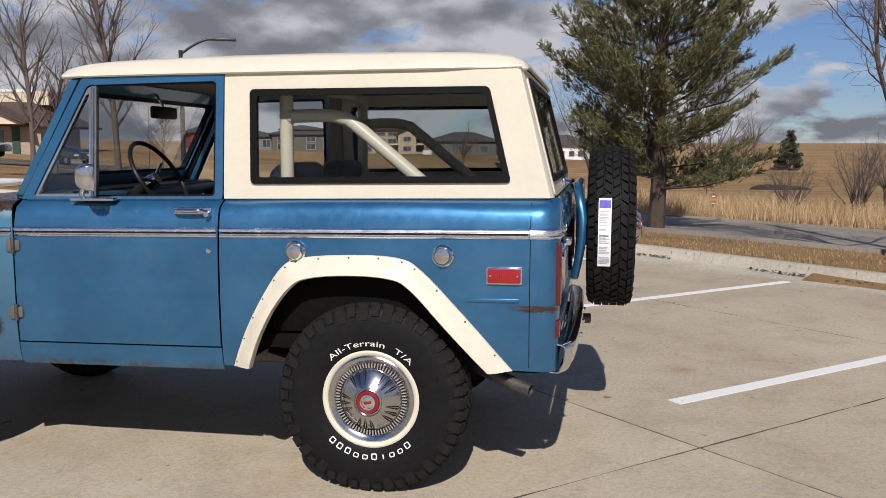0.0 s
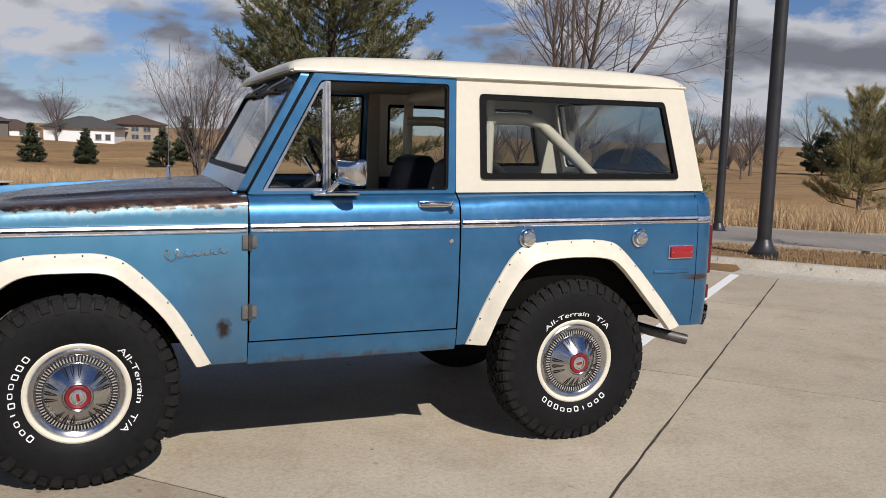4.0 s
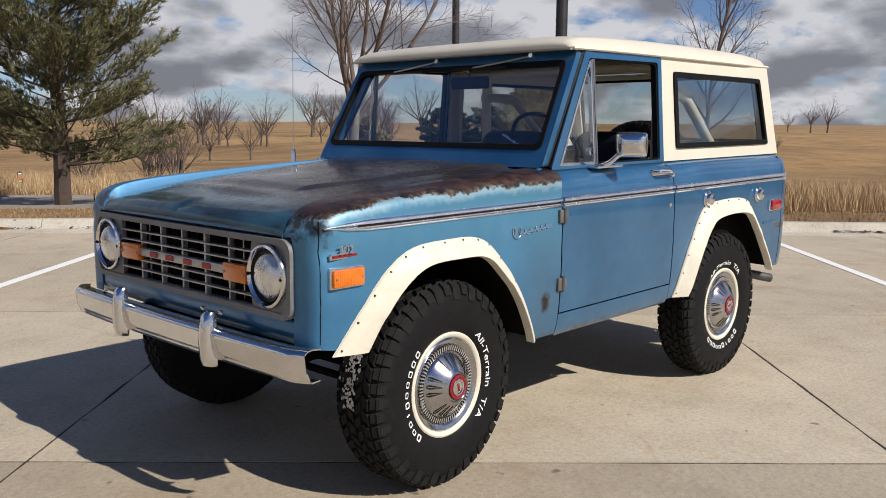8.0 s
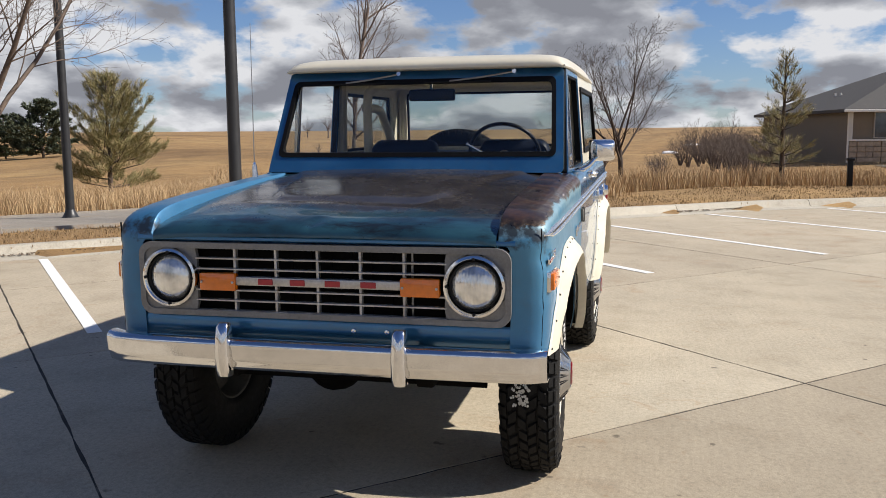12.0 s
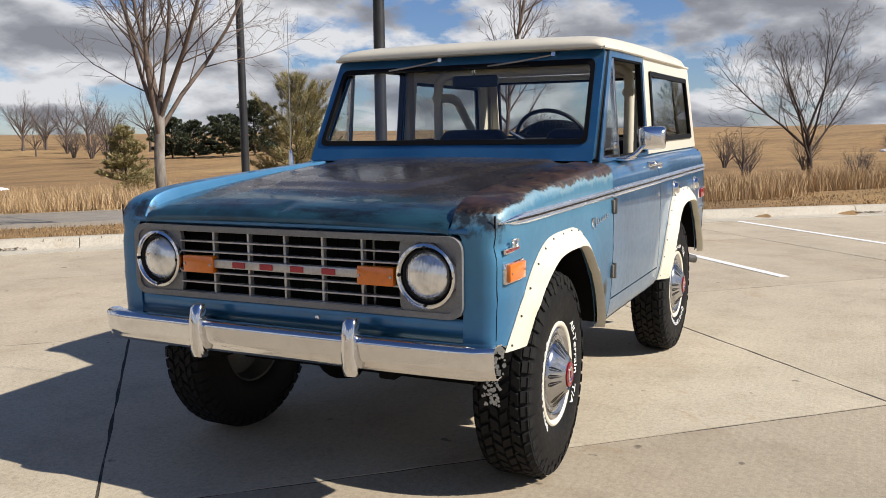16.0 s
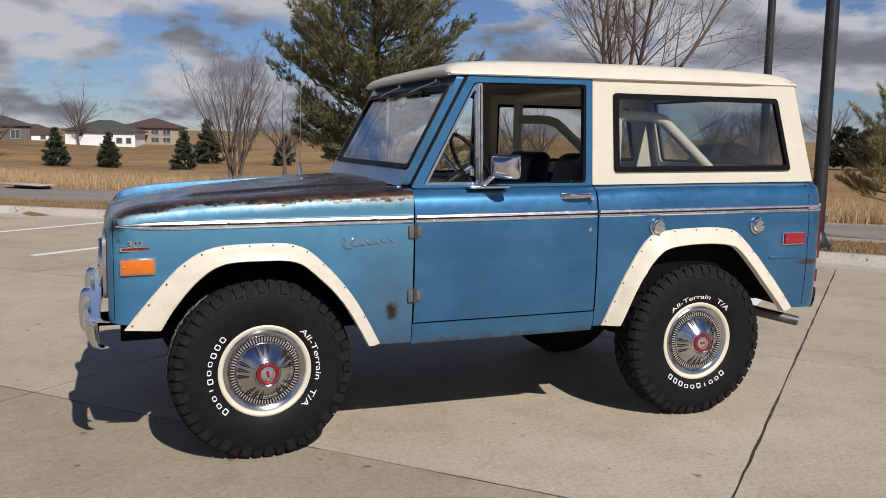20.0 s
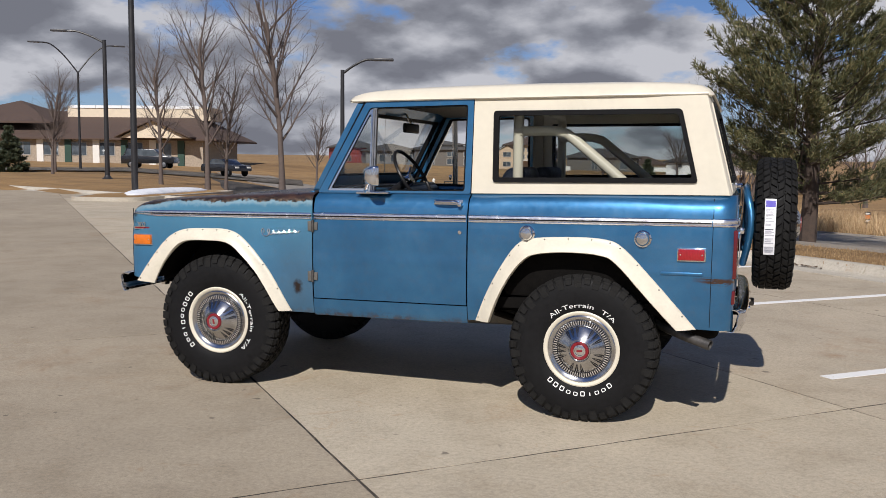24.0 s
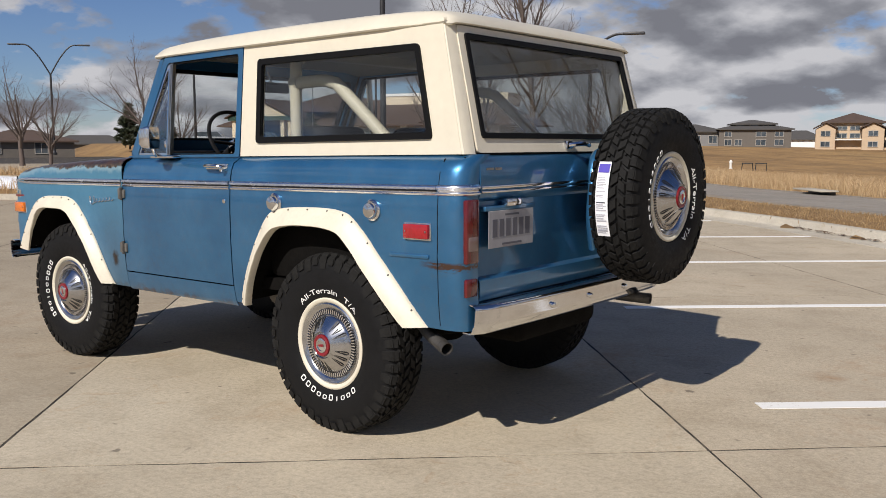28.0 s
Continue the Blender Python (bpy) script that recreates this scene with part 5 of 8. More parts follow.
for s in (-1, 1):
    # dark bar added as the shadow gap between the screen frame and the door
    cpart("pillar_gap_shade", bar([ws_place(s * 0.775, 1.262, 0.046), ws_place(s * 0.747, 1.786, 0.046)], 0.016, 8), M_GASKET, frame_ob)
for y0, y1, zz in ((-0.50, -0.16, 1.752), (0.13, 0.42, 1.755)):
    pts = [ws_place(y0, 1.772, -0.012), ws_place((y0 + y1) / 2, 1.745, -0.032), ws_place(y1, 1.728, -0.026)]
    wiper = cpart("wiper", bar(pts, 0.005, 6), M_DULL, frame_ob, "thin wiper arm parked along the top")
    cpart("wiper_blade", bar([ws_place(y1 - 0.22, 1.722, -0.022), ws_place(y1 + 0.14, 1.722, -0.022)], 0.006, 6), M_BLACK, frame_ob)
    bm = bmesh.new()
    tube(bm, [ws_place(y0, 1.772, 0.0), ws_place(y0, 1.775, -0.022)], 0.012, 10)
    cpart("wiper_pivot", bm, M_CHROME, frame_ob)
for s in (-1, 1):
    cpart("frame_hinge", solid(-0.535, -0.505, min(s * 0.765, s * 0.785), max(s * 0.765, s * 0.785), 1.236, 1.258, 0.005), M_BLUE, frame_ob)

# door frames, quarter lights, wound-down glass
D_OUT = [(-0.468, 1.249), (-0.171, 1.784), (0.504, 1.788), (0.502, 1.249)]
D_IN = [(-0.408, 1.262), (-0.142, 1.754), (0.470, 1.757), (0.466, 1.262)]
for s in (-1, 1):
    door = DOORS[0 if s < 0 else 1]
    cpart("window_frame", ring_bar(corner_round(D_OUT, 0.012), corner_round(D_IN, 0.02), side_place(s), -0.028, 0.004), M_BLUE, door)
    cpart("frame_seal", ring_bar(corner_round([(-0.412, 1.258), (-0.146, 1.758), (0.474, 1.761), (0.470, 1.258)], 0.02), corner_round([(-0.398, 1.268), (-0.134, 1.746), (0.460, 1.748), (0.456, 1.268)], 0.02), side_place(s), -0.034, -0.004), M_GASKET, door)
    cpart("vent_divider", ring_bar([(-0.122, 1.256), (-0.122, 1.750), (-0.098, 1.750), (-0.098, 1.256)], [(-0.112, 1.266), (-0.112, 1.740), (-0.108, 1.740), (-0.108, 1.266)], side_place(s), -0.020, 0.002), M_DULL, door, "grey metal quarter-light post")
    cpart("vent_frame", ring_bar([(-0.402, 1.262), (-0.142, 1.738), (-0.124, 1.748), (-0.124, 1.262)], [(-0.381, 1.274), (-0.148, 1.708), (-0.134, 1.716), (-0.134, 1.274)], side_place(s), -0.016, 0.002), M_CHROME, door)
    clear(cpart("vent_window", pane([(-0.383, 1.272), (-0.149, 1.710), (-0.133, 1.718), (-0.133, 1.272)], side_place(s), -0.012, -0.008), M_GLASS, door, "swivelling quarter light"))
    cpart("vent_latch", solid(-0.165, -0.142, min(s * 0.772, s * 0.796), max(s * 0.772, s * 0.796), 1.30, 1.34, 0.008), M_CHROME, door)
    cpart("frame_line", ring_bar(corner_round([(-0.472, 1.252), (-0.173, 1.787), (0.507, 1.791), (0.505, 1.252)], 0.012), corner_round([(-0.466, 1.256), (-0.169, 1.781), (0.501, 1.785), (0.499, 1.256)], 0.012), side_place(s), -0.030, -0.001), M_GASKET, door)
    cpart("door_card", solid(-0.44, 0.48, min(s * 0.74, s * 0.765), max(s * 0.74, s * 0.765), 0.62, 1.24, 0.01), M_DASH, door)
    cpart("lock_knob", bar([(0.40, s * 0.775, 1.245), (0.40, s * 0.775, 1.275)], 0.004, 6), M_CHROME, door)
    # door top sill
    bm = bmesh.new()
    rings(bm, [[(x, s * 0.80, 1.2495), (x, s * 0.74, 1.2505), (x, s * 0.735, 1.235)] for x in (-0.446, 0.0, 0.498)], close=False)
    thicken(bm, 0.004)
    cpart("window_sill", bm, M_BLUE, door)

# door mirror on its strut, driver's side
arm = [(-0.135, -0.835, 1.250), (-0.12, -0.88, 1.27), (-0.085, -0.915, 1.312), (-0.055, -0.94, 1.335)]
mirror = cpart("door_mirror", bar(smooth_path(arm, 4), 0.012, 10), M_CHROME, label="chrome door mirror on a strut")
cpart("mirror_foot", solid(-0.19, 0.02, -0.868, -0.80, 1.244, 1.258, 0.006), M_CHROME, mirror)
bm = bmesh.new()
head = Matrix.Translation((-0.045, -0.950, 1.352)) @ Matrix.Rotation(radians(36), 4, "Z")
rings(bm, [[head @ Vector((dx, u * sc, v * sc)) for u, v in rrect(0.074, 0.058, 0.016)] for dx, sc in ((-0.052, 0.35), (-0.046, 0.62), (-0.03, 0.84), (-0.01, 0.96), (0.012, 1.0), (0.018, 0.98))])
bmesh.ops.recalc_face_normals(bm, faces=bm.faces)
cpart("mirror_shell", bm, M_CHROME, mirror)
bm = bmesh.new()
rings(bm, [[head @ Vector((dx, u * 0.93, v * 0.93)) for u, v in rrect(0.074, 0.058, 0.015)] for dx in (0.017, 0.0195)])
bmesh.ops.recalc_face_normals(bm, faces=bm.faces)
k = Mat("mirror_glass").set(Metallic=1.0, Roughness=0.03)
k.set(Base_Color=(0.85, 0.87, 0.88, 1))
cpart("mirror_glass", bm, k.m, mirror)

# aerial on the far wing
aerial = cpart("aerial", bar([(-0.70, 0.775, 1.225), (-0.70, 0.776, 1.30), (-0.70, 0.777, 1.32)], [0.016, 0.012, 0.006], 10), M_CHROME, label="tall whip aerial on the far wing")
cpart("aerial_whip", bar([(-0.70, 0.777, 1.31), (-0.69, 0.778, 2.02)], [0.0026, 0.0016], 6), M_DULL, aerial)

# ---------------------------------------------------------------- car: tail
bm = bmesh.new()
rows = []
for z, dx in [(0.655, -0.006), (0.668, 0.004), (0.70, 0.006), (0.74, 0.004), (0.755, -0.014), (0.80, -0.020), (1.06, -0.018), (1.075, -0.002), (1.10, 0.006), (1.16, 0.006), (1.21, 0.002), (1.240, -0.012), (1.247, -0.03)]:
    rows.append([(1.957 + dx, 0.752 * u, z) for u in [-1 + q / 8 for q in range(17)]])
rings(bm, rows, close=False)
thicken(bm, 0.005)
tg = cpart("tailgate", bm, M_BLUE, label="blue drop-down tailgate")
cpart("tail_backing", solid(1.89, 1.922, -0.80, 0.80, 0.60, 1.24), M_UNDER)
bm = bmesh.new()
for z0, z1 in ((1.094, 1.104), (1.110, 1.124)):
    box(bm, 1.955, 1.9715, -0.750, 0.750, z0, z1, 0.003)
cpart("tailgate_moulding", bm, M_CHROME, tg)
cpart("lower_panel", solid(1.925, 1.955, -0.80, 0.80, 0.565, 0.650, 0.01), M_BLUE)
for s in (-1, 1):
    # upright tail lamps and reversing lamps
    y = s * 0.802
    ob = cpart("tail_lamp", solid(1.940, 1.966, y - 0.040, y + 0.040, 0.815, 1.072, 0.008), M_TAIL, label="tall red tail lamp with a clear middle")
    cpart("reverse_lens", solid(1.945, 1.969, y - 0.033, y + 0.033, 0.865, 0.925, 0.006), M_REVERSE, ob)
    cpart("reflector", solid(1.940, 1.964, y - 0.036, y + 0.036, 0.680, 0.755, 0.008), M_TAIL, label="red rear reflector")
plate = cpart("number_plate", solid(1.972, 1.975, -0.712, -0.392, 0.868, 1.020, 0.001, 1), M_PLATE, tg, "white number plate with dark blocked marks")
for q in range(6):
    y = -0.688 + q * 0.047
    cpart("plate_mark", solid(1.975, 1.9765, y, y + 0.033, 0.912, 0.985), M_PRINT, tg)
cpart("plate_mark", solid(1.975, 1.9765, -0.62, -0.48, 0.878, 0.886), M_PRINT, tg)
cpart("plate_mark", solid(1.975, 1.9765, -0.60, -0.50, 0.998, 1.006), M_PRINT, tg)
cpart("plate_lamp", solid(1.955, 1.995, -0.60, -0.50, 1.035, 1.068, 0.01), M_CHROME, tg, "chrome plate lamp")
cpart("plate_bracket", solid(1.945, 1.972, -0.73, -0.37, 1.02, 1.04, 0.004), M_BLUE, tg)
for q, w in enumerate((0.05, 0.045)):
    cpart("tailgate_badge", solid(1.962, 1.966, -0.715 + q * 0.06, -0.715 + q * 0.06 + w, 1.186, 1.196, 0.001, 1), M_DULL, tg)
# swing-away carrier for the spare
carrier = cpart("spare_carrier", bar(smooth_path([(1.99, 0.10, 0.80), (2.02, 0.02, 0.95), (2.03, 0.02, 1.10), (2.0, 0.10, 1.24), (2.0, 0.4, 1.27), (2.0, 0.72, 1.24), (2.0, 0.78, 1.05), (1.99, 0.78, 0.82)], 5), 0.022, 10), M_BLUE, label="blue tubular swing-away spare wheel carrier")
cpart("carrier_plate", solid(1.99, 2.05, 0.20, 0.46, 0.95, 1.18, 0.01), M_BLUE, carrier)
cpart("carrier_brace", bar([(2.0, 0.12, 0.90), (2.02, 0.70, 0.92)], 0.018, 8), M_BLUE, carrier)

# ---------------------------------------------------------------- wheels
TYRE_R, TYRE_W = 0.417, 0.268


def text_mesh(body, size, depth):
    cu = bpy.data.curves.new("words", "FONT")
    cu.body, cu.size, cu.extrude = body, size, depth
    cu.align_x = "CENTER"
    ob = bpy.data.objects.new("words", cu)
    me = bpy.data.meshes.new_from_object(ob)
    bpy.data.objects.remove(ob)
    bpy.data.curves.remove(cu)
    return me


def arc_letters(body, size, radius, centre_deg, y, squeeze=1.0, up=1):
    """Words bent along a circle in the wheel's plane, facing -y."""
    me = text_mesh(body, size, 0.0012)
    bm = bmesh.new()
    bm.from_mesh(me)
    for v in bm.verts:
        a = radians(centre_deg) - up * v.co.x * squeeze / radius
        r = radius + up * v.co.y
        v.co = Vector((r * math.cos(a), y(r) - v.co.z, r * math.sin(a)))
    bmesh.ops.recalc_face_normals(bm, faces=bm.faces)
    return bm


def make_wheel(name, label):
    """A wheel about its own centre, outer face towards -y."""
    w = empty(name)
    w["label"] = label
    R, H = TYRE_R, TYRE_W / 2
    prof = [(0.195, 0.085), (0.200, 0.105), (0.225, 0.122), (0.26, 0.131), (0.30, 0.134), (0.335, 0.131), (0.365, 0.124), (0.388, 0.113), (0.400, 0.098), (0.404, 0.06), (0.405, 0.0)]
    prof = [(r, -h) for r, h in prof] + [(r, h) for r, h in reversed(prof[:-1])]
    bm = bmesh.new()
    lathe(bm, prof, "y", 72)
    bmesh.ops.recalc_face_normals(bm, faces=bm.faces)
    tyre = part("tyre", bm, M_RUBBER, w, "black all-terrain tyre with raised white words", 50)
    # tread: staggered centre blocks and shoulder lugs, one mesh of small pieces
    bm = bmesh.new()

    def lug(ang, y, wid, length, r0, r1, skew=0.0, drop=0.0):
        vs = []
        for rr, sh in ((r0, 1.0), (r1, 0.84)):
            for da, dy in ((-1, -1), (1, -1), (1, 1), (-1, 1)):
                a = ang + (da * length * sh / 2 + dy * skew) / R
                r = rr - (drop if dy * (1 if y > 0 else -1) > 0 else 0)
                vs.append(bm.verts.new((r * math.cos(a), y + dy * wid * sh / 2, r * math.sin(a))))
        b, t = vs[:4], vs[4:]
        bm.faces.new(t)
        for i in range(4):
            j = (i + 1) % 4
            bm.faces.new((b[i], b[j], t[j], t[i]))

    rng = random.Random(7)
    n = 46
    for q in range(n):
        a = 2 * math.pi * q / n
        for row, (y, wid, off) in enumerate([(-0.066, 0.041, 0.0), (-0.022, 0.040, 0.5), (0.022, 0.040, 0.1), (0.066, 0.041, 0.6)]):
            aa = a + 2 * math.pi * off / n
            lug(aa, y + rng.uniform(-0.004, 0.004), wid, 0.044 + rng.uniform(-0.005, 0.004), 0.402, R, skew=0.011 * (1 if row % 2 else -1))
            if q % 2:
                lug(aa + 0.05, y + 0.012, 0.016, 0.014, 0.402, R - 0.001)
        for s in (-1, 1):
            ln = 0.049 if q % 2 else 0.042
            lug(a + (0.03 if s > 0 else 0), s * 0.108, 0.036, ln, 0.394, R - 0.003, drop=0.020)
            # side biters
            aa = a + (0.03 if s > 0 else 0)
            r0, r1 = (0.346, 0.402) if q % 2 else (0.366, 0.402)
            vs = []
            for yy, sc in ((0.116, 1.0), (0.1345, 0.86)):
                for rr, da in ((r0, -1), (r1, -1), (r1, 1), (r0, 1)):
                    b2 = aa + da * ln * 0.5 * sc / R
                    y2 = s * (yy if rr > 0.39 or yy < 0.12 else yy - 0.002)
                    vs.append(bm.verts.new((rr * math.cos(b2), y2 - s * (0.016 if rr > 0.39 and yy > 0.12 else 0), rr * math.sin(b2))))
            bm.faces.new(vs[4:])
            for i in range(4):
                j = (i + 1) % 4
                bm.faces.new((vs[i], vs[j], vs[4 + j], vs[4 + i]))
    bmesh.ops.recalc_face_normals(bm, faces=bm.faces)
    part("tread", bm, M_TREAD, w, "chunky staggered tread blocks", 0)
    wall = lambda r: -interp(r, [(0.200, 0.105), (0.225, 0.122), (0.26, 0.131), (0.30, 0.134), (0.335, 0.131)]) - 0.0005
    for word, mid_deg in (("All-Terrain", 97), ("T/A", 45)):
        part("tyre_word", arc_letters(word, 0.036, 0.234, mid_deg, wall, 1.60), M_WHITE, w, "raised white tyre lettering", 0)
    # the maker's name stays a row of plain white marks
    for q in range(10):
        a = radians(-140 + q * 9.2)
        tall = q in (0, 1, 2, 5, 9)
        hi = 0.0135 if tall else 0.0098
        lo_r = 0.262 - hi * 2 if not tall else 0.262 - 0.027
        mid_r = lo_r + hi
        place = lambda u, v, d: Vector((-(u) * math.sin(a) + (mid_r + v) * math.cos(a), wall(mid_r + v) + d, u * math.cos(a) + (mid_r + v) * math.sin(a)))
        hw = 0.0028 if q == 6 else 0.0125
        bm = ring_bar(rrect(hw, hi, min(hw, 0.006), 3), rrect(hw * 0.62 if hw > 0.003 else 0.0004, hi * 0.66 if hw > 0.003 else hi * 0.9, 0.0003, 3), place, 0.002, -0.0022)
        part("white_mark", bm, M_WHITE, w, smooth=0)
    # steel rim with a cream lip
    bm = bmesh.new()
    lathe(bm, [(0.186, -0.085), (0.190, -0.112), (0.197, -0.119), (0.206, -0.121), (0.2125, -0.117), (0.213, -0.105), (0.205, -0.09)], "y", 64)
    bmesh.ops.recalc_face_normals(bm, faces=bm.faces)
    part("rim_lip", bm, M_FLARE, w, "cream painted rim edge")
    bm = bmesh.new()
    lathe(bm, [(0.200, 0.10), (0.190, 0.095), (0.180, 0.05), (0.175, -0.02), (0.10, -0.03), (0.05, -0.01), (0.04, 0.06), (0.0005, 0.06)], "y", 40)
    bmesh.ops.recalc_face_normals(bm, faces=bm.faces)
    part("rim", bm, M_RIM, w)
    # full wheel cover
    bm = bmesh.new()
    lathe(bm, [(0.191, -0.100), (0.190, -0.112), (0.183, -0.117), (0.172, -0.112), (0.160, -0.104), (0.158, -0.100), (0.136, -0.104), (0.134, -0.110), (0.124, -0.122), (0.10, -0.142), (0.075, -0.163), (0.062, -0.172), (0.060, -0.165), (0.052, -0.170), (0.050, -0.166), (0.0005, -0.165)], "y", 72)
    bmesh.ops.recalc_face_normals(bm, faces=bm.faces)
    part("wheel_cover", bm, M_COVER, w, "bright wheel cover with radial flutes", 30)
    bm = bmesh.new()
    lathe(bm, [(0.1572, -0.1006), (0.1570, -0.1030), (0.1372, -0.1064), (0.1370, -0.1040)], "y", 64)
    bmesh.ops.recalc_face_normals(bm, faces=bm.faces)
    part("rib_ground", bm, M_BLACK, w)
    for q in range(72):
        a = 2 * math.pi * q / 72
        bm = solid(0.1375, 0.157, -0.1085, -0.1005, -0.0028, 0.0028)
        bmesh.ops.transform(bm, matrix=Matrix.Rotation(a, 4, "Y"), verts=bm.verts)
        if q == 0:
            first = part("cover_rib", bm, M_STRIP, w, smooth=0)
            rib_mesh = first.data
            bm2 = None
        else:
            bm.free()
            ob = new("cover_rib", rib_mesh)
            ob.parent = w
            ob.matrix_basis = Matrix.Rotation(a, 4, "Y")
    for q in range(15):
        a = 2 * math.pi * (q // 3 + 0.5) / 5 + radians((-15, 0, 15)[q % 3])
        if q == 0:
            bm = bmesh.new()
            rows = []
            for r, wd in [(0.078, 0.0015), (0.09, 0.004), (0.11, 0.0075), (0.122, 0.009), (0.130, 0.005)]:
                yb = interp(r, [(0.062, -0.1720), (0.075, -0.1632), (0.10, -0.1424), (0.124, -0.1225), (0.134, -0.111)])
                rows.append([(r, yb - 0.0012, -wd), (r, yb - 0.0008, -wd * 0.6), (r, yb + 0.001, 0), (r, yb - 0.0008, wd * 0.6), (r, yb - 0.0012, wd)])
            rings(bm, rows, close=False)
            thicken(bm, 0.001)
            flute = part("flute", bm, M_BLACK, w)
            flute_mesh = flute.data
            flute.matrix_basis = Matrix.Rotation(a, 4, "Y")
        else:
            ob = new("flute", flute_mesh)
            ob.parent = w
            ob.matrix_basis = Matrix.Rotation(a, 4, "Y")
    bm = bmesh.new()
    lathe(bm, [(0.050, -0.167), (0.0495, -0.177), (0.044, -0.179), (0.034, -0.175), (0.032, -0.169)], "y", 40)
    bmesh.ops.recalc_face_normals(bm, faces=bm.faces)
    part("cover_ring", bm, M_RED, w, "red enamel centre ring")
    bm = bmesh.new()
    lathe(bm, [(0.034, -0.167), (0.033, -0.179), (0.026, -0.181), (0.024, -0.177), (0.014, -0.179), (0.0005, -0.179)], "y", 32)
    bmesh.ops.recalc_face_normals(bm, faces=bm.faces)
    part("cover_boss", bm, M_CHROME, w)
    part("boss_mark", solid(-0.016, 0.016, -0.182, -0.178, -0.006, 0.006, 0.002, 1), M_RED, w)
    return w


wheel = make_wheel("wheel", "chunky all-terrain tyre on a bright covered wheel")
wheel.parent = car


def place_wheel(m, first=False):
    if first:
        wheel.matrix_basis = m
        return wheel
    ob = copy_thing(wheel, m)
    ob.parent = car
    return ob


SLIM = Matrix.Diagonal((1, 0.90, 1, 1))
TURN = lambda a: Matrix.Rotation(radians(a), 4, "Y")
place_wheel(Matrix.Translation((-1.168, -0.738, 0.412)) @ Matrix.Rotation(radians(3.0), 4, "Z") @ SLIM @ TURN(80), True)
place_wheel(Matrix.Translation((1.168, -0.748, 0.412)) @ SLIM @ TURN(-8))
place_wheel(Matrix.Translation((-1.168, 0.765, 0.412)) @ Matrix.Rotation(radians(178), 4, "Z") @ SLIM @ TURN(100))
place_wheel(Matrix.Translation((1.168, 0.742, 0.412)) @ Matrix.Rotation(math.pi, 4, "Z") @ SLIM @ TURN(30))
spare = place_wheel(Matrix.Translation((2.168, 0.33, 1.072)) @ Matrix.Rotation(radians(90), 4, "Z") @ TURN(95))
spare["label"] = "spare wheel with a paper label on its tread"
# paper label across the spare's tread
bm = bmesh.new()
rows = []
for q in range(13):
    a = radians(203 - 3.9 * q)
    r = TYRE_R + 0.003
    rows.append([(2.105 + dx, 0.33 + r * math.cos(a), 1.072 + r * math.sin(a)) for dx in (0.0, 0.03, 0.062)])
rings(bm, rows, close=False)
thicken(bm, 0.001)
lab = cpart("tyre_label", bm, M_STICKER, label="white printed paper label on the spare's tread", raked=False)


def label_mark(q0, q1, u0, u1, mat):
    bm = bmesh.new()
    rr = []
    for q in range(5):
        a = radians(203 - 3.9 * (q0 + (q1 - q0) * q / 4))
        r = TYRE_R + 0.0045
        rr.append([(2.105 + 0.062 * u, 0.33 + r * math.cos(a), 1.072 + r * math.sin(a)) for u in (u0, u1)])
    rings(bm, rr, close=False)
    thicken(bm, 0.0006)
    cpart("label_print", bm, mat, lab, raked=False)


label_mark(10.2, 11.6, 0.06, 0.94, M_INDIGO)
rng = random.Random(3)
q = 0.6
while q < 9.8:
    wdt = rng.uniform(0.08, 0.2)
    if rng.random() < 0.85:
        label_mark(q, q + wdt, 0.08, rng.uniform(0.6, 0.94), M_PRINT if rng.random() < 0.12 else M_FAINT)
    q += wdt + rng.uniform(0.08, 0.2)
# tyre weights scuffed white on the driver's front tread
bm = bmesh.new()
rng = random.Random(11)
for q in range(240):
    a = radians(rng.uniform(125, 184))
    y = -0.738 + rng.gauss(0.0, 0.020)
    r = TYRE_R + 0.001
    c = Vector((-1.168 + r * math.cos(a), y, 0.412 + r * math.sin(a)))
    t = Vector((-math.sin(a), 0, math.cos(a)))
    u = Vector((0, 1, 0))
    nrm = Vector((math.cos(a), 0, math.sin(a)))
    sz = rng.uniform(0.004, 0.010)
    vs = [bm.verts.new(c + nrm * 0.001 + (t * math.cos(b) + u * math.sin(b)) * sz * rng.uniform(0.6, 1.2)) for b in (0, 1.3, 2.5, 3.7, 5.0)]
    bm.faces.new(vs)
bmesh.ops.solidify(bm, geom=list(bm.faces), thickness=0.001)
tagged(part("chalk_scuff", bm, M_WHITE, car, "white chalky scuffs on the front tread", 0), kind="stuff")

# ---------------------------------------------------------------- car: cabin
def cushion(x0, x1, y0, y1, z0, z1, lean=0.0, bev=0.05):
    bm = solid(x0, x1, y0, y1, z0, z1, bev, 4)
    for v in bm.verts:
        v.co.x += lean * (v.co.z - z0)
    return bm


for y in (-0.36, 0.36):
    seat = cpart("front_seat", cushion(0.08, 0.58, y - 0.25, y + 0.25, 0.78, 0.95), M_NAVY, label="dark navy vinyl bucket seat")
    bm = cushion(0.50, 0.64, y - 0.25, y + 0.25, 0.88, 1.40, 0.25, 0.055)
    for v in bm.verts:
        if v.co.z > 1.25:
            v.co.y = y + (v.co.y - y) * (1 - (v.co.z - 1.25) * 1.2)
    cpart("seat_back", bm, M_NAVY, seat)
cpart("rear_seat", cushion(1.35, 1.75, -0.52, 0.52, 0.80, 0.97), M_NAVY, label="dark navy rear bench")
cpart("rear_seat_back", cushion(1.70, 1.80, -0.52, 0.52, 0.88, 1.30, 0.1), M_NAVY)
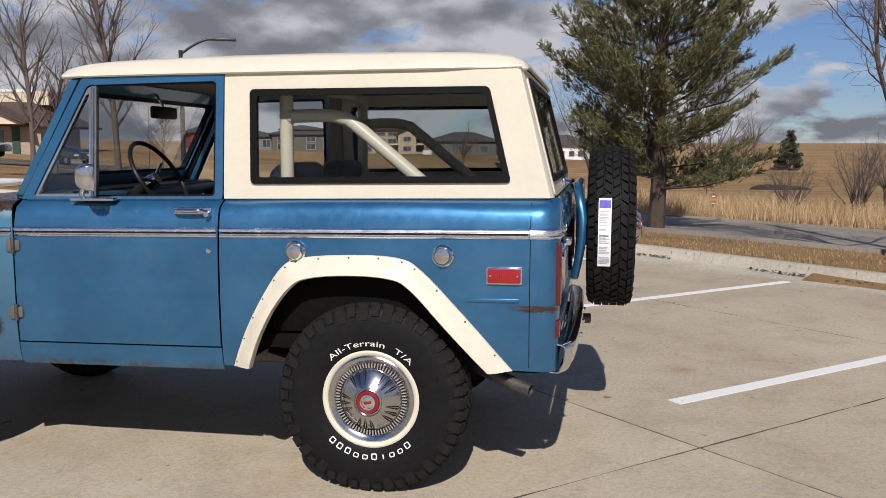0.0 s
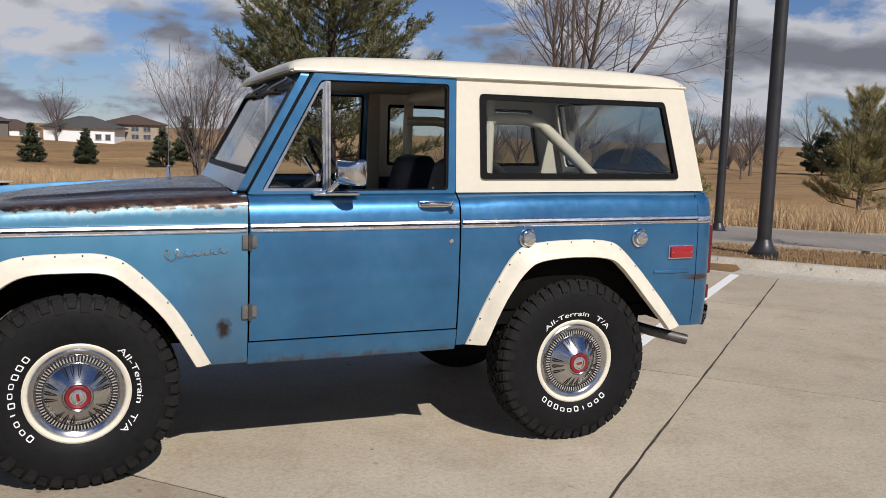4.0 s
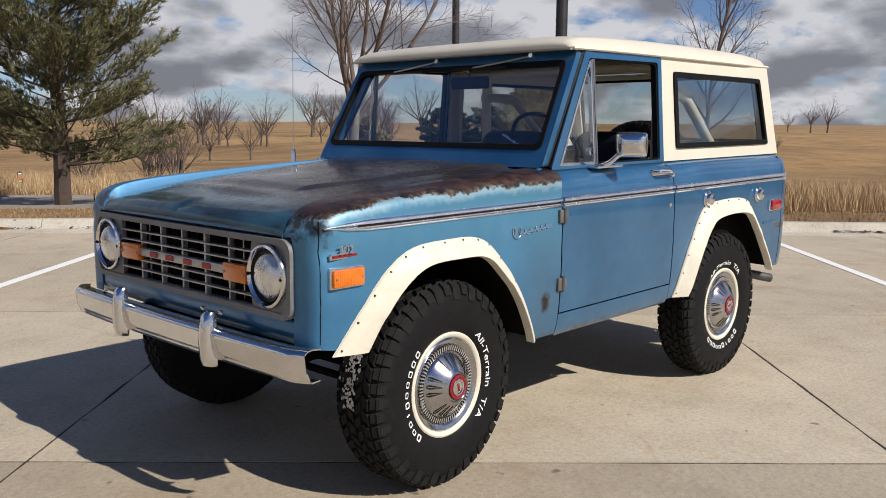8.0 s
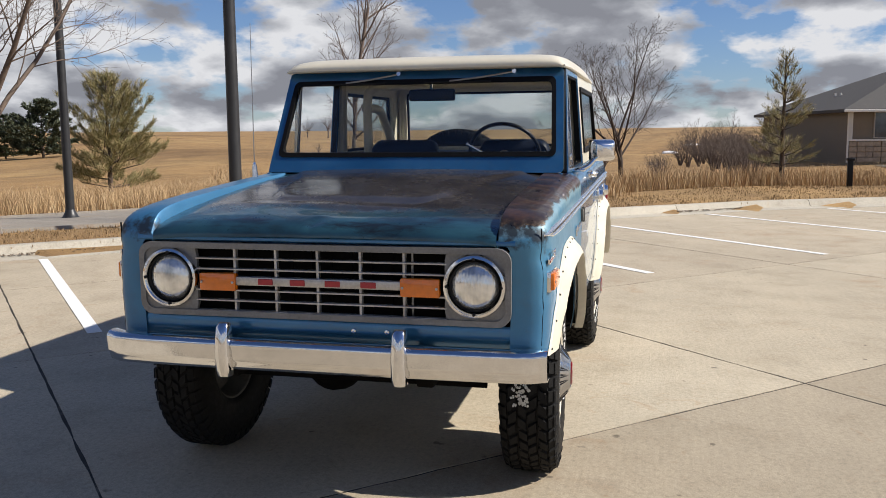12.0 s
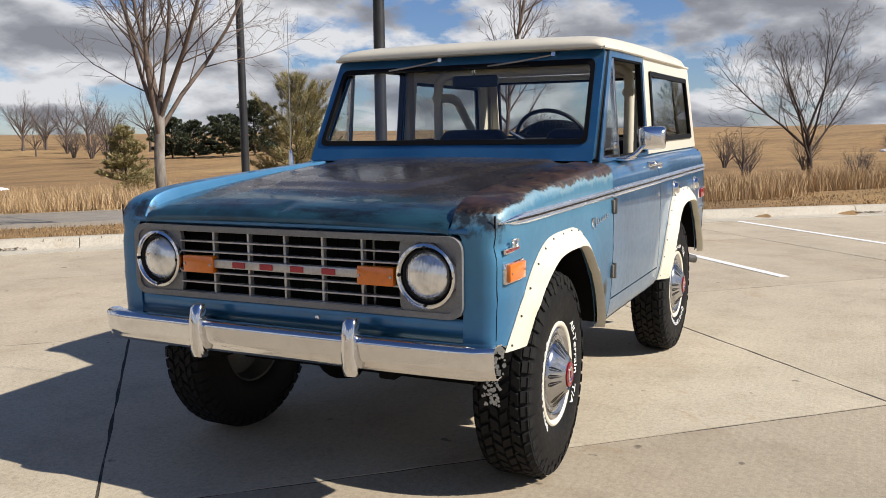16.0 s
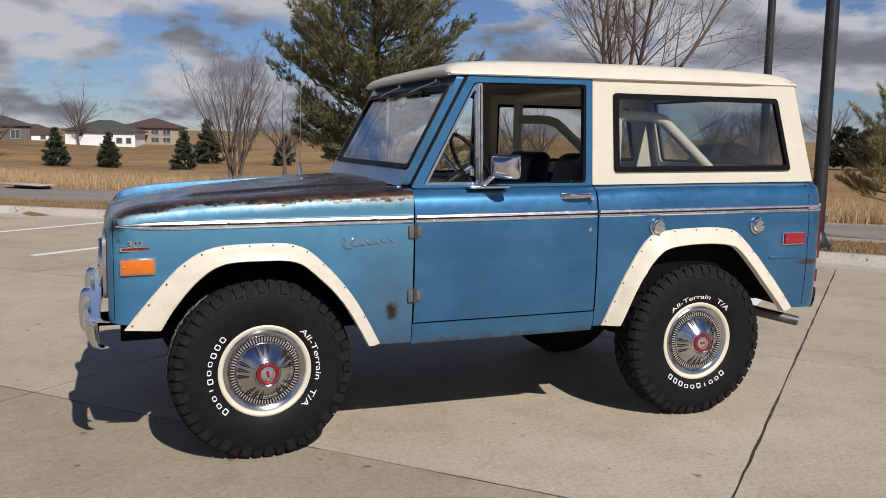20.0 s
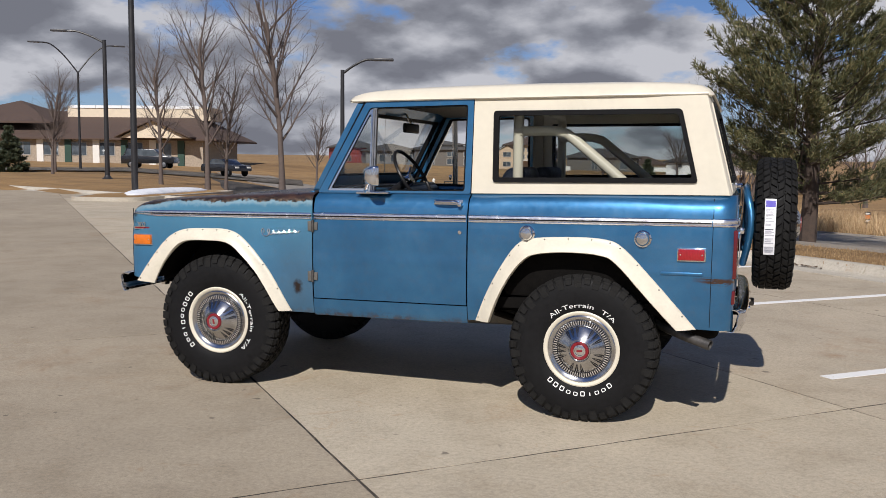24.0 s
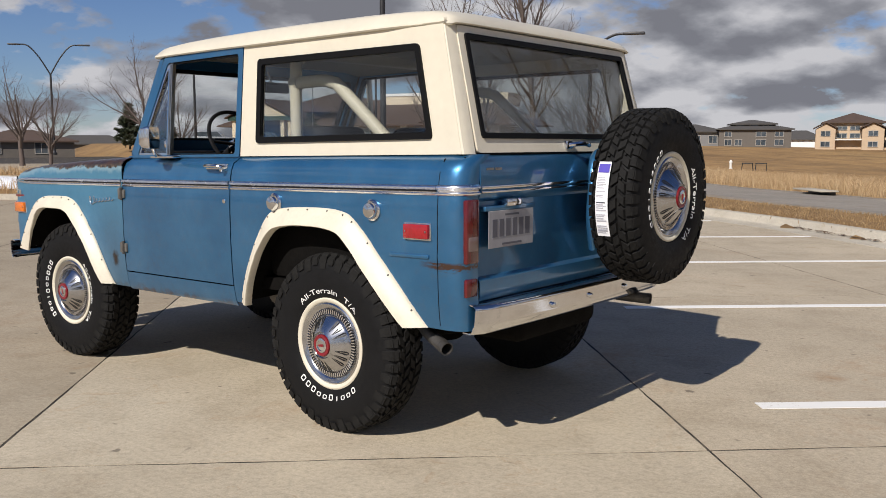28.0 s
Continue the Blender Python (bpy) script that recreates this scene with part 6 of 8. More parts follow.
cpart("floor", solid(-0.45, 1.92, -0.80, 0.80, 0.60, 0.66), M_UNDER)
cpart("firewall", solid(-0.56, -0.50, -0.78, 0.78, 0.60, 1.225), M_UNDER)
dash = cpart("dashboard", solid(-0.44, -0.22, -0.745, 0.745, 1.06, 1.27, 0.04, 3), M_DASH, label="dark blue metal dashboard")
cpart("dash_pad", solid(-0.46, -0.26, -0.74, 0.74, 1.255, 1.285, 0.012, 2), M_BLACK, dash)
cpart("instrument_pod", solid(-0.25, -0.21, -0.50, -0.26, 1.12, 1.24, 0.02), M_BLACK, dash)
column = Vector((0.0, -0.41, 1.335))
tilt = Matrix.Translation(column) @ Matrix.Rotation(radians(58), 4, "Y")
bm = bmesh.new()
N = 48
loops = []
for q in range(N):
    a = 2 * math.pi * q / N
    c, e = Vector((math.cos(a), math.sin(a), 0)), Vector((0, 0, 1))
    loops.append([tilt @ (c * (0.195 + 0.011 * math.cos(b)) + e * 0.011 * math.sin(b)) for b in [2 * math.pi * p / 8 for p in range(8)]])
loops.append(loops[0])
rings(bm, loops, True, False)
bmesh.ops.remove_doubles(bm, verts=bm.verts, dist=0.0002)
bmesh.ops.recalc_face_normals(bm, faces=bm.faces)
sw = cpart("steering_wheel", bm, M_BLACK, label="thin black steering wheel with chrome horn ring")
cpart("spoke", bar([tilt @ Vector((0, -0.19, 0)), tilt @ Vector((0, -0.03, -0.03)), tilt @ Vector((0, 0.03, -0.03)), tilt @ Vector((0, 0.19, 0))], 0.009), M_BLACK, sw)
cpart("horn_button", bar([tilt @ Vector((0, 0, -0.06)), tilt @ Vector((0, 0, -0.012))], [0.04, 0.032], 16), M_CHROME, sw)
cpart("steering_column", bar([tilt @ Vector((0, 0, -0.03)), tilt @ Vector((0, 0, -0.34))], 0.028, 12), M_BLACK, sw)
cpart("shift_lever", bar([tilt @ Vector((0.02, 0.0, -0.08)), tilt @ Vector((-0.10, 0.20, -0.05))], [0.007, 0.011], 8), M_CHROME, sw)
im = cpart("rear_view_mirror", solid(-0.175, -0.15, -0.165, 0.095, 1.628, 1.692, 0.012, 3), M_BLACK, label="black interior mirror")
cpart("mirror_stalk", bar([(-0.165, -0.035, 1.69), (-0.20, -0.035, 1.755)], 0.007), M_CHROME, im)
# cream roll bar
bm = bmesh.new()
hoop = [(0.735, -0.63, 0.64), (0.735, -0.63, 1.30), (0.735, -0.63, 1.66), (0.735, -0.60, 1.725), (0.735, -0.52, 1.75), (0.735, 0, 1.755), (0.735, 0.52, 1.75), (0.735, 0.60, 1.725), (0.735, 0.63, 1.66), (0.735, 0.63, 1.30), (0.735, 0.63, 0.64)]
roll = cpart("roll_bar", bar(smooth_path(hoop, 4), 0.030, 12), M_CREAM, label="cream tubular roll bar inside the cabin")
for s in (-1, 1):
    pts = smooth_path([(0.745, s * 0.63, 1.605), (0.92, s * 0.63, 1.606), (1.00, s * 0.63, 1.590), (1.06, s * 0.63, 1.555), (1.40, s * 0.63, 1.27), (1.72, s * 0.63, 1.00)], 4)
    cpart("roll_brace", bar(pts, 0.030, 12), M_CREAM, roll)
    bm = bmesh.new()
    tube(bm, [(0.715, s * 0.63, 1.605), (0.765, s * 0.63, 1.605)], 0.036, 12)
    cpart("brace_collar", bm, M_CREAM, roll)
for s in (-1, 1):
    cpart("inner_trim", solid(0.50, 0.58, min(s * 0.72, s * 0.755), max(s * 0.72, s * 0.755), 0.66, 1.77, 0.01), M_LINER)
    cpart("wheel_box", solid(0.70, 1.65, min(s * 0.48, s * 0.80), max(s * 0.48, s * 0.80), 0.66, 0.98, 0.04), M_UNDER)

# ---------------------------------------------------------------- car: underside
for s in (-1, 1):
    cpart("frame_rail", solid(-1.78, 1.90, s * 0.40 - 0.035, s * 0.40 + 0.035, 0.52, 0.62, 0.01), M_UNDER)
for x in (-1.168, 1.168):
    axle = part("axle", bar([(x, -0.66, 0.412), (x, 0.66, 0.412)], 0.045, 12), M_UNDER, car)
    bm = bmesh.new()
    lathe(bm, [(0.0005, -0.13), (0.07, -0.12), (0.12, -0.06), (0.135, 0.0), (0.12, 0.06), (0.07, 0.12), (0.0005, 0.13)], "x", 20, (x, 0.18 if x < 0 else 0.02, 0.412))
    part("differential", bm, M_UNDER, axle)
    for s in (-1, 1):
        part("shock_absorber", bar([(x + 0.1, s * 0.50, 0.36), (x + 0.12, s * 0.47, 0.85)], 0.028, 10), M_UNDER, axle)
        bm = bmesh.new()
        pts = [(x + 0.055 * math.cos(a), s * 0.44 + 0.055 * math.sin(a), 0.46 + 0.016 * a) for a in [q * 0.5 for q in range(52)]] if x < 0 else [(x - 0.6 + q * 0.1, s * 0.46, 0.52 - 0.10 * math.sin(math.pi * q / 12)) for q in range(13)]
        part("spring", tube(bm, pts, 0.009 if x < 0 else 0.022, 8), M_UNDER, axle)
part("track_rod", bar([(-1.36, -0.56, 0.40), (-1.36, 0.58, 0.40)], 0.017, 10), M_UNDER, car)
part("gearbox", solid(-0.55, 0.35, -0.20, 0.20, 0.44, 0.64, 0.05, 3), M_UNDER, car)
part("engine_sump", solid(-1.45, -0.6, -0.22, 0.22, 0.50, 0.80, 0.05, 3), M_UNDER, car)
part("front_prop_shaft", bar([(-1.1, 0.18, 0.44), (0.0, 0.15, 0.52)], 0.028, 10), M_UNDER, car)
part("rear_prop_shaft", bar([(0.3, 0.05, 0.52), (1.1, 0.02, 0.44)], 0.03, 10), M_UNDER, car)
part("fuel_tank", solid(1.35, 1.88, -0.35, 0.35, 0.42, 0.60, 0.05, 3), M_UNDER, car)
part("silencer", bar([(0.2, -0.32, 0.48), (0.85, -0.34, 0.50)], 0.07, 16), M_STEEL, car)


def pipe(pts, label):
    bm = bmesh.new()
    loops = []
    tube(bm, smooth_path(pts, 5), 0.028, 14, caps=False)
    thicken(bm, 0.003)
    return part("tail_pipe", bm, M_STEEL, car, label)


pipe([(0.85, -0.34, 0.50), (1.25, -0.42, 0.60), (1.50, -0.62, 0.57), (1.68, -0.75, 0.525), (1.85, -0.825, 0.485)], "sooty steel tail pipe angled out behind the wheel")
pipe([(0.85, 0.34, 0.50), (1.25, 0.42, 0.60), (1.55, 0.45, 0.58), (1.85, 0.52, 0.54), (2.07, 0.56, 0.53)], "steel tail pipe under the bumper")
# dark sheet added below the floor to act as shade under the body
part("underbody_shade", solid(-1.75, 1.88, -0.60, 0.60, 0.60, 0.612), M_UNDER, car)

# ---------------------------------------------------------------- car: badges
def side_text(body, size, x, z, s, mat, name, label, shear=0.0):
    me = text_mesh(body, size, 0.002)
    bm = bmesh.new()
    bm.from_mesh(me)
    y = side_y(z) - 0.009
    for v in bm.verts:
        v.co = Vector((x + v.co.x * (1 if s < 0 else -1) + v.co.y * shear, s * (y + 0.010 + v.co.z), z + v.co.y))
    bmesh.ops.recalc_face_normals(bm, faces=bm.faces)
    return cpart(name, bm, mat, FENDERS[0 if s < 0 else 1], label, 0)


for s in (-1, 1):
    fend = FENDERS[0 if s < 0 else 1]
    side_text("302", 0.044, -1.708, 1.020, s, M_CHROME, "number_badge", "chrome 302 badge")
    y = side_y(1.02) - 0.011
    for x0, x1, z0, z1, out, mt in ((-1.772, -1.640, 1.002, 1.021, 0.003, M_CHROME), (-1.764, -1.648, 1.007, 1.017, 0.005, M_RED)):
        cpart("badge_bar", solid(x0, x1, min(s * (y - 0.006), s * (y + out)), max(s * (y - 0.006), s * (y + out)), z0, z1, 0.001, 1), mt, fend)
    # maker's script as one flowing bright squiggle with a tall first loop
    pts = []
    for q in range(90):
        t = q / 89
        x = -0.815 + 0.25 * t
        lead = math.exp(-((t - 0.10) / 0.09) ** 2)
        z = 0.998 + 0.040 * t * 0.5 + (0.010 + 0.020 * lead) * math.sin(t * 44) + 0.010 * lead
        pts.append((x + (0.009 + 0.012 * lead) * math.cos(t * 44), s * (side_y(1.0) + 0.004), z))
    cpart("script_badge", bar(pts, 0.0026, 6), M_CHROME, FENDERS[0 if s < 0 else 1], "flowing bright metal script badge")


# ---------------------------------------------------------------- plants
k = Mat("grey_bark").set(Roughness=0.9)
bn = k.noise(9, 5, 0.65, squash=(1, 1, 0.25))
k.color(k.ramp(bn, [(0.3, (0.10, 0.085, 0.070)), (0.5, (0.20, 0.175, 0.15)), (0.7, (0.31, 0.28, 0.25))]))
k.bump(bn, 0.6, 0.02)
M_BARK = k.m
M_PINEBARK = plain("dark_pine_bark", (0.060, 0.042, 0.032), 0.95, vary=0.4, scale=9, bump=0.5)
M_TWIG = plain("brown_twigs", (0.13, 0.095, 0.075), 0.85, vary=0.3, scale=3)
M_FARTWIG = plain("far_winter_twigs", (0.115, 0.088, 0.075), 0.9, vary=0.25, scale=1)
k = Mat("pine_needles").set(Roughness=0.6)
k.color(k.ramp(k.island(), [(0.0, (0.045, 0.054, 0.022)), (0.5, (0.105, 0.108, 0.042)), (0.85, (0.18, 0.165, 0.070)), (1.0, (0.28, 0.22, 0.11))]))
M_NEEDLE = k.m
k = Mat("yellowed_needles").set(Roughness=0.65)
k.color(k.ramp(k.island(), [(0.0, (0.12, 0.12, 0.042)), (0.5, (0.25, 0.22, 0.085)), (1.0, (0.42, 0.33, 0.17))]))
M_YELLOW = k.m
k = Mat("dark_spruce_needles").set(Roughness=0.65)
k.color(k.ramp(k.island(), [(0.0, (0.028, 0.040, 0.022)), (0.6, (0.062, 0.078, 0.042)), (1.0, (0.11, 0.115, 0.062))]))
M_SPRUCE = k.m
k = Mat("dry_tall_grass").set(Roughness=0.9)
k.color(k.ramp(k.island(), [(0.0, (0.30, 0.19, 0.095)), (0.5, (0.46, 0.315, 0.165)), (0.85, (0.58, 0.42, 0.24)), (1.0, (0.66, 0.51, 0.32))]))
M_STRAW = k.m
k = Mat("dry_turf_blades").set(Roughness=0.85)
k.color(k.ramp(k.island(), [(0.0, (0.19, 0.122, 0.06)), (0.6, (0.29, 0.19, 0.092)), (1.0, (0.40, 0.285, 0.15))]))
M_BLADE = k.m


def quick_mesh(name, verts, faces, material):
    me = bpy.data.meshes.new(name)
    me.from_pydata(verts, [], faces)
    me.materials.append(material)
    return me


def bare_tree(name, label, seed, height, stems=1, fork=0.25, girth=0.09, kids=(5, 8, 6, 3), lean=(0.45, 0.85, 0.8, 0.8), share=(1.5, 0.42, 0.42, 0.45), up=0.35, low=0.75, droop=0.0, material=None):
    """A leafless tree: tapered trunk, long limbs, side branches all along them, then fine twigs."""
    rng = random.Random(seed)
    tv, tf, cv, cf = [], [], [], []
    last = len(kids)

    def limb(p, d, length, r, level):
        n = (5, 7, 5, 3, 2)[min(level, 4)]
        sides = (9, 6, 4, 3, 3)[min(level, 4)]
        verts, faces = (tv, tf) if level == 0 else (cv, cf)
        pts = [p]
        dd = d.copy()
        for i in range(n):
            wob = Vector((rng.gauss(0, 1), rng.gauss(0, 1), rng.gauss(0, 0.6))) * (0.04, 0.085, 0.12, 0.16, 0.16)[min(level, 4)]
            dd = (dd + wob + Vector((0, 0, up * (0.05, 0.12, 0.16, 0.12, 0.1)[min(level, 4)] - droop * (level > 1)))).normalized()
            pts.append(pts[-1] + dd * (length / n))
        base = len(verts)
        side = d.orthogonal().normalized()
        end = 0.72 if level == 0 else (0.16 if level < last else 0.4)
        for i, q in enumerate(pts):
            t = i / n
            rr = r * (1 - (1 - end) * t) * (1.4 if level == 0 and i == 0 else 1)
            ax = (pts[min(i + 1, n)] - pts[max(i - 1, 0)]).normalized()
            s1 = (side - ax * side.dot(ax)).normalized()
            s2 = ax.cross(s1)
            for j in range(sides):
                a = 2 * math.pi * j / sides
                verts.append(q + (s1 * math.cos(a) + s2 * math.sin(a)) * rr)
        for i in range(n):
            for j in range(sides):
                k2 = (j + 1) % sides
                faces.append((base + i * sides + j, base + i * sides + k2, base + (i + 1) * sides + k2, base + (i + 1) * sides + j))
        if level >= last:
            return
        count = max(2, kids[level] + rng.choice((-1, 0, 0, 1)))
        turn = rng.uniform(0, 6.28)
        for c in range(count):
            start = low if level == 0 else 0.16
            t = min(1.0, start + (1 - start) * (c + rng.uniform(0.2, 0.9)) / count)
            if level == 0 and c == count - 1:
                t = 1.0
            i = min(n - 1, int(t * n))
            q = pts[i] + (pts[i + 1] - pts[i]) * (t * n - i)
            ax = (pts[i + 1] - pts[i]).normalized()
            around = ax.orthogonal().normalized()
            around.rotate(Matrix.Rotation(turn + c * 2.4 + rng.uniform(-0.4, 0.4), 3, ax))
            nd = (ax + around * lean[level] * rng.uniform(0.65, 1.25) * (0.35 if level == 0 and c == count - 1 else 1)).normalized()
            taper = 1 if level == 0 else 1.25 - 0.8 * t
            here = r * (1 - (1 - end) * t)
            limb(q, nd, length * share[level] * rng.uniform(0.75, 1.2) * taper, max(0.0035, here * ((0.62, 0.5, 0.55, 0.6)[min(level, 3)]) * rng.uniform(0.75, 1.05)), level + 1)

    for s in range(stems):
        a = 2 * math.pi * s / stems + 0.6
        d = Vector((math.cos(a) * 0.28, math.sin(a) * 0.28, 1)).normalized() if stems > 1 else Vector((0.03, 0.02, 1)).normalized()
        limb(Vector((math.cos(a), math.sin(a), 0)) * (girth * 0.4 if stems > 1 else 0) + Vector((0, 0, -0.1)), d, height * fork, girth * (0.7 if stems > 1 else 1), 0)
    tree = tagged(empty(name), label, "tree")
    t_ob = new("trunk", quick_mesh("trunk", tv, tf, material or M_BARK))
    c_ob = new("crown", quick_mesh("crown", cv, cf, M_TWIG if material in (None, M_BARK) else material))
    for ob in (t_ob, c_ob):
        ob.parent = tree
        ob.data.shade_smooth()
    if stems > 1:
        tagged(t_ob, kind="stuff")
    return tree


def needle_tree(name, label, seed, height, radius, material, tufts, bare=0.1, open_top=0.0, tuft=0.16, shape=1.0, whorls=16, fat=0.075, rising=0.0):
    """A conifer: trunk, limbs in whorls, and sprays of needles along them."""
    rng = random.Random(seed)
    tree = tagged(empty(name), label, "tree")
    bm = bmesh.new()
    pts = [Vector((rng.uniform(-0.03, 0.03) * height * 0.2, rng.uniform(-0.03, 0.03) * height * 0.2, height * q / 8)) for q in range(9)]
    pts[0] = Vector((0, 0, -0.15))
    tube(bm, pts, [0.022 * height * (1 - 0.92 * q / 8) + 0.008 for q in range(9)], 8)
    part("trunk", bm, M_PINEBARK, tree)
    lv, lf, nv, nf = [], [], [], []
    limbs = []
    for w in range(whorls):
        t = (w + 0.5) / whorls
        z = height * (bare + (1 - bare) * t)
        for b in range(rng.choice((4, 5, 6))):
            a = rng.uniform(0, 2 * math.pi)
            reach = radius * (1 - t ** shape) * rng.uniform(0.55, 1.12) + 0.10
            rise = rng.uniform(0.05, 0.35) + 0.5 * t + rising * (0.1 + 1.3 * t) * rng.uniform(0.7, 1.1)
            p0 = Vector((0, 0, z))
            p1 = p0 + Vector((math.cos(a) * reach * 0.55, math.sin(a) * reach * 0.55, reach * 0.55 * rise * 0.5))
            p2 = p0 + Vector((math.cos(a + 0.15) * reach, math.sin(a + 0.15) * reach, reach * rise))
            limbs.append((p0, p1, p2, reach))
            base = len(lv)
            for p, r in ((p0, 0.010 + 0.008 * reach), (p1, 0.008 + 0.004 * reach), (p2, 0.004)):
                for j in range(3):
                    an = 2 * math.pi * j / 3
                    lv.append(p + Vector((math.sin(a) * math.cos(an), -math.cos(a) * math.cos(an), math.sin(an))) * r)
            for i in range(2):
                for j in range(3):
                    k2 = (j + 1) % 3
                    lf.append((base + i * 3 + j, base + i * 3 + k2, base + i * 3 + 3 + k2, base + i * 3 + 3 + j))
    total = sum(l[3] for l in limbs)
    for p0, p1, p2, reach in limbs:
        for q in range(max(3, int(tufts * reach / total))):
            t = rng.uniform(0.22, 1.0) ** 0.75
            p = p0 * (1 - t) ** 2 + p1 * 2 * t * (1 - t) + p2 * t * t
            out = (p2 - p0).normalized()
            side = Vector((-out.y, out.x, 0)) * rng.choice((-1, 1))
            twig_len = rng.uniform(0.05, 0.30) * (1 - 0.5 * t) * (reach + 0.4)
            p = p + side * twig_len + Vector((0, 0, twig_len * rng.uniform(-0.15, 0.5)))
            d = (out * 0.6 + side * rng.uniform(0.1, 0.7) + Vector((0, 0, rng.uniform(0.1, 0.8)))).normalized()
            L = tuft * rng.uniform(0.7, 1.3)
            if rising:
                # a brush of long needles round the twig's end
                for blade in range(10):
                    foot = p + d * L * rng.uniform(-0.5, 0.5)
                    dd = (d * 0.85 + Vector((rng.gauss(0, 0.42), rng.gauss(0, 0.42), rng.gauss(0, 0.42)))).normalized()
                    wv2 = dd.orthogonal().normalized()
                    wv2.rotate(Matrix.Rotation(rng.uniform(0, 6.3), 3, dd))
                    base = len(nv)
                    nv.extend((foot - wv2 * L * fat, foot + wv2 * L * fat, foot + dd * L + wv2 * L * fat * 0.3, foot + dd * L - wv2 * L * fat * 0.3))
                    nf.append((base, base + 1, base + 2, base + 3))
                continue
            for blade in range(6):
                dd = (d + Vector((rng.gauss(0, 0.45), rng.gauss(0, 0.45), rng.gauss(0, 0.4)))).normalized()
                wv2 = dd.orthogonal().normalized()
                wv2.rotate(Matrix.Rotation(rng.uniform(0, 6.3), 3, dd))
                base = len(nv)
                nv.extend((p - wv2 * L * fat * 0.6, p + dd * L * 0.55 - wv2 * L * fat, p + dd * L, p + dd * L * 0.55 + wv2 * L * fat, p + wv2 * L * fat * 0.6))
                nf.append((base, base + 1, base + 2, base + 3, base + 4))
    for nm, v, f, m in (("branchwork", lv, lf, M_PINEBARK), ("needles", nv, nf, material)):
        ob = tagged(new(nm, quick_mesh(nm, v, f, m)), kind="stuff")
        ob.parent = tree
    return tree


def stand(tree, x, y, z=None, rz=0.0, scale=1.0, copy=False):
    m = Matrix.Translation((x, y, land(x, y) if z is None else z)) @ Matrix.Rotation(radians(rz), 4, "Z") @ Matrix.Scale(scale, 4)
    if copy:
        return copy_thing(tree, m)
    tree.matrix_basis = m
    return tree


stand(needle_tree("pine_tree", "tall open pine with sprays of green needles on the verge", 5, 7.2, 2.05, M_NEEDLE, 12500, 0.095, tuft=0.105, shape=2.4, whorls=34, fat=0.075, rising=0.55), 3.15, 13.0)
stand(bare_tree("bare_tree", "pale-barked leafless maple forking low on the verge", 14, 7.4, 1, 0.27, 0.100, (7, 15, 8, 4), (0.66, 0.85, 0.8, 0.8), (2.1, 0.42, 0.46, 0.5), up=0.42, low=0.68, material=M_BARK), 6.0, 8.12, rz=30)
tree_b = stand(bare_tree("young_bare_tree", "slim leafless young tree with sparse twigs", 33, 4.4, 1, 0.86, 0.040, (18, 8, 5), (1.0, 0.85, 0.8), (0.30, 0.5, 0.45), up=0.28, low=0.36, material=M_TWIG), 10.20, 4.07, rz=80)
tree_c = stand(bare_tree("spreading_bare_tree", "dark leafless tree with a broad spreading crown", 44, 6.2, 1, 0.29, 0.085, (8, 13, 8, 4), (1.25, 0.85, 0.85, 0.8), (1.75, 0.46, 0.48, 0.5), up=0.55, low=0.58, material=M_PINEBARK), 20.66, -0.36, rz=10)
tree_f = stand(bare_tree("fan_bare_tree", "leafless tree of many upright fanning stems", 52, 6.0, 5, 0.26, 0.085, (5, 11, 6, 3), (0.45, 0.6, 0.7, 0.8), (2.2, 0.36, 0.44, 0.5), up=0.6, low=0.5, material=M_FARTWIG), 1.93, 27.05)
far_tree = stand(bare_tree("far_bare_tree", "small leafless tree on the far field", 61, 5.0, 1, 0.30, 0.10, (7, 10, 6), (0.8, 0.8, 0.85), (1.6, 0.45, 0.5), up=0.4, low=0.5, material=M_FARTWIG), 62.0, 80.0)
far_tree["group"] = "far bare trees"
stand(needle_tree("yellow_pine", "sparse yellow-green young pine in tall grass", 71, 3.7, 1.65, M_YELLOW, 4200, 0.05, tuft=0.15, shape=2.0, whorls=14, fat=0.035, rising=0.6), 20.09, 15.64)
stand(needle_tree("slim_pine", "slim young pine beside the tall grass", 72, 3.3, 1.0, M_YELLOW, 760, 0.13, tuft=0.13, shape=0.9, whorls=13, fat=0.028, rising=0.55), 19.3, -4.44)
stand(needle_tree("round_cedar", "small rounded yellow-green cedar", 73, 2.2, 0.85, M_YELLOW, 2400, 0.0, tuft=0.14, shape=2.0, whorls=12, fat=0.06), 17.23, 20.55)
spruce = stand(needle_tree("spruce_tree", "small dark spruce standing in the far grass", 74, 3.6, 1.35, M_SPRUCE, 1500, 0.02, tuft=0.30, whorls=12, fat=0.12), -8.0, 88.9)
spruce["group"] = "dark spruces"
for p, sc in (((-3.09, 89.20, -2.12), 0.95), ((3.85, 85.04, -2.19), 1.0), ((6.96, 94.83, -2.08), 1.3), ((14.44, 89.84, -0.76), 0.9), ((-3.44, 90.15, -1.52), 0.7), ((-76.0, 44.9, 0), 1.15), ((22.8, 101.0, 0), 1.18)):
    stand(spruce, p[0], p[1], rz=p[0] * 37, scale=sc, copy=True)
cedar = stand(needle_tree("dark_cedar", "rounded dark green cedar in the far field", 75, 3.6, 1.9, M_SPRUCE, 2600, 0.0, tuft=0.26, shape=3.0, whorls=11, fat=0.12), 59.52, 58.26)
cedar["group"] = "dark cedars"
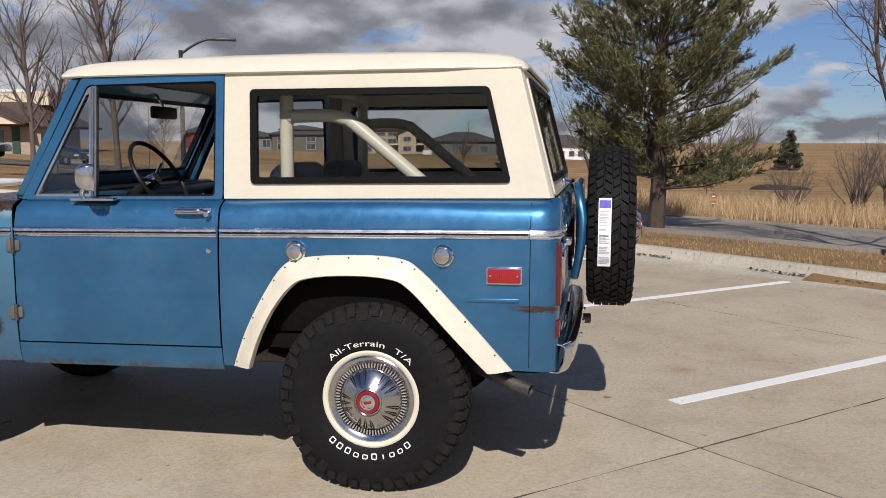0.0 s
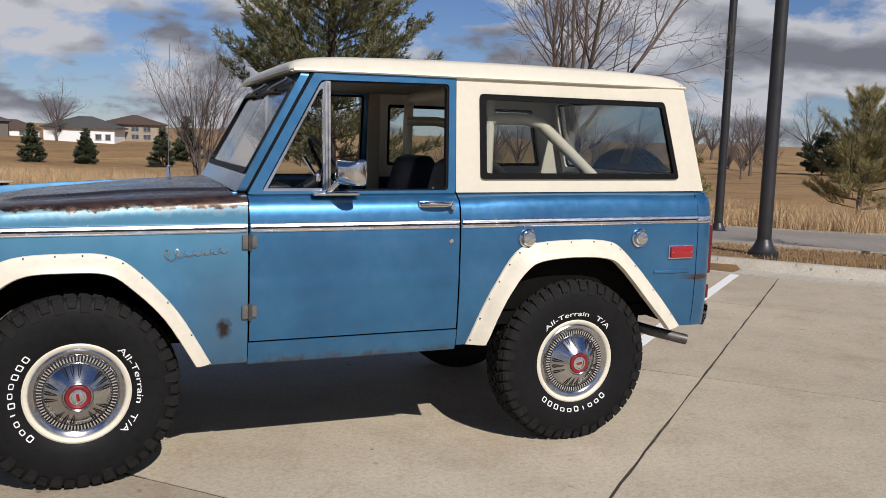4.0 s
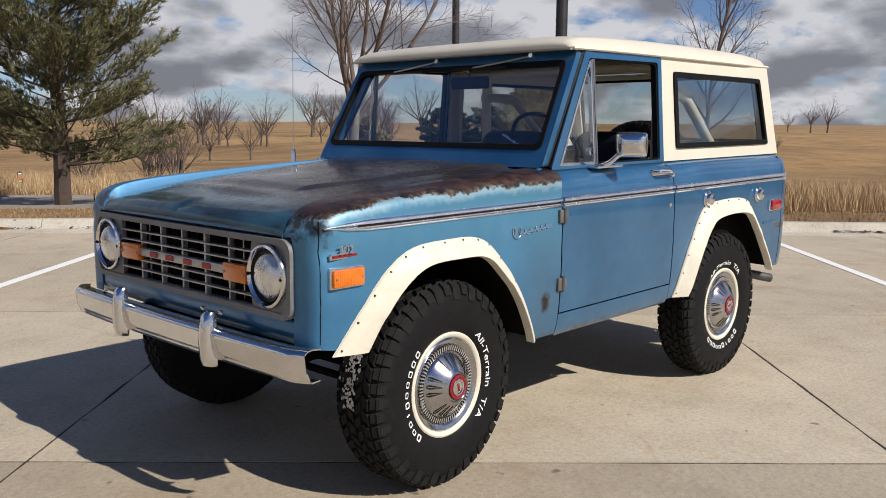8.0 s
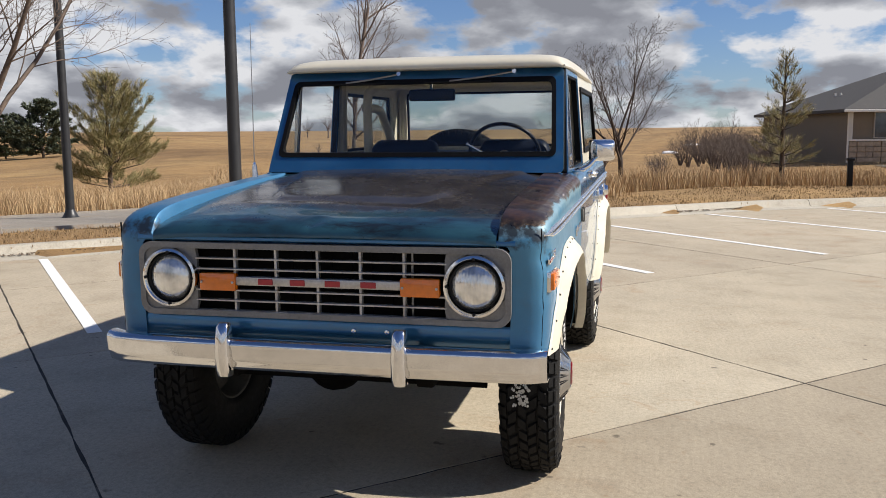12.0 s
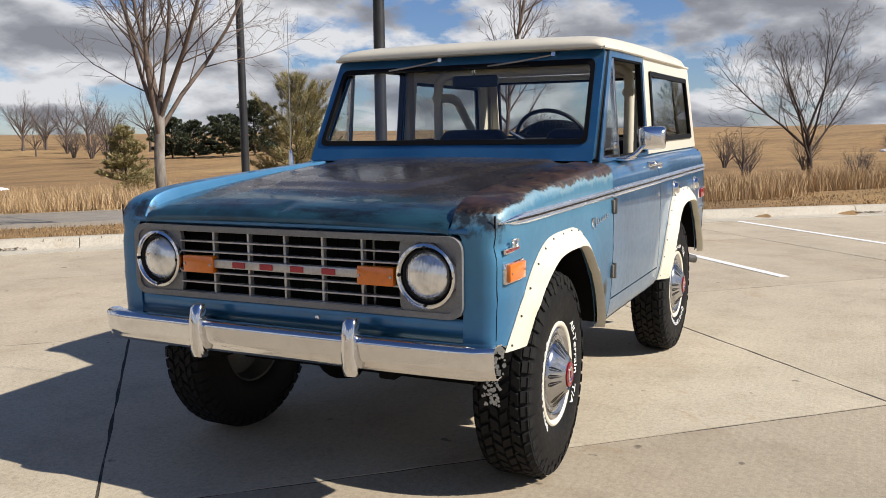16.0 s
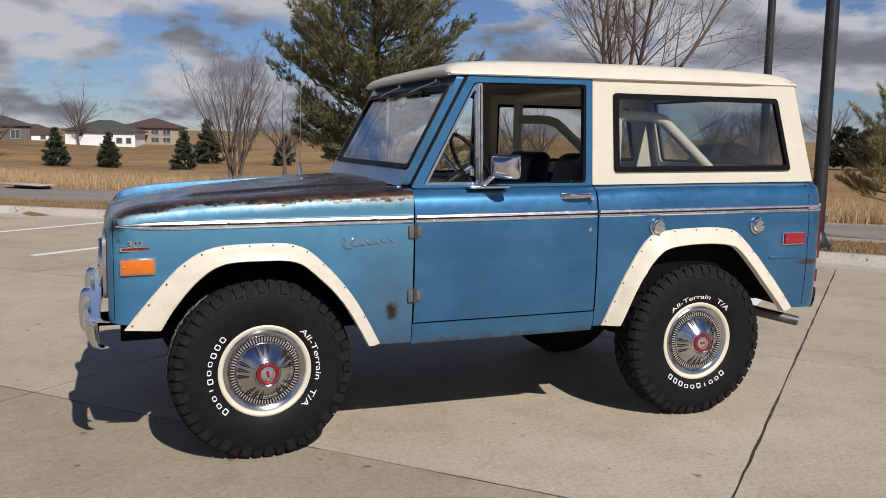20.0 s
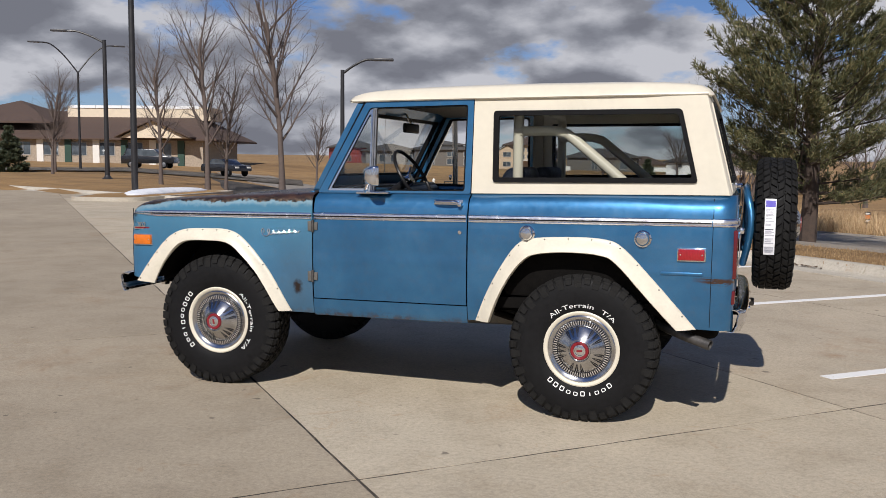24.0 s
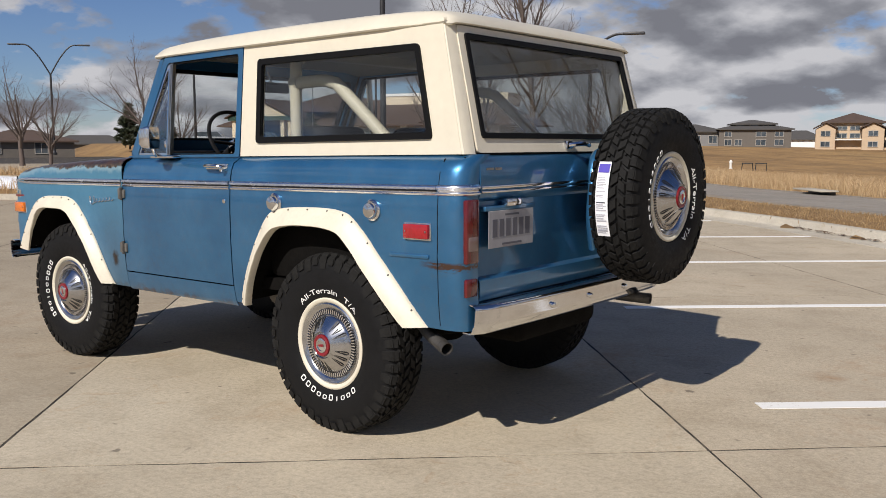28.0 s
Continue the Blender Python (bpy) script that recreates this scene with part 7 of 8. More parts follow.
for p, sc in (((58.63, 54.81), 0.9), ((61.10, 53.50), 1.0), ((58.26, 47.52), 1.25)):
    stand(cedar, p[0], p[1], rz=p[0] * 37, scale=sc, copy=True)
stand(spruce, *(-41.86, 37.99, 1.06)[:2], z=0.3, scale=0.8, copy=True)
stand(spruce, *(-75.16, 48.44, 1.33)[:2], z=0.9, scale=1.0, copy=True)
FAR = [(171.63, 70.22, 0.70), (163.90, 62.68, 0.39), (183.67, 66.99, 0.32), (188.24, 82.20, 0.05), (73.82, 89.00, 0.28), (78.23, 98.36, 0.21), (70.88, 78.20, 0.34), (79.12, 91.00, 0.22), (52.59, 91.66, -1.28), (52.07, 86.21, -1.26), (53.28, 79.64, -1.20), (72.26, 90.79, 0.22), (37.76, 82.33, -1.10), (24.92, 49.60, -1.60), (50.40, 86.85, -1.18), (50.02, 81.21, -1.04), (52.42, 77.21, -1.07), (82.17, 107.45, 0.10), (50.55, 87.16, -1.04), (69.91, 92.01, 0.19), (75.06, 94.30, 0.19), (50.17, 56.64, -0.66), (74.04, 75.24, -0.76), (-7.26, 120.09, -0.75), (10.06, 64.21, -0.07), (14.13, 114.16, 0.10), (-14.26, 99.27, -0.80), (-7.41, 123.01, -0.45), (18.15, 104.19, 0.38), (22.64, 123.98, 0.51), (27.51, 87.15, -0.35), (-48.41, 21.12, -0.20), (-48.10, 29.54, 1.10), (-50.31, 33.39, 1.04), (-63.31, 39.31, 1.03), (-37.01, 17.11, 0.37)]
for i, p in enumerate(FAR):
    stand(far_tree, p[0], p[1], rz=i * 47, scale=1.10 + 0.22 * (i * 7 % 5), copy=True)
for x, y, sc in ((29.2, 2.5, 0.55), (60.3, 24.3, 0.3), (15.1, 32.4, 0.6), (27.9, 48.6, 0.8), (30.2, 47.3, 0.75), (43.2, 49.3, 0.8), (10.5, 24.0, 0.62)):
    stand(far_tree, x, y, rz=x * 31, scale=sc, copy=True)
stand(far_tree, 55.53, -5.85, rz=70, scale=0.85, copy=True)
# trees round the low building
street_tree = stand(bare_tree("street_tree", "leafless street tree before the low building", 81, 6.2, 1, 0.86, 0.09, (20, 9, 6), (0.8, 0.75, 0.8), (0.42, 0.45, 0.5), up=0.55, low=0.30, material=M_FARTWIG), *(-24.93, 30.42, 0.22)[:2])
street_tree["group"] = "street trees"
for p, sc in (((-17.61, 29.23, 0.26), 1.45), ((-20.79, 29.65, 0.11), 0.85), ((-40.07, 39.90, 0.36), 0.85), ((-37.30, 36.68, 0.54), 0.9), ((-25.43, 47.73, -0.31), 0.8), ((-20.88, 28.33, 0.52), 1.2)):
    stand(street_tree, p[0], p[1], rz=sc * 300, scale=sc, copy=True)
# scrub below the far house
scrub = bare_tree("scrub", "tangled brown leafless scrub by the ditch", 91, 2.6, 7, 0.3, 0.05, (4, 5, 4), (0.7, 0.8, 0.9), (1.5, 0.5, 0.5), up=0.4, low=0.3, material=M_FARTWIG)
scrub["group"], scrub["category"] = "scrub", "shrub"
stand(scrub, *(30.81, -4.27, 0.23)[:2])
for p, sc in (((59.08, 68.45, 0.83), 2.0), ((57.45, 63.16, 0.61), 1.7), ((59.84, 71.79, 0.80), 1.8), ((67.33, 81.40, 1.01), 1.9), ((67.48, 74.53, 1.01), 2.1), ((42.85, -4.22, 0.05), 1.1), ((27.77, -4.59, 0.20), 1.0), ((33.33, -4.70, 0.11), 1.1), ((35.15, 3.08, -0.24), 0.8), ((35.44, -1.40, 0.15), 0.6), ((25.4, -1.4), 0.7), ((40.3, -4.8), 1.2), ((55.4, -4.0), 1.5), ((44.0, 1.5), 1.1), ((48.0, 6.0), 1.2), ((33.0, 7.5), 0.6), ((60.0, 12.0), 1.6), ((8.6, 19.8), 1.1), ((10.9, 22.8), 1.3), ((7.2, 21.0), 0.9)):
    stand(scrub, p[0], p[1], rz=sc * 500, scale=sc, copy=True)

rng = random.Random(17)
for q in range(16):
    u = q / 15
    stand(scrub, 45.0 + 12.0 * rng.random(), -3.2 - 4.6 * u + rng.uniform(-0.6, 0.6), rz=q * 67, scale=0.75 + 0.35 * rng.random() + 0.25 * u, copy=True)


def blades(name, label, count, spot, low, high, width, material, seed):
    """Grass as many thin bent blades."""
    rng = np.random.default_rng(seed)
    verts, faces = [], []
    made = 0
    while made < count:
        x, y = spot(rng)
        z = land(x, y)
        cl = int(rng.integers(4, 9))
        for q in range(cl):
            px, py = x + rng.normal(0, 0.16), y + rng.normal(0, 0.16)
            h = low + (high - low) * rng.random() ** 1.7
            a = rng.uniform(0, 6.283)
            bx, by = rng.normal(0, 0.34) * h, rng.normal(0, 0.34) * h
            wx, wy = math.cos(a) * width, math.sin(a) * width
            b = len(verts)
            verts.extend(((px - wx, py - wy, z - 0.02), (px + wx, py + wy, z - 0.02), (px + bx * 0.4 + wx * 0.8, py + by * 0.4 + wy * 0.8, z + h * 0.55), (px + bx * 0.4 - wx * 0.8, py + by * 0.4 - wy * 0.8, z + h * 0.55), (px + bx, py + by, z + h)))
            faces.append((b, b + 1, b + 2, b + 3))
            faces.append((b + 3, b + 2, b + 4))
        made += cl
    return tagged(new(name, quick_mesh(name, verts, faces, material)), label, "grass", kind="stuff")


def past_road(rng):
    n = rng.uniform(-9, 62)
    s = road_far(n) + 0.4 + 6.0 * rng.random() ** 1.6
    return sn(s, n).xy


def past_kerb(rng):
    n = rng.uniform(-38, -4.0)
    s = interp(n, KERB) + (5.0 if n < -11 else 4.0) + 5.0 * rng.random() ** 1.4
    if n > -9:
        s = max(s, interp(n, KERB) + 4.0) if s < road_near(n) - 0.5 else road_far(n) + 0.5 + 4 * rng.random()
    return sn(s, n).xy


blades("tall_grass", "dense straw-coloured tall grass along the street", 90000, past_road, 0.22, 0.72, 0.0055, M_STRAW, 1)
blades("ditch_grass", "straw-coloured tall grass behind the kerb", 80000, past_kerb, 0.18, 0.66, 0.0055, M_STRAW, 2)


def verge_spot(rng):
    n = rng.uniform(-34, 20)
    return sn(interp(n, KERB) + 0.25 + rng.random() * (min(3.9, max(0.3, road_near(n) - interp(n, KERB) - 0.5))), n).xy


blades("verge_grass", "short dormant brown turf on the verge", 44000, verge_spot, 0.010, 0.042, 0.0055, M_BLADE, 3)

# leaf litter caught along the kerb
M_LEAF = plain("leaf_litter", (0.085, 0.05, 0.028), 0.9, vary=0.5, scale=20)
rng = random.Random(9)
lv, lf = [], []
for q in range(700):
    n = rng.choice((rng.uniform(0.8, 2.4), rng.uniform(3.6, 5.6), rng.uniform(-10.5, -8.8), rng.uniform(6, 8), rng.uniform(-6, -5)))
    s = interp(n, KERB) - 0.02 - abs(rng.gauss(0, 0.05))
    c = sn(s, n, 0.022 + rng.random() * 0.02)
    a, r = rng.uniform(0, 6.3), rng.uniform(0.008, 0.022)
    b = len(lv)
    lv.extend((c + Vector((math.cos(a) * r, math.sin(a) * r, 0.004)), c + Vector((math.cos(a + 1.9) * r, math.sin(a + 1.9) * r, -0.004)), c + Vector((math.cos(a + 3.3) * r * 1.4, math.sin(a + 3.3) * r * 1.4, 0.008)), c + Vector((math.cos(a + 4.8) * r, math.sin(a + 4.8) * r, 0))))
    lf.append((b, b + 1, b + 2, b + 3))
tagged(new("leaf_litter", quick_mesh("leaf_litter", lv, lf, M_LEAF)), "dead brown leaves gathered along the kerb", "leaves", kind="stuff")

# last snow
k = Mat("old_snow").set(Roughness=0.7)
k.color(k.ramp(k.noise(3, 5), [(0.3, (0.66, 0.68, 0.72)), (0.7, (0.86, 0.87, 0.89))]))
k.bump(k.noise(8, 4), 0.5, 0.05)
M_SNOW = k.m


def snow_heap(p, w, d, h, rz):
    bm = bmesh.new()
    rows = []
    rng = random.Random(int(w * 100))
    for r, z in ((1.0, -0.05), (0.95, 0.35), (0.8, 0.7), (0.5, 0.92), (0.2, 1.0)):
        rows.append([(w * r * math.cos(a) * (1 + 0.18 * math.sin(3 * a + w)), d * r * math.sin(a) * (1 + 0.2 * math.cos(2 * a)), h * z) for a in [2 * math.pi * q / 24 for q in range(24)]])
    rings(bm, rows)
    bmesh.ops.recalc_face_normals(bm, faces=bm.faces)
    ob = tagged(part("snow_patch", bm, M_SNOW, smooth=180), "thin dirty leftover patch of snow", "snow", "snow patches")
    ob.matrix_basis = pose(p[0], p[1], land(p[0], p[1]) if len(p) < 3 else p[2], 0, 0, rz)


snow_heap((17.83, 29.01, -0.64)[:2], 1.1, 1.3, 0.14, 115)
snow_heap((-59.16, 53.18, 1.26)[:2], 2.6, 0.9, 0.35, 130)
snow_heap((96.0, -5.6), 0.9, 1.8, 0.34, 0)
snow_heap((74.0, -2.6), 0.7, 0.9, 0.22, 0)


# ---------------------------------------------------------------- poles and lamps
M_POLE = plain("dark_bronze_pole_paint", (0.022, 0.022, 0.024), 0.45, vary=0.2, scale=6)
M_HEAD = plain("grey_lamp_housing", (0.05, 0.05, 0.055), 0.5, vary=0.2, scale=6)


def post(name, label, x, y, z, h, r=0.10, arms=(), reach=2.2):
    """A tapered steel post on a bolted foot, with lamp arms towards the given bearings."""
    ob = tagged(empty(name, x, y, z), label, "lamp post" if arms else "pole")
    bm = bmesh.new()
    lathe(bm, [(r * 2.1, -0.1), (r * 2.1, 0.03), (r * 1.7, 0.06), (r * 1.25, 0.14), (r * 1.02, 0.20)], "z", 16)
    bmesh.ops.recalc_face_normals(bm, faces=bm.faces)
    part("foot", bm, M_POLE, ob)
    part("shaft", bar([(0, 0, 0), (0, 0, h * 0.5), (0, 0, h)], [r, r * 0.88, r * 0.75], 16), M_POLE, ob)
    for a in arms:
        u = Vector((math.cos(radians(a)), math.sin(radians(a)), 0))
        lift = 0.55 if len(arms) == 1 else 2.0
        start = h - 0.15 if len(arms) == 1 else h - 0.1
        pts = smooth_path([Vector((0, 0, start)), u * reach * 0.35 + Vector((0, 0, start + lift * 0.6)), u * reach * 0.7 + Vector((0, 0, start + lift)), u * reach + Vector((0, 0, start + lift * 1.05))], 4)
        arm = part("arm", bar(pts, 0.05, 8), M_POLE, ob)
        bm = solid(-0.05, 0.75, -0.16, 0.16, -0.05, 0.05, 0.03, 2)
        bmesh.ops.transform(bm, matrix=Matrix.Translation(pts[-1]) @ Matrix.Rotation(radians(a), 4, "Z"), verts=bm.verts)
        part("lamp_head", bm, M_HEAD, ob)
    return ob


post("steel_pole", "thick dark steel pole on a bolted foot by the kerb", 7.27, 4.88, 0.12, 9.0, 0.095)
post("steel_pole", "dark steel pole standing across the street", 10.82, 10.37, land(10.82, 10.37), 9.0, 0.09)
post("steel_pole", "tall dark steel pole at the far kerb of the lot", -19.1, 21.1, 0.0, 10.5, 0.12)
post("street_lamp", "dark street lamp with one curved arm on the verge", -13.6, 27.0, land(-13.6, 27.0), 5.3, 0.10, (20,), 1.3)
post("street_lamp", "dark street lamp with one curved arm over the lot", -29.9, 32.6, land(-29.9, 32.6), 7.2, 0.13, (205,), 1.9)
post("street_lamp", "dark street lamp with one curved arm, far across the lot", -64.4, 44.5, land(-64.4, 44.5), 7.4, 0.13, (222,), 2.4)
post("twin_street_lamp", "tall street lamp with two splayed arms", *(-45.48, 48.33, 0.84)[:2], 0.4, 7.4, 0.10, (40, 220), 2.6)
post("twin_street_lamp", "tall street lamp with two splayed arms on the far lawn", *(-58.23, 28.11, 0.83)[:2], 0.6, 5.7, 0.09, (50, 230), 2.0)

# ---------------------------------------------------------------- houses
M_SHINGLE = plain("grey_roof_shingle", (0.075, 0.070, 0.066), 0.9, vary=0.3, scale=3, bump=0.3, bscale=14)
M_BROWNROOF = plain("brown_roof_shingle", (0.085, 0.056, 0.043), 0.9, vary=0.25, scale=2, bump=0.3, bscale=12)
M_TAUPE = plain("taupe_siding", (0.13, 0.115, 0.10), 0.8, vary=0.15, scale=2)
M_GREYSIDE = plain("grey_siding", (0.20, 0.20, 0.20), 0.8, vary=0.15, scale=2)
M_PEACH = plain("peach_stucco", (0.50, 0.38, 0.26), 0.85, vary=0.1, scale=2)
M_WHITESIDE = plain("white_siding", (0.78, 0.78, 0.77), 0.7, vary=0.06, scale=2)
M_REDSIDE = plain("red_siding", (0.26, 0.045, 0.04), 0.8, vary=0.15, scale=2)
M_STONE = plain("pale_ledge_stone", (0.34, 0.28, 0.215), 0.85, vary=0.35, scale=5, bump=0.5, bscale=9)
M_CREAMWALL = plain("cream_gable_board", (0.66, 0.56, 0.42), 0.8, vary=0.08, scale=2)
M_GREEN = plain("dark_green_fascia", (0.020, 0.055, 0.040), 0.6, vary=0.15, scale=3)
M_WINTRIM = plain("window_trim", (0.33, 0.31, 0.28), 0.6, vary=0.1, scale=4)
M_TRIM = plain("pale_trim", (0.70, 0.68, 0.63), 0.6, vary=0.05, scale=4)
k = Mat("dark_window_pane").set(Roughness=0.06, Coat_Weight=0.6)
k.color(k.ramp(k.noise(1.2, 3), [(0.3, (0.03, 0.04, 0.05)), (0.7, (0.10, 0.12, 0.14))]))
M_PANE = k.m


def hip(bm, x0, x1, y0, y1, z, h, over=0.5, ridge=None):
    """A hip roof with eaves over a rectangle."""
    a, b, c, d = x0 - over, x1 + over, y0 - over, y1 + over
    w = min(b - a, d - c) / 2
    if ridge is None:
        ridge = w
    if b - a >= d - c:
        r0, r1 = (a + ridge, (c + d) / 2), (b - ridge, (c + d) / 2)
    else:
        r0, r1 = ((a + b) / 2, c + ridge), ((a + b) / 2, d - ridge)
    low = [bm.verts.new(p) for p in ((a, c, z - 0.12), (b, c, z - 0.12), (b, d, z - 0.12), (a, d, z - 0.12))]
    eave = [bm.verts.new(p) for p in ((a, c, z + 0.05), (b, c, z + 0.05), (b, d, z + 0.05), (a, d, z + 0.05))]
    t = [bm.verts.new((*r0, z + h)), bm.verts.new((*r1, z + h))]
    bm.faces.new(list(reversed(low)))
    for i in range(4):
        bm.faces.new((low[i], low[(i + 1) % 4], eave[(i + 1) % 4], eave[i]))
    if b - a >= d - c:
        fs = ((eave[0], eave[1], t[1], t[0]), (eave[1], eave[2], t[1]), (eave[2], eave[3], t[0], t[1]), (eave[3], eave[0], t[0]))
    else:
        fs = ((eave[0], eave[1], t[0]), (eave[1], eave[2], t[1], t[0]), (eave[2], eave[3], t[1]), (eave[3], eave[0], t[0], t[1]))
    for f in fs:
        bm.faces.new(f)
    return bm


def gable_roof(bm, x0, x1, y0, y1, z, h, over=0.3):
    """A ridge running in depth, gable to the front."""
    a, b, m = x0 - over, x1 + over, (x0 + x1) / 2
    for p0, p1 in (((a, z), (m, z + h)), ((m, z + h), (b, z))):
        rings(bm, [[(p0[0], y, p0[1]), (p1[0], y, p1[1]), (p1[0], y, p1[1] + 0.14), (p0[0], y, p0[1] + 0.14)] for y in (y0 - over, y1)])
    bmesh.ops.recalc_face_normals(bm, faces=bm.faces)
    return bm


def window(parent, x, z, w, h, y=0.0):
    bm = ring_bar([(x - w / 2, z), (x - w / 2, z + h), (x + w / 2, z + h), (x + w / 2, z)], [(x - w / 2 + 0.07, z + 0.07), (x - w / 2 + 0.07, z + h - 0.07), (x + w / 2 - 0.07, z + h - 0.07), (x + w / 2 - 0.07, z + 0.07)], lambda u, v, d: (u, y + d, v), -0.07, 0.03)
    fr = part("window", bm, M_WINTRIM, parent, smooth=0)
    part("pane", solid(x - w / 2 + 0.06, x + w / 2 - 0.06, y - 0.03, y - 0.01, z + 0.06, z + h - 0.06), M_PANE, fr, smooth=0)
    if w > 0.9:
        part("mullion", solid(x - 0.03, x + 0.03, y - 0.06, y - 0.02, z + 0.06, z + h - 0.06), M_WINTRIM, fr, smooth=0)


def face_camera(p, turn=0.0):
    """Bearing of a front that looks towards the car."""
    return math.degrees(math.atan2(p[1], p[0])) - 90 + turn


def house(name, label, p, w, d, wall, roof_h, mat, roof_mat, rows, turn=0.0, z=None, upper=None):
    ob = tagged(empty(name, p[0], p[1], land(p[0], p[1]) - 0.1 if z is None else z, face_camera(p, turn)), label, "house")
    part("wall", solid(-w / 2, w / 2, 0, d, -1.0, wall), mat, ob, smooth=0)
    part("roof", hip(bmesh.new(), -w / 2, w / 2, 0, d, wall, roof_h, 0.4), roof_mat, ob, smooth=0)
    if upper:
        uw, uh = upper
        part("upper_wall", solid(-uw / 2, uw / 2, d * 0.2, d * 0.8, wall, wall + uh), mat, ob, smooth=0)
        part("upper_roof", hip(bmesh.new(), -uw / 2, uw / 2, d * 0.2, d * 0.8, wall + uh, roof_h * 0.6, 0.4), roof_mat, ob, smooth=0)
        for q in range(3):
            window(ob, -uw / 2 + uw * (q + 0.5) / 3, wall + uh * 0.35, uw / 5, uh * 0.5, d * 0.2)
    for z0, hh, xs in rows:
        for x, ww in xs:
            window(ob, x, z0, ww, hh)
    return ob


house("house", "dark taupe two-storey house with a grey hip roof", (-41.00, 120.13, 0.70), 9.6, 8, 2.6, 1.0, M_TAUPE, M_SHINGLE, [(0.3, 0.9, [(-3.6, 1.0), (-2.2, 1.0), (0.8, 1.4), (3.2, 1.2)]), (1.5, 0.8, [(-3.6, 1.0), (0.8, 1.4), (3.2, 1.2)])], 8, upper=(5.6, 0.75))
house("house", "long grey-green house under a low hip roof", (-48.55, 117.44, 0.72), 8.0, 7, 2.1, 1.1, M_GREYSIDE, M_SHINGLE, [(0.4, 1.2, [(-3, 0.9), (-1.6, 0.9), (0.2, 1.0), (2.4, 1.2)])], 8)
house("house", "low dark house with a porch of pale posts", (-18.21, 123.29, 0.36), 10.0, 7, 2.1, 1.3, M_TAUPE, M_SHINGLE, [(0.3, 1.2, [(-1.0, 1.0), (1.0, 1.0), (3.2, 1.2)])], -4)
house("house", "white-sided house with a dark roof", (-4.60, 120.45, -0.10), 8.8, 7, 1.9, 1.5, M_WHITESIDE, M_SHINGLE, [(0.3, 0.8, [(1.0, 0.8), (2.4, 0.8), (3.6, 0.7)]), (1.2, 0.5, [(-2.5, 0.7)])], -14)
house("house", "tan house with balconies under a brown roof", (1.89, 127.16, -1.37), 7.6, 7, 2.5, 1.3, M_STONE, M_BROWNROOF, [(0.3, 0.8, [(0.6, 1.1), (2.2, 1.1)]), (1.4, 0.8, [(-1.6, 0.9), (0.6, 1.1), (2.2, 1.1)])], -10)
house("house", "red-sided house with an open deck", (-55.15, 119.14, 0.90), 6.2, 7, 2.6, 1.3, M_REDSIDE, M_SHINGLE, [(0.4, 0.9, [(-1.4, 1.0), (1.2, 1.2)])], 12)
house("house", "brown low house with a stone base", (-79.13, 35.69, 1.12), 9.0, 7, 1.7, 1.1, M_TAUPE, M_BROWNROOF, [(0.5, 1.1, [(-2.4, 1.2), (1.6, 1.2)])], 0)
house("house", "small far house with a grey roof", (-14.94, 144.63, -1.27), 8.0, 6, 1.2, 1.4, M_WHITESIDE, M_BROWNROOF, [(0.2, 0.7, [(-2.4, 0.8), (1.6, 0.8)])], 0)
house("house", "small far house with a grey roof", (-127.12, 68.91, 1.32), 12.0, 6, 1.4, 1.4, M_TAUPE, M_SHINGLE, [], 0)
house("house", "small far house with a grey roof", (-43.93, 148.75, 1.50), 8.0, 6, 1.4, 1.5, M_WHITESIDE, M_SHINGLE, [], 0)

# the peach house with gabled bays
p = (-28.15, 120.50, 0.37)
ob = tagged(empty("house", p[0], p[1], land(p[0], p[1]) - 0.05, face_camera(p, 4)), "peach two-storey house with gabled bays and balconies", "house")
part("wall", solid(-3.4, 3.4, 1.2, 8, -1.0, 3.6), M_PEACH, ob, smooth=0)
part("roof", hip(bmesh.new(), -3.4, 3.4, 1.2, 8, 3.6, 1.35, 0.5), M_BROWNROOF, ob, smooth=0)
for x0, x1, hh in ((-4.6, -2.2, 2.75), (1.0, 3.6, 2.75)):
    part("bay", solid(x0, x1, 0, 6, -1.0, hh), M_PEACH, ob, smooth=0)
    part("bay_gable", prism(bmesh.new(), [(x0, hh), ((x0 + x1) / 2, hh + 0.75), (x1, hh)], "y", 0.02, 5), M_PEACH, ob, smooth=0)
    part("bay_roof", gable_roof(bmesh.new(), x0, x1, 0, 6, hh, 0.80, 0.3), M_BROWNROOF, ob, smooth=0)
    window(ob, (x0 + x1) / 2, 1.75, 1.2, 0.75)
    window(ob, (x0 + x1) / 2, 0.35, 1.2, 0.75)
for x in (-1.4, 0.2):
    window(ob, x, 2.55, 1.3, 0.6, 1.2)
    window(ob, x, 1.5, 1.3, 0.7, 1.2)
part("balcony", solid(-2.2, 1.0, 0.1, 1.2, 1.25, 1.4), M_TRIM, ob, smooth=0)
part("side_wing", solid(3.6, 5.0, 1.0, 6, -1.0, 2.7), M_PEACH, ob, smooth=0)
part("wing_roof", hip(bmesh.new(), 3.6, 5.0, 1.0, 6, 2.7, 0.5, 0.3), M_BROWNROOF, ob, smooth=0)
# black panels on the wall paint in the shade of the porch openings
for z in (0.3, 1.6):
    part("porch_shade", solid(3.7, 4.9, 0.96, 0.99, z, z + 0.95), M_BLACK, ob, smooth=0)
part("stair", solid(4.6, 5.8, -0.6, 0.2, -0.6, 0.55), M_TRIM, ob, smooth=0)

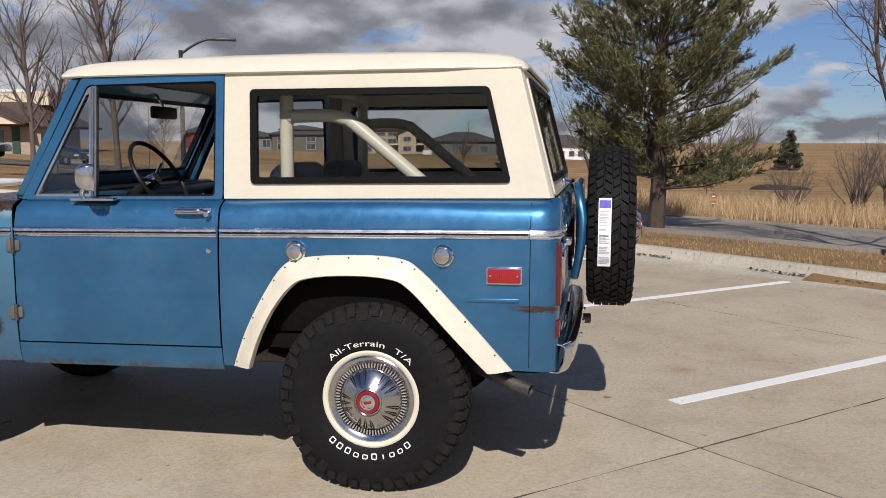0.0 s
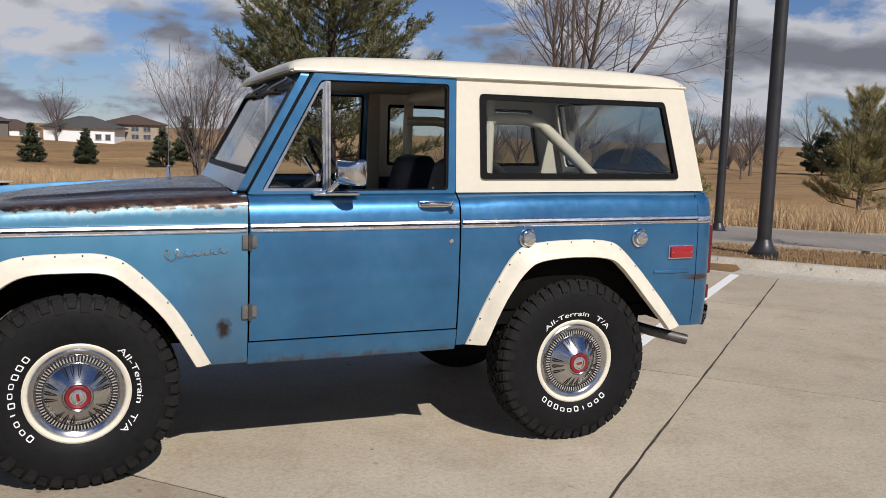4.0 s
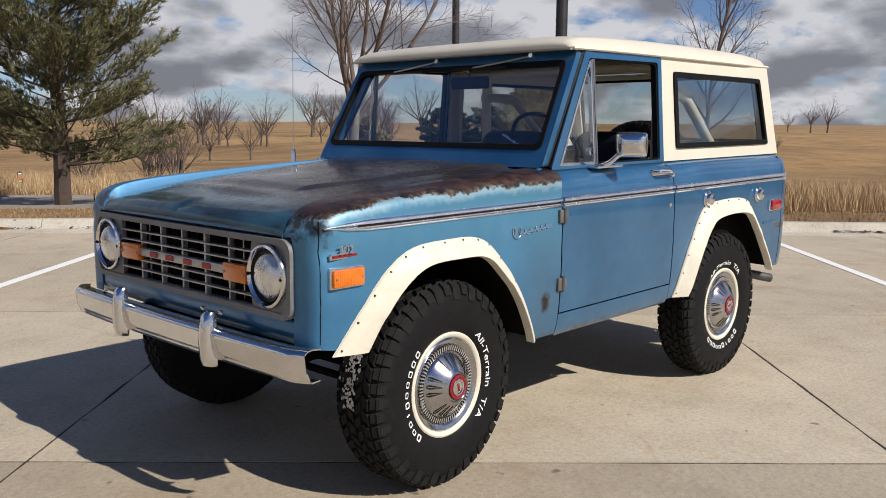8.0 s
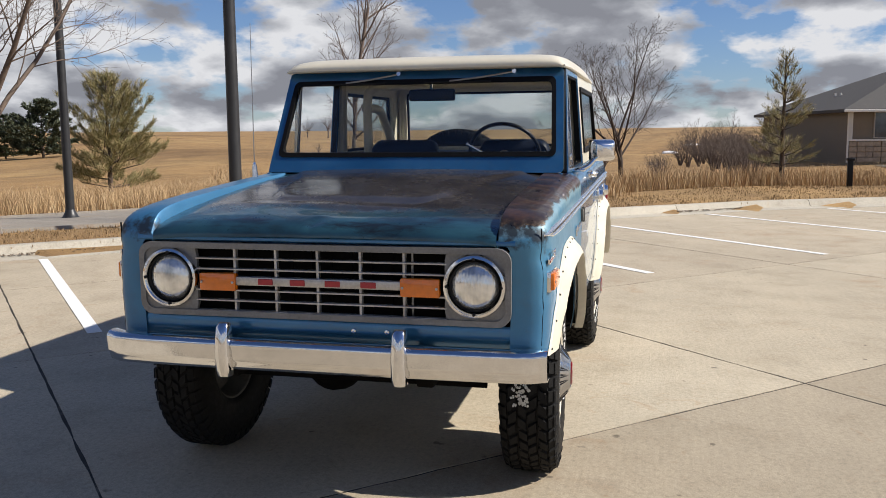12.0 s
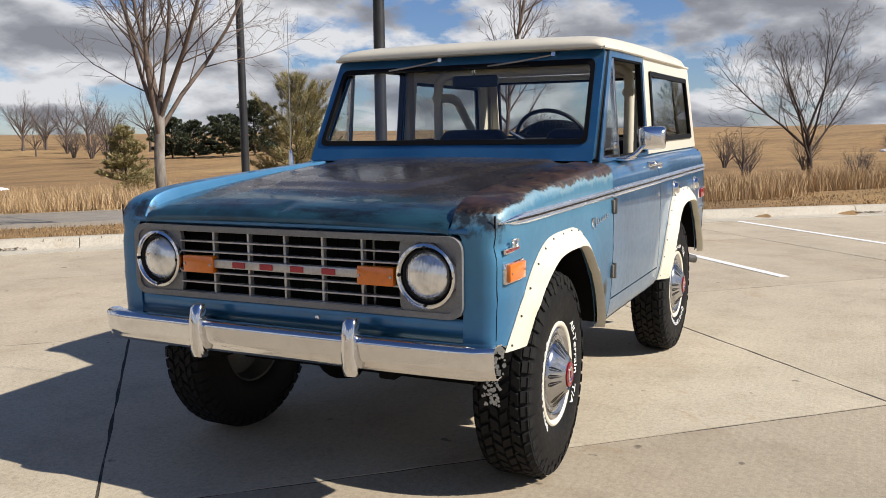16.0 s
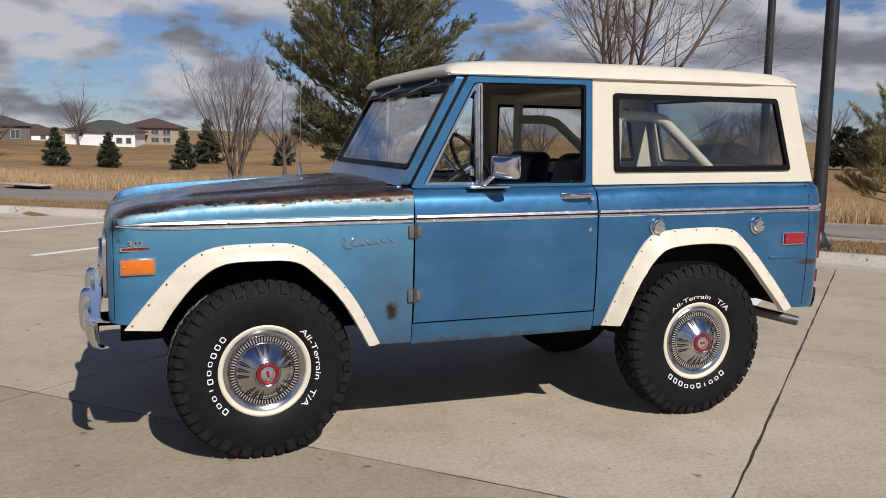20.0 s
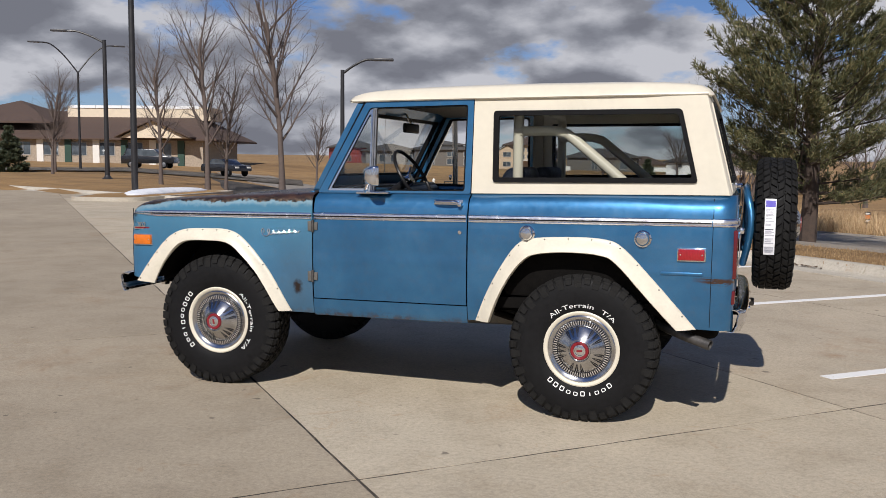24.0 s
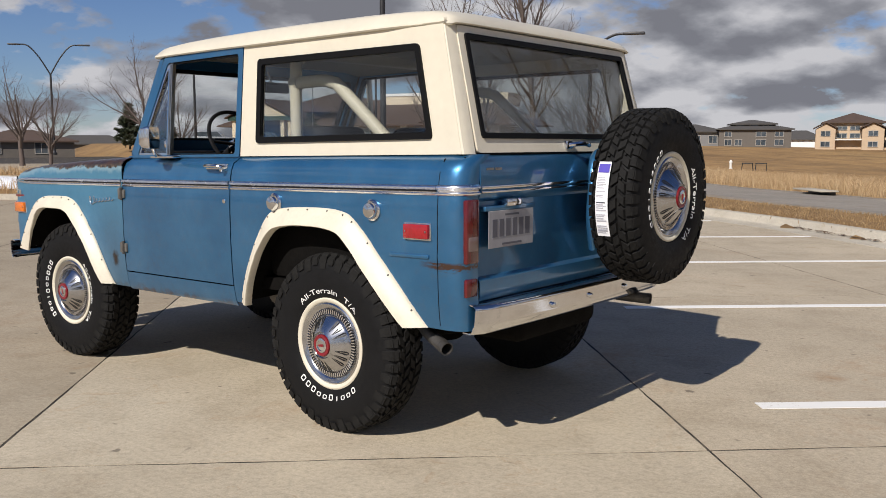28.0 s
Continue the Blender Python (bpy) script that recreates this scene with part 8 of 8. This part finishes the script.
# the near house across the ditch
hr = tagged(empty("house", 48.83, -11.87, 0.0, -78.8), "tan ranch house with stone base and big grey hip roof", "house")
M_TANSIDE = plain("tan_house_siding", (0.20, 0.165, 0.125), 0.85, vary=0.12, scale=3)
part("wall", solid(0, 22, 1.3, 15, -1.2, 2.62), M_TANSIDE, hr, smooth=0)
part("front_bay", solid(0, 4.0, 0, 1.3, -1.2, 2.62), M_TANSIDE, hr, smooth=0)
part("roof", hip(bmesh.new(), 0, 13, 0, 15, 2.62, 2.9, 0.55), M_SHINGLE, hr, smooth=0)
part("roof", hip(bmesh.new(), 4.6, 23, -0.2, 16, 2.62, 4.1, 0.55), M_SHINGLE, hr, smooth=0)
for q in range(9):
    for r in range(4):
        w = 0.455 if (q + r) % 3 else 0.43
        part("ledge_stone", solid(0.0 + q * 0.445, min(4.03, q * 0.445 + w - 0.02), -0.07 - 0.025 * ((q * 5 + r * 3) % 3), 0.02, -0.3 + r * 0.30, -0.02 + r * 0.30, 0.02, 1), M_STONE, hr, smooth=0)
part("stone_sill", solid(-0.05, 4.06, -0.13, 0.02, 0.90, 1.0), M_TRIM, hr, smooth=0)
part("stone_base", solid(4.0, 22, 1.2, 1.3, -1.0, 0.95), M_STONE, hr, smooth=0)
part("corner_board", solid(-0.05, 0.16, -0.05, 0.02, 1.0, 2.5), M_TRIM, hr, smooth=0)
part("downpipe", bar([(-0.2, -0.25, 2.5), (-0.12, -0.12, 2.2), (-0.12, -0.12, -0.3)], 0.055), M_TRIM, hr)
part("gutter", solid(-0.58, 22, -0.68, -0.55, 2.50, 2.64, 0.02), M_TRIM, hr, smooth=0)
part("porch_pillar", solid(9.4, 9.75, -0.1, 0.25, -0.4, 2.5), M_TRIM, hr, smooth=0)
window(hr, 2.05, 1.04, 1.5, 1.5)
for x in (6.1, 8.1, 11.0):
    leaf = part("door", solid(x, x + 1.15, 1.24, 1.29, -0.15, 1.95), M_BLACK, hr, "dark entry door in pale trim", smooth=0)
    part("door_trim", ring_bar([(x - 0.12, -0.15), (x - 0.12, 2.07), (x + 1.27, 2.07), (x + 1.27, -0.15)], [(x, -0.14), (x, 1.95), (x + 1.15, 1.95), (x + 1.15, -0.14)], lambda u, v, d: (u, 1.3 + d, v), -0.10, 0.0), M_TRIM, leaf, smooth=0)
for y in (6.4, 7.3):
    part("roof_vent", bar([(2.0, y, 3.1), (2.0, y, 3.85)], 0.07), M_TRIM, hr)
bm = bmesh.new()
rows = []
for q in range(9):
    x, y = 44.6 - 0.35 * q, -12.9 - 1.9 * q
    rows.append([(x + dx, y, land(x + dx, y) + 0.05) for dx in (-1.4, 0.0, 1.6, 3.2)])
rings(bm, rows, close=False)
bmesh.ops.solidify(bm, geom=list(bm.faces), thickness=0.15)
bmesh.ops.recalc_face_normals(bm, faces=bm.faces)
tagged(part("drive", bm, M_ROAD, smooth=0), "pale concrete drive before the tan ranch house", "drive", kind="structure")

# a utility marker past the street and an eroded hollow in the field
M_ORANGE = plain("orange_marker_paint", (0.55, 0.16, 0.03), 0.5, vary=0.15, scale=30)
M_SOIL = plain("dark_bare_soil", (0.035, 0.027, 0.020), 0.95, vary=0.4, scale=4, bump=0.4)
um = tagged(empty("marker_sign", 5.0, 20.0, land(5.0, 20.0), 12), "small dark and orange utility marker on a thin stake", "sign")
part("stake", bar([(0, 0, -0.1), (0.02, 0, 0.60)], 0.013), M_POLE, um)
part("panel", solid(-0.05, 0.09, -0.025, -0.010, 0.28, 0.58, 0.004), M_POLE, um)
part("orange_band", solid(-0.045, 0.085, -0.030, -0.024, 0.40, 0.50, 0.002), M_ORANGE, um)
part("pale_band", solid(-0.03, 0.07, -0.030, -0.024, 0.52, 0.555, 0.002), M_TRIM, um)
part("pale_band", solid(-0.03, 0.07, -0.030, -0.024, 0.33, 0.365, 0.002), M_TRIM, um)
for x, y, w, h, tilt in ((13.0, 55.4, 1.55, 0.26, 0.0), (13.8, 57.2, 1.9, 0.20, 0.2)):
    bm = bmesh.new()
    rings(bm, [[(w * r * math.cos(a), 0.40 * r * math.sin(a) + tilt * r, h * z * (1 + 0.25 * math.sin(5 * a))) for a in [2 * math.pi * q / 28 for q in range(28)]] for r, z in ((1.0, -0.2), (0.9, 0.45), (0.6, 0.9), (0.25, 1.0))])
    bmesh.ops.recalc_face_normals(bm, faces=bm.faces)
    ob = tagged(part("soil_bank", bm, M_SOIL, smooth=180), "low bank of dark bare soil in the dry field", "soil", "soil banks")
    ob.matrix_basis = pose(x, y, land(x, y) + 0.02, 0, 0, -10)
post_p = (17.47, -5.71, 0.14)
mb = tagged(empty("marker_post", post_p[0], post_p[1], land(post_p[0], post_p[1])), "short dark wooden marker post in the grass", "post")
part("shaft", solid(-0.06, 0.06, -0.06, 0.06, -0.1, 0.62, 0.01), M_BLACK, mb)
part("cap", solid(-0.08, 0.08, -0.08, 0.08, 0.6, 0.66, 0.01), M_BLACK, mb)

# ---------------------------------------------------------------- low brown building with the green porch
g = (-87.30, 70.99, 1.26)
right = (-57.45, 79.54, 0.87)
ang = math.degrees(math.atan2(right[1] - g[1], right[0] - g[0]))
L = math.hypot(right[0] - g[0], right[1] - g[1])
bl = tagged(empty("low_building", g[0], g[1], g[2] - 0.1, ang), "long low stone building with brown roof and green porch", "building")
part("wall", solid(3.5, L, 4, 18, -1.5, 2.5), M_STONE, bl, smooth=0)
bm = bmesh.new()
hip(bm, -9, L + 1, 4, 20, 2.5, 3.6, 0.9, 6.0)
part("roof", bm, M_BROWNROOF, bl, smooth=0)
part("left_wall", solid(-9, 3.5, 6, 18, -1.5, 2.5), M_STONE, bl, smooth=0)
bm = bmesh.new()
hip(bm, -2, 12, 5, 19, 4.4, 3.0, 0.6)
part("tower_roof", bm, M_BROWNROOF, bl, smooth=0)
part("roof_parapet", solid(12, L - 1, 10, 15, 5.0, 6.6), M_CREAMWALL, bl, smooth=0)
for q in range(5):
    x = 14 + (L - 18) * q / 4
    part("parapet_coping", solid(x - 1.6, x + 1.6, 9.9, 15.1, 6.4, 6.75), M_WHITESIDE, bl, smooth=0)
for q in range(7):
    x = 6 + (L - 9) * q / 6.5
    window(bl, x, 0.5, 1.9, 1.6, 4.0)
    part("pilaster", solid(x + 1.7, x + 2.5, 3.85, 4.1, -1.0, 2.4), M_TRIM if q % 2 else M_GREEN, bl, smooth=0)
porch = part("porch_gable", prism(bmesh.new(), [(-4.2, 3.6), (0, 5.6), (4.2, 3.6)], "y", -0.6, 6), M_CREAMWALL, bl, "cream gable over the porch", smooth=0)
part("porch_roof", gable_roof(bmesh.new(), -4.9, 4.9, -0.6, 8, 3.35, 2.45, 0.5), M_BROWNROOF, bl, smooth=0)
part("porch_beam", solid(-5.0, 5.0, -0.8, 0.0, 3.1, 3.65), M_GREEN, bl, smooth=0)
part("gable_batten", solid(-0.08, 0.08, -0.7, -0.58, 3.6, 5.4), M_TAUPE, bl, smooth=0)
for x in (-4.3, -3.2, 3.2, 4.3):
    part("porch_column", solid(x - 0.28, x + 0.28, -0.5, 0.1, 0.9, 3.1), M_CREAMWALL, bl, smooth=0)
    part("column_base", solid(x - 0.45, x + 0.45, -0.65, 0.25, -1.0, 0.9), M_STONE, bl, smooth=0)
part("porch_back", solid(-4.2, 4.2, 5.8, 6.0, -1, 3.2), M_TAUPE, bl, smooth=0)
part("porch_door", solid(-1.0, 1.0, 5.7, 5.8, -0.2, 2.2), M_PANE, bl, smooth=0)
gp = part("side_porch", gable_roof(bmesh.new(), L - 9, L - 1, 1.5, 8, 2.6, 2.0, 0.4), M_BROWNROOF, bl, smooth=0)
part("side_gable", prism(bmesh.new(), [(L - 9, 2.6), (L - 5, 4.6), (L - 1, 2.6)], "y", 1.7, 7), M_CREAMWALL, bl, smooth=0)

# drive and lawn edges before it
bm = bmesh.new()
rows = []
for a, b in (((-44.95, 31.43, 0.49), (-52.83, 37.58, 0.54)), ((-43.69, 36.04, 0.49), (-51.11, 42.73, 0.55)), ((-41.78, 40.87, 0.49), (-48.67, 48.11, 0.58)), ((-39.15, 45.84, 0.51), (-47.96, 56.72, 0.57)), ((-35.79, 50.82, 0.54), (-44.77, 64.06, 0.60)), ((-29.02, 52.59, 0.63), (-37.58, 68.43, 0.69))):
    rows.append([(a[0] + (b[0] - a[0]) * u, a[1] + (b[1] - a[1]) * u, land(a[0] + (b[0] - a[0]) * u, a[1] + (b[1] - a[1]) * u) + 0.10) for u in (0, 0.33, 0.66, 1)])
rings(bm, rows, close=False)
bmesh.ops.solidify(bm, geom=list(bm.faces), thickness=0.2)
bmesh.ops.recalc_face_normals(bm, faces=bm.faces)
tagged(part("drive", bm, M_ROAD, smooth=0), "pale concrete drive before the low building", "drive", kind="structure")

# planted islands in the lot
def island(x, y, along, length, width, seed, grass=True):
    """A kerbed strip of turf from its near corner, running along a bearing, its far side to the right."""
    ax = Vector((math.cos(radians(along)), math.sin(radians(along))))
    rt = Vector((ax.y, -ax.x))
    c = Vector((x, y)) + ax * length / 2 + rt * width / 2
    ob = tagged(empty("lot_island", c.x, c.y, 0.0, along), "kerbed strip of rough turf in the lot", "island", "lot islands", "structure")
    hl, hw = length / 2, width / 2
    part("island_kerb", ring_bar(rrect(hl, hw, 0.9), rrect(hl - 0.18, hw - 0.18, 0.75), lambda u, v, d: (u, v, d), -0.02, 0.13), M_KERB, ob)
    bm = bmesh.new()
    rings(bm, [[(u, v, z) for u, v in rrect((hl - 0.17) * q, (hw - 0.17) * q, 0.75 * q)] for q, z in ((1.0, 0.02), (1.0, 0.11), (0.8, 0.16), (0.3, 0.20))])
    bmesh.ops.recalc_face_normals(bm, faces=bm.faces)
    part("island_turf", bm, M_TURF, ob)

    if not grass:
        return c

    def spot(rng):
        p = c + ax * rng.uniform(-hl + 0.4, hl - 0.4) + rt * rng.uniform(-hw + 0.35, hw - 0.35)
        return p.x, p.y

    gr = blades("island_grass", "low dry grass on the lot island", 5000, spot, 0.12, 0.42, 0.007, M_STRAW, seed)
    gr.location.z = 0.20
    return c


isl = island(-15.25, 7.2, 212.8, 12.0, 3.2, 5)
snow_heap((isl.x + 0.6, isl.y + 0.9, 0.14), 3.2, 0.9, 0.34, 212.8)
island(-25.0, 13.7, 206, 16.0, 3.0, 6)
island(-19.7, 18.0, 98, 8.5, 2.7, 8, False)
snow_heap((-18.7, 22.2, 0.14), 2.8, 0.8, 0.2, 98)

# ---------------------------------------------------------------- parked vehicles
def parked(name, label, p, rz, paint, tall):
    ob = tagged(empty(name, p[0], p[1], land(p[0], p[1]) + 0.12, rz), label, "car", "parked cars")
    prof = [(-2.25, 0.45), (-2.25, 0.75), (-2.1, 0.92), (-1.2, 1.0), (1.9, 1.02), (2.2, 0.95), (2.25, 0.55), (2.2, 0.4)] if not tall else [(-2.3, 0.45), (-2.3, 0.85), (-2.15, 1.02), (-1.2, 1.10), (2.15, 1.12), (2.28, 1.0), (2.3, 0.5), (2.2, 0.4)]
    part("body", prism(bmesh.new(), prof, "y", -0.9, 0.9, 0.06), paint, ob)
    top = [(-1.2, 1.0), (-0.45, 1.42), (0.9, 1.44), (1.75, 1.02)] if not tall else [(-1.2, 1.08), (-0.55, 1.68), (1.85, 1.70), (2.15, 1.10)]
    part("cabin", prism(bmesh.new(), top, "y", -0.74, 0.74, 0.08), paint, ob)
    for s in (-1, 1):
        c = [(x * 0.93 + 0.03, z - 0.04) for x, z in top]
        part("side_glass", prism(bmesh.new(), c, "y", s * 0.742, s * 0.75), M_PANE, ob)
        for x in (-1.4, 1.4):
            bm = bmesh.new()
            lathe(bm, [(0.0005, 0.10), (0.20, 0.11), (0.24, 0.10), (0.33, 0.09), (0.34, 0.0), (0.33, -0.09), (0.0005, -0.1)], "y", 20, (x, s * 0.82, 0.34))
            bmesh.ops.recalc_face_normals(bm, faces=bm.faces)
            w = part("wheel", bm, M_RUBBER, ob)
            bm = bmesh.new()
            lathe(bm, [(0.0005, s * 0.125), (0.12, s * 0.122), (0.2, s * 0.112)], "y", 16, (x, s * 0.82, 0.34))
            bmesh.ops.recalc_face_normals(bm, faces=bm.faces)
            part("rim", bm, M_DULL, w)
        part("tail_light", solid(2.2, 2.29, s * 0.6 - 0.2, s * 0.6 + 0.2, 0.78, 0.92, 0.02), M_TAIL, ob)
        part("head_light", solid(-2.28, -2.18, s * 0.6 - 0.2, s * 0.6 + 0.2, 0.68, 0.82, 0.02), M_TRIM, ob)
    part("rear_glass", solid(1.95, 2.0, -0.55, 0.55, 1.15, 1.55) if tall else solid(1.3, 1.35, -0.55, 0.55, 1.12, 1.3), M_PANE, ob)
    return ob


M_DARKCAR = plain("dark_car_paint", (0.012, 0.012, 0.014), 0.25, vary=0.1, scale=3, coat=0.6)
M_GREENCAR = plain("dark_green_car_paint", (0.010, 0.018, 0.014), 0.25, vary=0.1, scale=3, coat=0.6)
M_SILVERCAR = plain("silver_car_paint", (0.32, 0.33, 0.35), 0.3, 0.4, vary=0.1, scale=3, coat=0.6)
parked("sedan", "black sedan parked on the drive", (-39.19, 58.17, 0.31), 160, M_DARKCAR, False)
parked("parked_suv", "black sport utility vehicle parked by the building", (-47.69, 59.48, 0.57), 200, M_DARKCAR, True)
parked("parked_suv", "dark green sport utility vehicle before the porch", (-73.10, 59.90, 1.28), 215, M_GREENCAR, True)
parked("parked_suv", "silver sport utility vehicle far along the drive", (-79.67, 57.63, 1.16), 225, M_SILVERCAR, True)

# rack on the far lawn, drain in the street kerb
rk = tagged(empty("lawn_rack", -25.72, 78.27, land(-25.72, 78.27), 20), "low dark metal rack on the far lawn", "rack")
for x0 in (-1.1, 0.1):
    part("rail", bar([(x0, 0, 0.0), (x0 + 0.08, 0, 0.7), (x0 + 0.95, 0, 0.7), (x0 + 1.03, 0, 0.0)], 0.05, 6), M_POLE, rk)
    part("shelf", solid(x0, x0 + 1.03, -0.3, 0.3, 0.66, 0.74), M_POLE, rk)
hy = (rk.location.x - 2.6, rk.location.y + 1.0)
hyd = tagged(empty("hydrant", hy[0], hy[1], land(*hy)), "pale fire hydrant on the far lawn", "hydrant")
bm = bmesh.new()
lathe(bm, [(0.16, -0.05), (0.16, 0.1), (0.12, 0.12), (0.12, 0.6), (0.17, 0.62), (0.15, 0.75), (0.06, 0.85), (0.0005, 0.9)], "z", 16)
bmesh.ops.recalc_face_normals(bm, faces=bm.faces)
part("barrel", bm, M_TRIM, hyd)
n_d = 22.5
dp = sn(road_far(n_d) + 0.02, n_d)
dr = tagged(empty("storm_drain", dp.x, dp.y, land(dp.x, dp.y), 132), "dark storm drain mouth in the street kerb", "drain")
part("mouth", solid(-0.8, 0.8, -0.1, 0.06, 0.03, 0.16, 0.02), M_STEEL, dr)
part("lid", solid(-1.0, 1.0, -0.1, 0.5, 0.16, 0.21, 0.02), M_KERB, dr)
